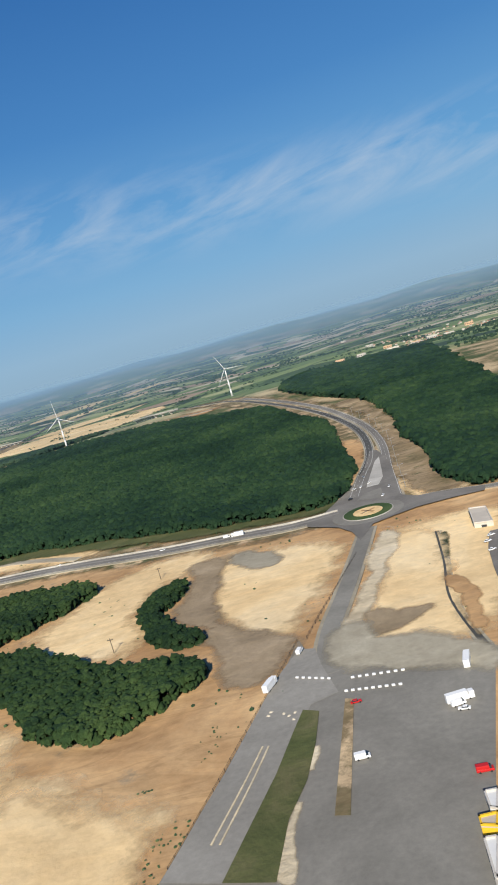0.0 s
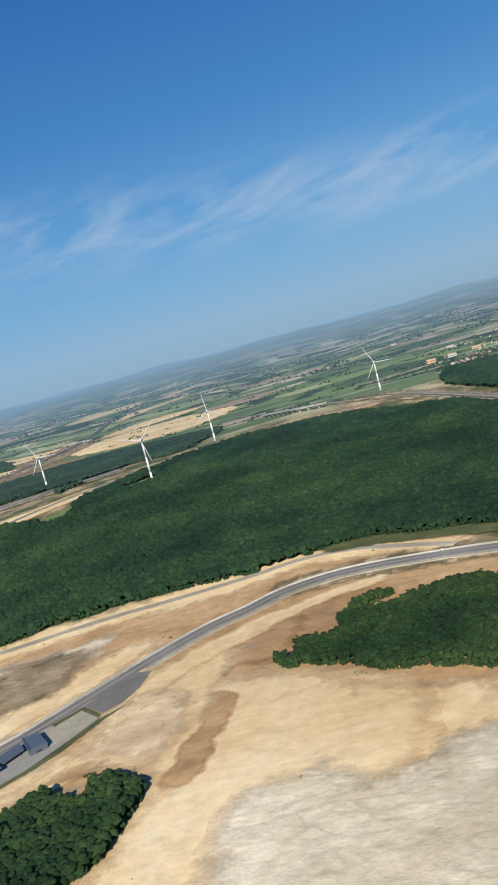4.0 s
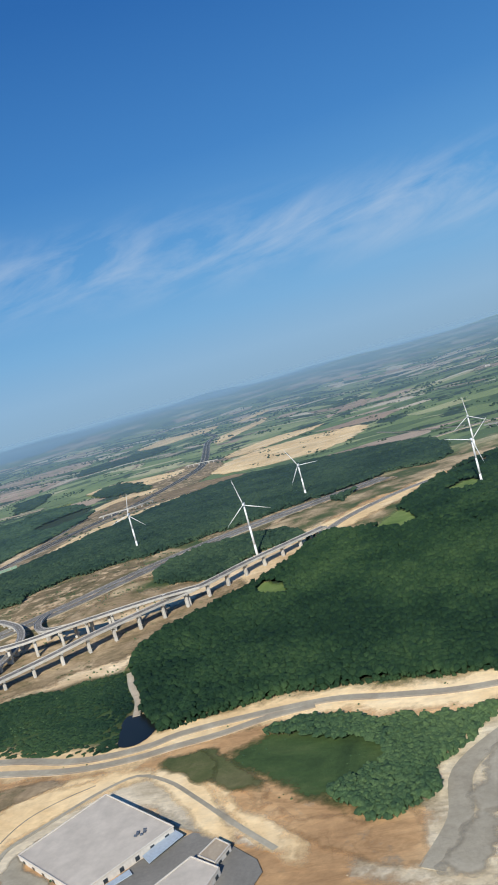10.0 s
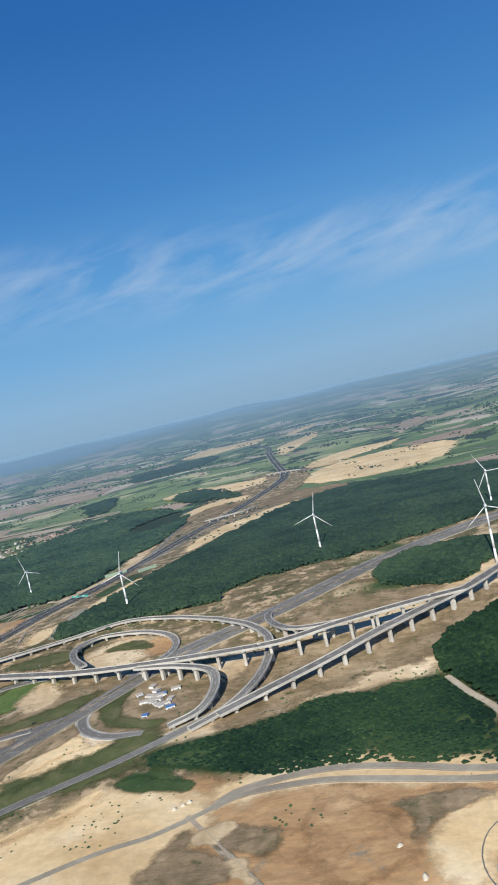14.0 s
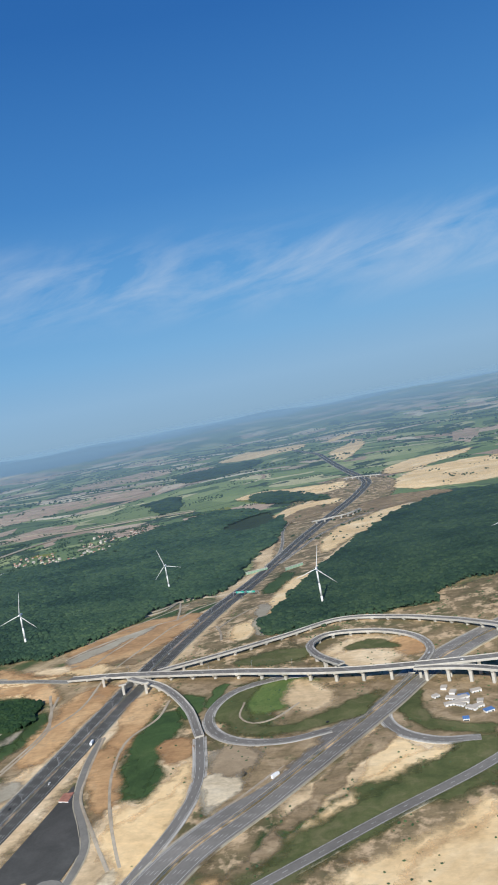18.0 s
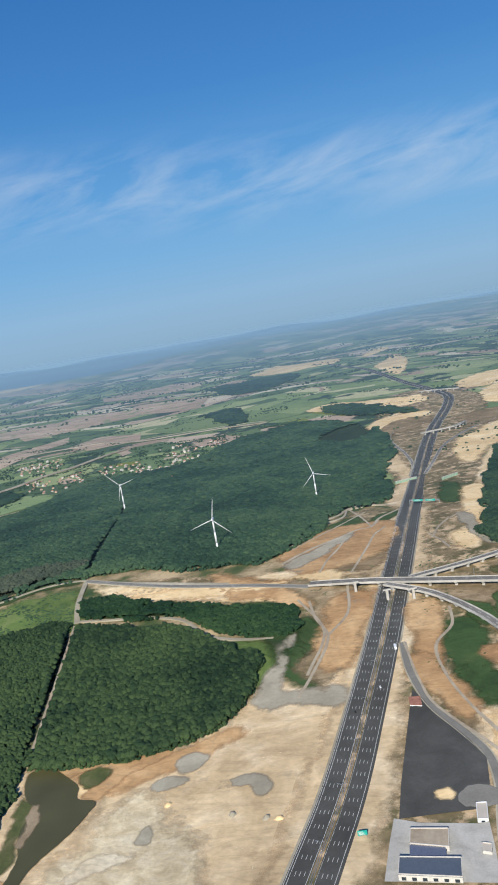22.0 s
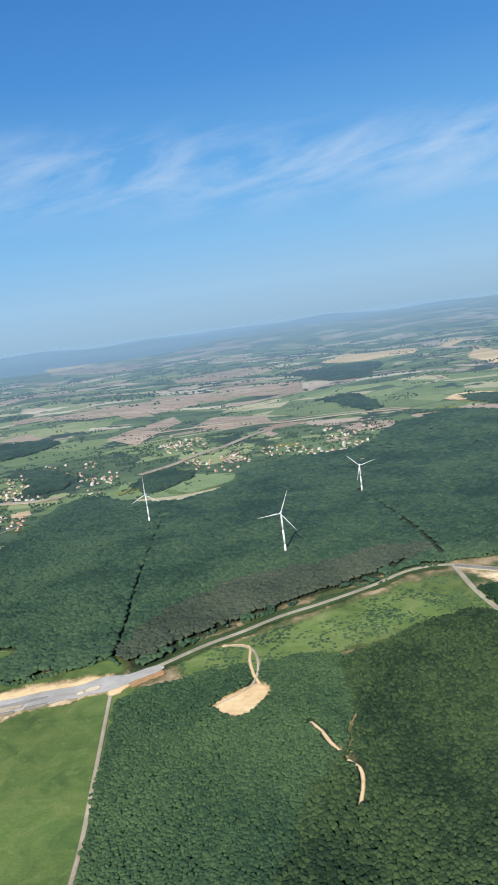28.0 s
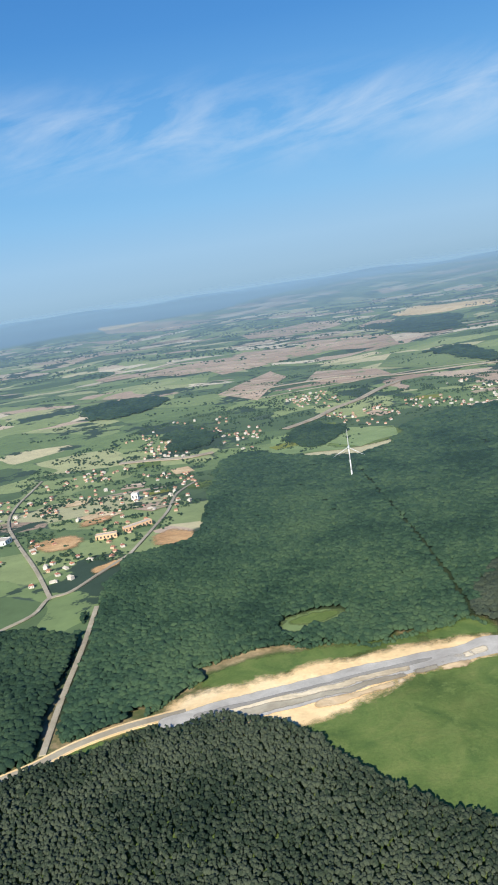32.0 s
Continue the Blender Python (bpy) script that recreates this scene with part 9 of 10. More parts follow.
flats([(-1233.7, 467.6), (-1219.3, 471.7)][0], [(-1233.7, 467.6), (-1219.3, 471.7)][1], 4.5, 3.6, "long peach-coloured apartment block", PEACH)
flats([(-1218.5, 484.8), (-1203.6, 500.5)][0], [(-1218.5, 484.8), (-1203.6, 500.5)][1], 4.5, 3.6, "long peach-coloured apartment block", PEACH)
for k, (x, y) in enumerate([(182.4, 1123.9), (128.5, 942.1), (107.6, 936.3), (92, 983), (48.5, 756), (43.8, 1201.2), (-5.1, 1042.3), (10.5, 1978.8), (24.9, 1054.8), (63.3, 1093.8)]):
    flats((x - 6, y), (x + 6, y + (k % 3 - 1) * 2), 6.0, (4.0, 3.0, 5.0, 3.5)[k % 4], "large pale building in the far town" if k % 3 else "large red-brown building in the far town", PEACH if k % 3 == 0 else WALL)
tx, ty = [(-1251.8, 592.7)][0]
building("apartment_tower", [(tx - 3, ty - 2), (tx + 3, ty - 2), (tx + 3, ty + 2), (tx - 3, ty + 2)], 6.5, WHITE, ROOFGREY, "white apartment tower above the houses", "apartments", 3)
tx, ty = [(-1313.3, 479.3)][0]
building("warehouse", [(tx - 6, ty - 4), (tx + 5, ty - 4), (tx + 5, ty + 5), (tx - 6, ty + 5)], 4.0, WHITE, ROOFGREY, "white warehouse beside the village street", "warehouse", 3)

# site huts inside the loop road
CAMP = [(-517.5, 292.5), (-510.6, 287.4), (-507.9, 288.7), (-512.3, 298.4), (-516, 302.8), (-516.9, 297.6), (-522.7, 300.5), (-506.9, 292.5), (-513.6, 278.9)]
CAMP = CAMP + [(x + dx, y + dy) for (x, y), dx, dy in zip(CAMP[:6], (4, -4, 3, 5, -3, 4), (4.5, 4, -4.5, 4, 5, -4))]
for k, (x, y) in enumerate(CAMP):
    blue = k in (3, 8, 11)
    root = empty("site_hut", x, y, None, (15, -40, 20, 10, 70, -20, 35, 80, 0)[k % 9] + 6 * (k // 9))
    tagged(root, "white site hut with a blue roof" if blue else "white site hut on bare ground", "hut", "site huts")
    long = (5.2, 4.2, 3.6, 4.0, 3.2, 4.4, 2.6, 3.0, 2.2)[k % 9]
    part("wall", boxed(-long / 2, -1.1, -0.3, long / 2, 1.1, 1.3, bevel=0.06), WHITE, root)
    part("roof", boxed(-long / 2 - 0.1, -1.25, 1.3, long / 2 + 0.1, 1.25, 1.45), BLUE if blue else ROOFGREY, root)
    for x in (-long * 0.25, long * 0.25):
        part("window", boxed(x - 0.3, -1.14, 0.5, x + 0.3, -1.08, 0.95), GLASS, root)
    part("door", boxed(-0.2, -1.14, 0.0, 0.2, -1.08, 0.95), SLATE, root)

# ---------------------------------------------------------------- vehicles
PAINT = {"white": plain("white_paint", (0.80, 0.80, 0.79), 0.3, 0, 0.02), "red": plain("red_paint", (0.5, 0.02, 0.02), 0.3, 0, 0.02),
         "grey": plain("silver_paint", (0.42, 0.43, 0.44), 0.3, 0.5, 0.02), "black": plain("black_paint", (0.03, 0.03, 0.03), 0.25, 0, 0.02)}


def car(colour, kind="car"):
    long, wide, high = {"car": (1.55, 0.62, 0.5), "van": (1.9, 0.72, 0.8), "lorry": (3.6, 0.86, 1.2)}[kind]
    root = new(kind)
    tagged(root, f"{colour} {kind} on the road", kind)
    paint = PAINT[colour]
    bm = boxed(-long / 2, -wide / 2, 0.1, long / 2, wide / 2, high * 0.58 if kind == "car" else high * 0.5, bevel=0.06)
    part("body", bm, paint, root)
    if kind == "car":
        part("cabin", boxed(-long * 0.34, -wide * 0.43, high * 0.55, long * 0.2, wide * 0.43, high * 0.92, bevel=0.08), GLASS, root, "dark glazed cabin")
        part("roof", boxed(-long * 0.27, -wide * 0.37, high * 0.9, long * 0.11, wide * 0.37, high, bevel=0.03), paint, root)
    elif kind == "van":
        part("box", boxed(-long / 2, -wide / 2, high * 0.48, long * 0.24, wide / 2, high, bevel=0.06), paint, root)
        part("windscreen", boxed(long * 0.22, -wide * 0.42, high * 0.48, long * 0.36, wide * 0.42, high * 0.86, bevel=0.05), GLASS, root)
    else:
        part("cab", boxed(long * 0.3, -wide / 2, high * 0.3, long / 2, wide / 2, high * 0.85, bevel=0.06), paint, root)
        part("box", boxed(-long / 2, -wide / 2, high * 0.48, long * 0.27, wide / 2, high, bevel=0.04), PAINT["white"], root)
    for x in (-long * 0.31, long * 0.31):
        for y in (-wide / 2 + 0.04, wide / 2 - 0.04):
            part("wheel", tube(bmesh.new(), (x, y - 0.06, 0.12), (x, y + 0.06, 0.12), 0.12, 0.12, 10), DARK, root)
    return root


MASTERS = {}


def park(colour, kind, x, y, turn, up=0.62, z=None):
    m = pose(x, y, (ground(x, y) + up) if z is None else z, 0, 0, turn)
    if (colour, kind) in MASTERS:
        return copy_thing(MASTERS[colour, kind], m)
    ob = car(colour, kind)
    ob.matrix_world = m
    MASTERS[colour, kind] = ob
    return ob


for (x, y), (colour, kind), turn in zip([(-9.3, 82.7), (-9.7, 96.1), (3.1, 90.3), (3.6, 89), (3.5, 91.3), (3.6, 75.9), (6, 101)], (("white", "van"), ("red", "car"), ("white", "van"), ("white", "car"), ("white", "lorry"), ("red", "van"), ("white", "lorry")), (5, 10, 15, 170, 10, 0, 80)):
    park(colour, kind, x, y, turn, 0.6)
for (x, y), colour, kind, turn in zip([(-18.4, 116.1), (-22.4, 105.7), (-43.3, 203.8)], ("white", "white", "white"), ("van", "lorry", "van"), (75, 70, 15)):
    park(colour, kind, x, y, turn, 0.7)
for k, (x, y) in enumerate([(3.5, 217.5), (-1.8, 228), (-3.1, 237.5), (-6.6, 224.1), (-7.9, 212.8), (-4.5, 224.9), (1.2, 208.6)]):
    park(("white", "white", "grey", "white", "black", "white", "white")[k], "car", x, y, (80, 60, 100, 45, 30, 80, 70)[k], 0.72)
for (x, y), kind in zip([(-98.6, 217.6), (-62.8, 206.6), (-40, 203.2)], ("car", "car", "lorry")):
    park("white", kind, x, y, 172, 0.67)
for x, y in [(-218, 142.7), (-223.2, 136.8)]:
    park("white", "car", x, y, 50, 0.67)
for k, (x, y) in enumerate([(-661.3, 290.5), (-676.2, 247.5), (-667.5, 262.2), (-653.5, 416.5), (-622.6, 772.2)] + [(-597.1, 1012.5), (-655.4, 387.3)]):
    park(("white", "black", "white", "grey", "white", "black", "white")[k], ("lorry", "car", "car", "car", "car", "car", "car")[k], x, y, 96, 0.62)
for k, (x, y) in enumerate([(-579.5, 249.9), (-564.2, 286.8), (-522.3, 346.9)]):
    park(("white", "black", "white")[k], ("lorry", "car", "car")[k], x, y, 57, 0.64)
c = line_of([(-382.9, 346.9, 8.3), (-400.6, 338.6, 9.5), (-415.7, 333.8, 9.5), (-440.5, 326.2, 9), (-462.1, 317.4, 8.5), (-480.2, 317.3, 8), (-506.7, 317.6, 7.5), (-535.7, 321.9, 7), (-568.4, 330.5, 6.5)], 3.0)
for k, colour in ((6, "white"), (19, "grey"), (34, "white"), (47, "white")):
    if k + 1 < len(c):
        d = c[k + 1] - c[k]
        park(colour, "car", c[k][0], c[k][1] + 0.8, math.degrees(math.atan2(d[1], d[0])), z=c[k][2] + 0.03)

# ---------------------------------------------------------------- barriers, signs and gantries
base_block = None
for (a, b), count in (([(-18.4, 107.2), (-13.5, 104.7)], 6), ([(-10, 103.5), (-2.8, 102.5)], 8), ([(-11, 99.8), (-3.5, 98.5)], 9)):
    for k in range(count):
        x, y = a[0] + (b[0] - a[0]) * k / (count - 1), a[1] + (b[1] - a[1]) * k / (count - 1)
        turn = math.degrees(math.atan2(b[1] - a[1], b[0] - a[0]))
        m = pose(x, y, ground(x, y) + 0.6, 0, 0, turn)
        if base_block is None:
            base_block = part("barrier_block", boxed(-0.26, -0.14, 0, 0.26, 0.14, 0.3, bevel=0.05), WHITE)
            base_block.matrix_world = m
            tagged(base_block, "white concrete barrier block on the asphalt", "barrier", "barrier blocks")
        else:
            copy_thing(base_block, m)


def sign_gantry(a, b, label, panels=2):
    """A steel frame over the road with green sign panels."""
    a, b = np.array(a, float)[:2], np.array(b, float)[:2]
    mid, span = (a + b) / 2, np.linalg.norm(b - a)
    root = empty("sign_gantry", mid[0], mid[1], None, math.degrees(math.atan2(b[1] - a[1], b[0] - a[0])))
    tagged(root, label, "gantry")
    for s in (-1, 1):
        part("post", boxed(s * span / 2 - 0.15, -0.15, -0.3, s * span / 2 + 0.15, 0.15, 3.2, bevel=0.04), STEEL, root)
    part("beam", boxed(-span / 2, -0.12, 2.6, span / 2, 0.12, 2.85), STEEL, root)
    part("beam", boxed(-span / 2, -0.12, 3.1, span / 2, 0.12, 3.3), STEEL, root)
    for k in range(panels):
        x = (k - (panels - 1) / 2) * span * 0.42
        p = part("sign", boxed(x - span * 0.16, -0.25, 2.2, x + span * 0.16, -0.16, 3.6), GREEN, root, "green road sign panel")
        for j in range(3):
            part("writing", boxed(x - span * 0.12, -0.27, 2.5 + j * 0.35, x + span * (0.1 - 0.03 * j), -0.245, 2.62 + j * 0.35), LINE, p, "white bars of unreadable writing")
    return root


sign_gantry([(-646.2, 518), (-627, 511.7)][0], [(-646.2, 518), (-627, 511.7)][1], "steel gantry with green signs over the motorway")
x, y = [(-672.9, 186.2), (-670.9, 186)][0]
root = empty("road_sign", x, y, None, 5)
tagged(root, "green road sign on two steel posts beside the motorway", "sign")
for s in (-0.9, 0.9):
    part("post", boxed(s - 0.07, -0.07, 0, s + 0.07, 0.07, 1.8), STEEL, root)
p = part("panel", boxed(-1.3, -0.16, 1.0, 1.3, -0.08, 2.4), GREEN, root, "green sign panel")
for j in range(3):
    part("writing", boxed(-1.0, -0.18, 1.25 + j * 0.35, 0.8 - 0.3 * j, -0.155, 1.38 + j * 0.35), LINE, p, "white bars of unreadable writing")
for pts in ([(-621.3, 847.8), (-605.6, 855.8), (-584.5, 867), (-568.6, 896.6)], [(-603.6, 1227.4), (-577.4, 1221.5), (-544, 1206)]):
    viaduct("road_bridge", [(px, py, ground(px, py) + 4.0) for px, py in pts], 3.0, "concrete road bridge over the motorway", every=10.0)

for a, b in ([(-654.5, 609), (-637.5, 616.8)], [(-619.1, 593.5), (-606.3, 604)]):
    length = math.hypot(b[0] - a[0], b[1] - a[1])
    root = empty("retaining_wall", a[0], a[1], None, math.degrees(math.atan2(b[1] - a[1], b[0] - a[0])))
    tagged(root, "pale green retaining wall of a motorway underpass", "wall")
    part("face", boxed(0, -0.3, -0.5, length, 0.3, 2.6, bevel=0.05), GREENWALL, root)
    part("coping", boxed(-0.2, -0.45, 2.6, length + 0.2, 0.45, 2.85), CONCRETE, root, "concrete coping")
    for k in range(int(length / 2.5)):
        part("rib", boxed(k * 2.5 + 1.0, -0.45, -0.4, k * 2.5 + 1.3, -0.3, 2.6), CONCRETE, root)

# piers of the flyover beside the motorway
for x, y in [(-677.9, 350.2), (-663.1, 337), (-651.5, 335.5)]:
    root = empty("flyover_pier", x, y, None, 15)
    tagged(root, "concrete flyover pier beside the motorway", "pier", "flyover piers")
    part("shaft", boxed(-0.6, -0.45, -0.3, 0.6, 0.45, 5.0, bevel=0.1), CONCRETE, root)
    part("crosshead", boxed(-1.8, -0.5, 5.0, 1.8, 0.5, 5.6, bevel=0.1), CONCRETE, root)

# lamp posts along the road by the car park and the motorway
lamp = None
for pts, gap, side in (([(-685.3, 171.8), (-679, 204.1), (-672.5, 250.3), (-664.6, 311.3), (-654.7, 406.3), (-646, 507.7), (-629.3, 682.3), (-603.7, 906.2), (-574.3, 1062.6), (-565.9, 1156), (-583.8, 1279), (-617.9, 1457.8), (-662.9, 1693.8), (-732.4, 2126.8), (-809.7, 2341.3)][:6], 24.0, 0.0), ([(4.7, 203), (5.2, 244.9), (6, 284.3), (3.3, 323.2), (-6.5, 374.5), (-21.3, 427.8), (-43.8, 483.2), (-77.1, 549.9)][:5], 16.0, 3.0), ([(-554, 325.2, 6.8), (-609.6, 341.2, 6.6), (-640.2, 348.9, 6.5), (-673.3, 357.5, 6.3), (-701.1, 363.4, 5.5), (-728.3, 372.6, 5), (-779.2, 384.7, 5.5), (-833.5, 401.8, 7.5)][:5], 22.0, 2.0)):
    c = line_of([p[:2] for p in pts], 3.0)
    s = sideways(c)
    run = np.concatenate([[0], np.cumsum(np.linalg.norm(np.diff(c[:, :2], axis=0), axis=1))])
    for at in np.arange(6, run[-1], gap):
        i = int(np.searchsorted(run, at))
        x, y = c[i, :2] + s[i] * side
        z = ground(x, y) + 0.5
        if len(pts[0]) == 3:
            z = float(np.interp(at / run[-1], np.linspace(0, 1, len(pts)), [p[2] for p in pts]))
        m = pose(x, y, z, 0, 0, math.degrees(math.atan2(s[i][1], s[i][0])))
        if lamp is None:
            lamp = new("street_lamp")
            tagged(lamp, "slender steel street lamp with twin arms", "street lamp", "street lamps")
            part("pole", tube(bmesh.new(), (0, 0, 0), (0, 0, 3.6), 0.07, 0.045, 8), STEEL, lamp)
            for sgn in (-1, 1):
                part("arm", tube(bmesh.new(), (0, 0, 3.55), (sgn * 0.8, 0, 3.75), 0.035, 0.03, 6), STEEL, lamp)
                part("lamp_head", boxed(sgn * 0.95 - 0.22, -0.08, 3.72, sgn * 0.95 + 0.22, 0.08, 3.8, bevel=0.02), STEEL, lamp)
            lamp.matrix_world = m
        else:
            copy_thing(lamp, m)

# power pylons in the plantation
PYLONS = ((-802, 161), (-786, 161.5), (-781.5, 162.5))
for x, y in PYLONS:
    root = empty("power_pylon", x, y)
    tagged(root, "grey steel lattice power pylon above the trees", "pylon", "pylons")
    for sx in (-1, 1):
        for sy in (-1, 1):
            part("leg", tube(bmesh.new(), (sx * 0.9, sy * 0.9, -0.3), (sx * 0.12, sy * 0.12, 9.5), 0.07, 0.05, 5), STEEL, root)
    for z in (2, 4, 6, 8):
        w = 0.9 - 0.082 * z
        bm = bmesh.new()
        for p0, p1 in (((-w, -w), (w, -w)), ((w, -w), (w, w)), ((w, w), (-w, w)), ((-w, w), (-w, -w))):
            tube(bm, (*p0, z), (*p1, z + 0.8), 0.035, 0.035, 4)
        part("brace", bm, STEEL, root)
    for z in (7.4, 8.6):
        part("cross_arm", boxed(-2.0, -0.06, z, 2.0, 0.06, z + 0.12), STEEL, root)

cable = bmesh.new()
for z in (7.5, 8.7):
    for side in (-1.8, 1.8):
        ends = [(-860, 157 + side, ground(-860, 157) + z)] + [(x, y + side * 0.2, ground(x, y) + z) for x, y in PYLONS[:2]]
        for p0, p1 in zip(ends, ends[1:]):
            knots = [Vector(p0).lerp(Vector(p1), k / 6) - Vector((0, 0, 1.6 * (k / 6) * (1 - k / 6))) for k in range(7)]
            for q0, q1 in zip(knots, knots[1:]):
                tube(cable, q0, q1, 0.012, 0.012, 4)
cables = new("power_cable", bpy.data.meshes.new("power_cable"))
cable.to_mesh(cables.data)
cable.free()
cables.data.materials.append(DARK)
tagged(cables, "thin grey power cables between the pylons", "cable", kind="stuff")

# fences, poles and heaps of soil


def fence(pts, label):
    """Posts with two rails between each two."""
    c = line_of(pts, 2.4, 0.55)
    root = new("fence")
    root.matrix_world = pose(*c[0])
    tagged(root, label, "fence", "fences")
    c = c - c[0]
    for k, (x, y, z) in enumerate(c):
        part("post", boxed(x - 0.035, y - 0.035, z - 0.3, x + 0.035, y + 0.035, z + 0.42), DARK, root)
        if k + 1 < len(c):
            d = Vector(c[k + 1] - c[k])
            for low in (0.12, 0.32):
                bm = boxed(0.06, -0.015, low, d.length - 0.06, 0.015, low + 0.04)
                bmesh.ops.transform(bm, matrix=Matrix.Translation((x, y, z)) @ d.to_track_quat("X", "Z").to_matrix().to_4x4(), verts=bm.verts)
                part("rail", bm, BARK, root)
    return root


fence([(-7.8, 162.2), (-12, 144.9), (-15.2, 132), (-17.5, 121.9)], "dark fence along the sand beside the airport road")
fence([(-19.1, 121.1), (-22.5, 105), (-25.3, 92.2), (-27.5, 81.9), (-29.2, 74.3), (-30.4, 69.3)], "dark fence along the edge of the car park road")
for x, y in [(-56.8, 178.4), (-56.1, 134.8)]:
    root = empty("utility_pole", x, y)
    tagged(root, "wooden utility pole on bare sand", "pole", "utility poles")
    part("shaft", tube(bmesh.new(), (0, 0, -0.4), (0, 0, 3.6), 0.1, 0.07, 8), BARK, root)
    part("cross_arm", boxed(-0.6, -0.05, 3.2, 0.6, 0.05, 3.32), BARK, root)
    for dx in (-0.5, 0.0, 0.5):
        part("insulator", tube(bmesh.new(), (dx, 0, 3.3), (dx, 0, 3.5), 0.04, 0.03, 6), GLASS, root)


def heap(x, y, r, h, mat, name, label, seed):
    """A tipped heap with a ragged foot."""
    rg = random.Random(seed)
    bm = bmesh.new()
    rings = []
    for j, (rr, hh) in enumerate(((1.0, -0.1), (0.78, 0.3), (0.5, 0.68), (0.24, 0.93))):
        rings.append([bm.verts.new((r * rr * math.cos(a) * rg.uniform(0.8, 1.2), r * rr * math.sin(a) * 0.7 * rg.uniform(0.8, 1.2), h * hh * rg.uniform(0.85, 1.1))) for a in np.linspace(0, 2 * math.pi, 13)[:-1]])
    for a, b in zip(rings, rings[1:]):
        for i in range(12):
            bm.faces.new((a[i], a[(i + 1) % 12], b[(i + 1) % 12], b[i]))
    bm.faces.new(rings[-1])
    ob = part(name, bm, mat, smooth=True)
    ob.matrix_world = pose(x, y, ground(x, y) + 0.45, 0, 0, rg.uniform(0, 180))
    return tagged(ob, label, "heap", "tipped heaps")


for k, (x, y) in enumerate([(-482.9, 208.5), (-480.6, 210), (-479, 211.5), (-418.6, 179.7), (-413.4, 167.4)]):
    heap(x, y, 1.1, 0.9, PALE, "stone_mound", "pale heap of rubble on bare earth", k)
for k, (x, y) in enumerate([(-700.6, 196.8), (-696.7, 196.1), (-711, 199.3), (-732.4, 205.3)]):
    heap(x, y, 1.5, 0.8, SAND if k % 2 else GRAVEL, "soil_heap", "tipped heap of sand on the earthworks" if k % 2 else "tipped heap of grey gravel on the earthworks", 20 + k)
for k, (x, y) in enumerate([(-22, 97.3), (-21.7, 98.2), (-19.8, 97.1), (-19, 96.2), (-18.2, 96.8), (-18.3, 95)]):
    heap(x, y, 0.55, 0.4, PALE, "stone_mound", "small pale heap of broken stone on asphalt", 40 + k)
for k, (x, y) in enumerate([(19.6, 152.6), (18.3, 149.2), (18.1, 143.8)]):
    park("white", "car", x, y, 10 + 4 * k, 0.68)

# plots and gardens of the villages
rp = random.Random(12)
for k, (x, y) in enumerate(((-1222, 560), (-1240, 620), (-1262, 540), (-1205, 640), (-1280, 660), (-1190, 700), (-1250, 720), (-1120, 860), (-1060, 900), (-1000, 960), (-1310, 600), (-1300, 760), (-930, 960), (-1150, 790))):
    w, d, a = rp.uniform(9, 22), rp.uniform(8, 18), rp.uniform(0, 1.5)
    corners = [(x + u * w * math.cos(a) - v * d * math.sin(a), y + u * w * math.sin(a) + v * d * math.cos(a)) for u, v in ((-1, -1), (1, -0.9), (0.9, 1), (-1, 0.9))]
    mat, label = ((PLOUGH, "brown dug garden plot between houses"), (STUBBLE, "yellow-green plot between houses"), (TAN, "bare tan plot between houses"), (MEADOW, "green garden plot between houses"))[k % 4]
    patch("plot", corners, mat, 0.55, 0.3, label, "field", step=4)

# ---------------------------------------------------------------- loose growth and stones


def scatter(name, box_xy, count, size, mat, label, category, seed, cluster=30.0, limit=0.0, poly=None, squash=0.8, sink=0.25):
    rng2 = np.random.default_rng(seed)
    x, y = rng2.uniform(box_xy[0], box_xy[1], count), rng2.uniform(box_xy[2], box_xy[3], count)
    keep = np.array([noise.noise(Vector((a / cluster, b / cluster, seed * 1.3))) > limit for a, b in zip(x, y)])
    if poly is not None:
        keep &= inside(outline(poly, 0), x, y)
    keep &= clear_of_ways(x, y)
    x, y = x[keep], y[keep]
    r = rng2.uniform(*size, len(x))
    v, f = clumps(rng2, np.stack([x, y, terrain(x, y) + r * sink + 0.3], 1), r, np.full(len(x), squash))
    return tagged(quick_mesh(name, v, f, mat), label, category, kind="stuff")


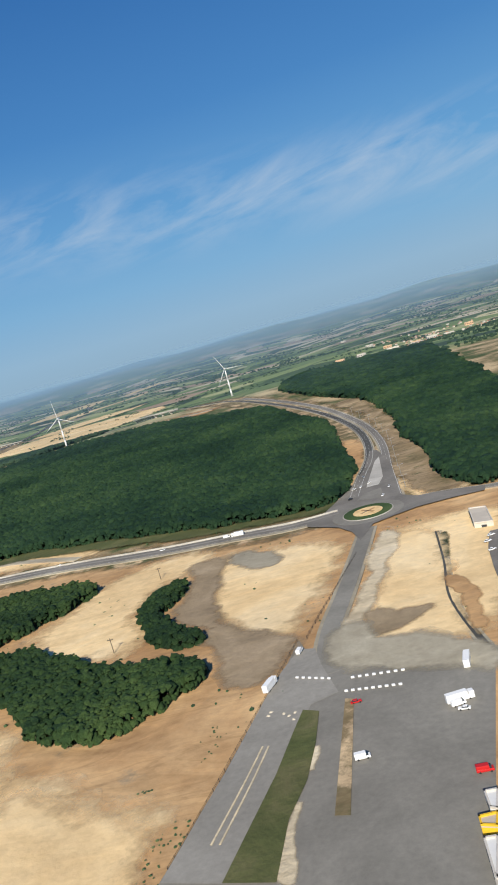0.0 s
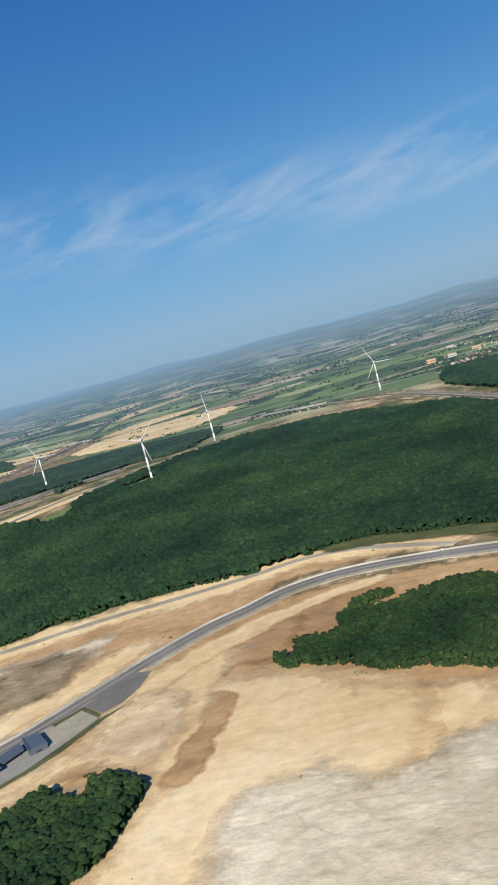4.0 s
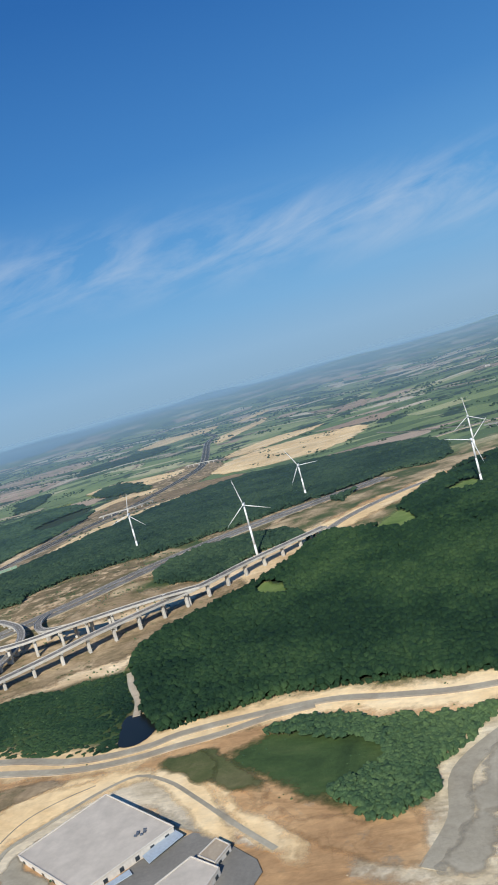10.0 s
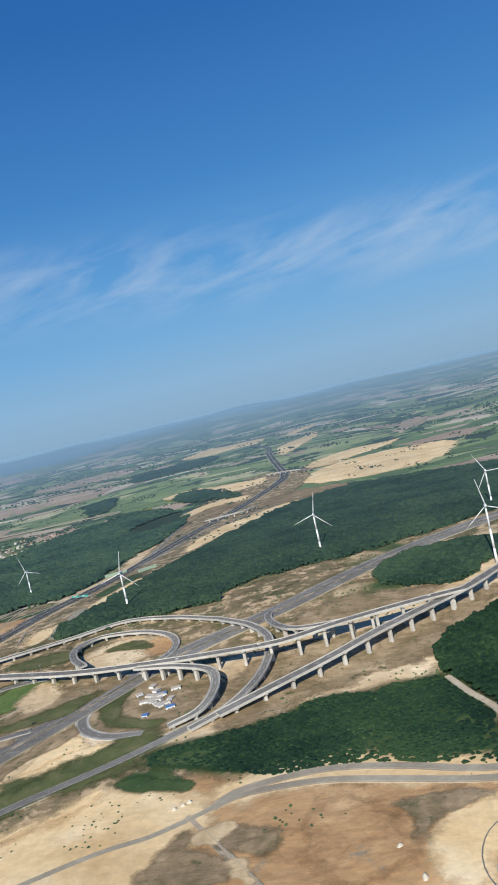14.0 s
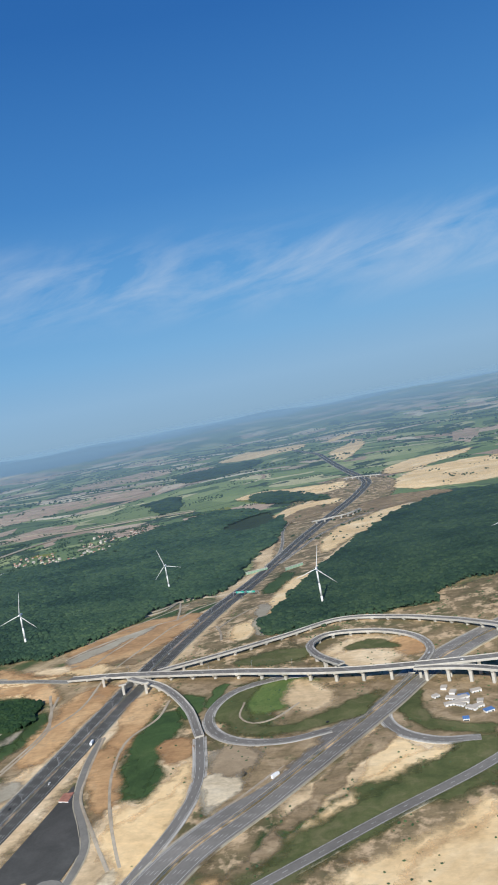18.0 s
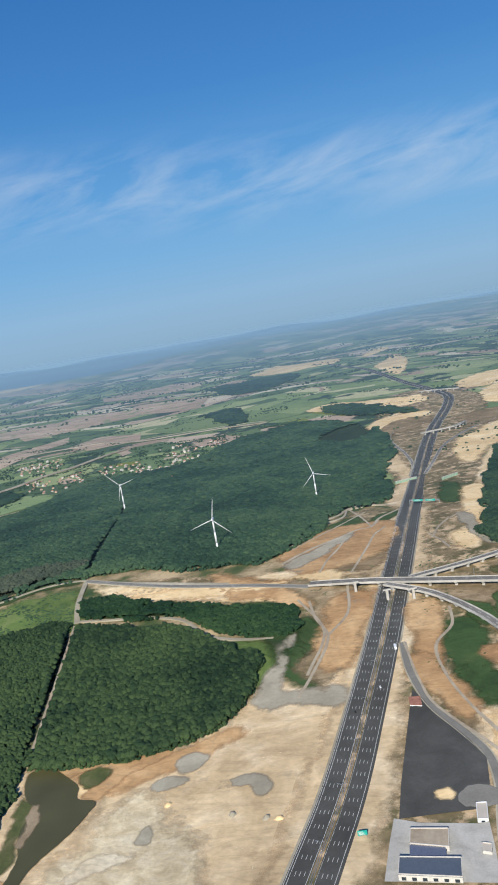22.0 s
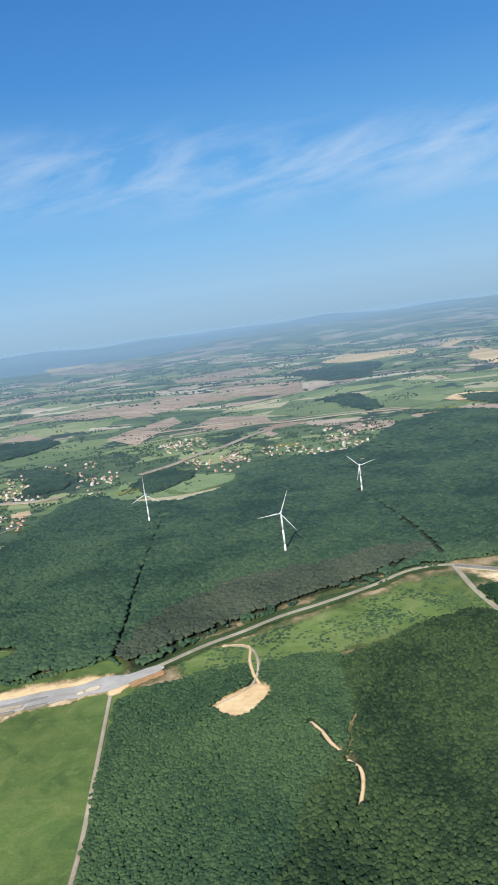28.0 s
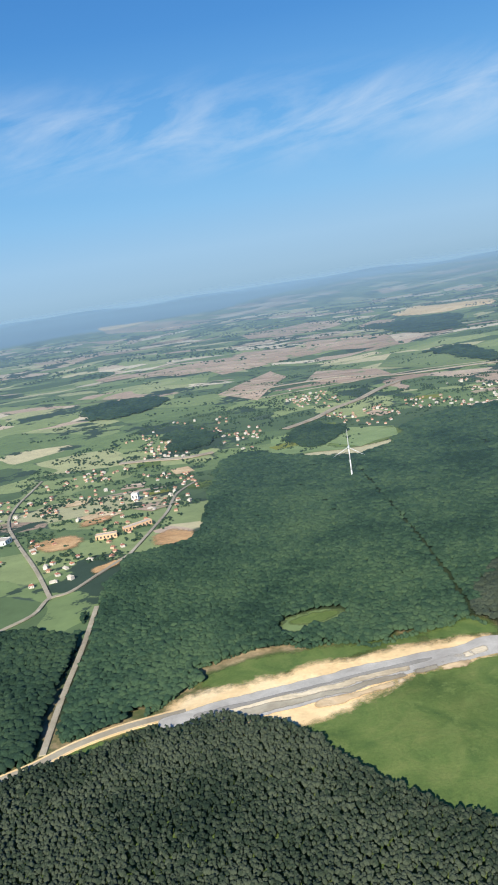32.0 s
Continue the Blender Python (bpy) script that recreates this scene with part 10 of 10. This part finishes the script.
scatter("hedgerow_trees", (-1700, 500, 700, 1600), 24000, (0.9, 2.0), FARWOOD, "scattered trees and hedges between the far fields", "trees", 31, 40, 0.30)
scatter("hedgerow_trees", (-3200, 1500, 1600, 3200), 20000, (2.0, 4.2), FARWOOD, "scattered trees and hedges between the far fields", "trees", 32, 90, 0.22)
scatter("garden_trees", (-1440, -830, 420, 1100), 24000, (0.6, 1.6), FARWOOD, "garden trees among the village houses", "trees", 33, 22, 0.02, poly=[(-1440, 420), (-1210, 400), (-1180, 560), (-1060, 840), (-850, 930), (-860, 1080), (-1220, 1120), (-1440, 800)])
scatter("garden_trees", (-40, 200, 560, 1000), 2500, (0.9, 1.9), FARWOOD, "garden trees among the village houses", "trees", 34, 22, 0.12)
scatter("shrubs", (-650, -400, 190, 470), 6500, (0.2, 0.6), BROAD2, "low green shrubs on the dry slopes", "shrubs", 35, 14, 0.18)
scatter("shrubs", (-420, 20, 95, 240), 5000, (0.15, 0.42), BROAD2, "low green shrubs on the bare earth", "shrubs", 36, 12, 0.32)
scatter("rubble", (-320, -200, 125, 212), 1500, (0.12, 0.32), CHALK, "pale broken stones in the quarry", "stones", 37, 10, 0.0, poly=[(-312.9, 144.1), (-292.8, 152.6), (-292.4, 175.7), (-276.1, 196.2), (-247.8, 198), (-226.1, 208.2), (-217.8, 194.4), (-205.6, 163.5), (-221.9, 137.9), (-232.4, 126.7)], squash=0.6)
scatter("rubble", (-770, -680, 165, 250), 700, (0.10, 0.28), CHALK, "pale broken stones on the earthworks", "stones", 38, 10, 0.15, squash=0.6)
scatter("weeds", (-60, -15, 55, 115), 1800, (0.07, 0.2), BROAD2, "dark weeds on the bare earth", "weeds", 39, 7, 0.1, poly=[(-41.1, 88.2), (-38.5, 88.6), (-33.0, 92.1), (-28.7, 100.8), (-24.9, 97.0), (-30.1, 89.1), (-35.8, 84.2), (-39.5, 85.4)], squash=0.6)
scatter("weeds", (-60, -15, 45, 90), 1500, (0.08, 0.24), BROAD2, "green weeds at the edge of the car park road", "weeds", 40, 7, -0.2, poly=[(-33.3, 74.2), (-31.0, 78.1), (-29.3, 77.0), (-30.4, 71.3), (-31.4, 65.1), (-33.3, 65.5)], squash=0.6)
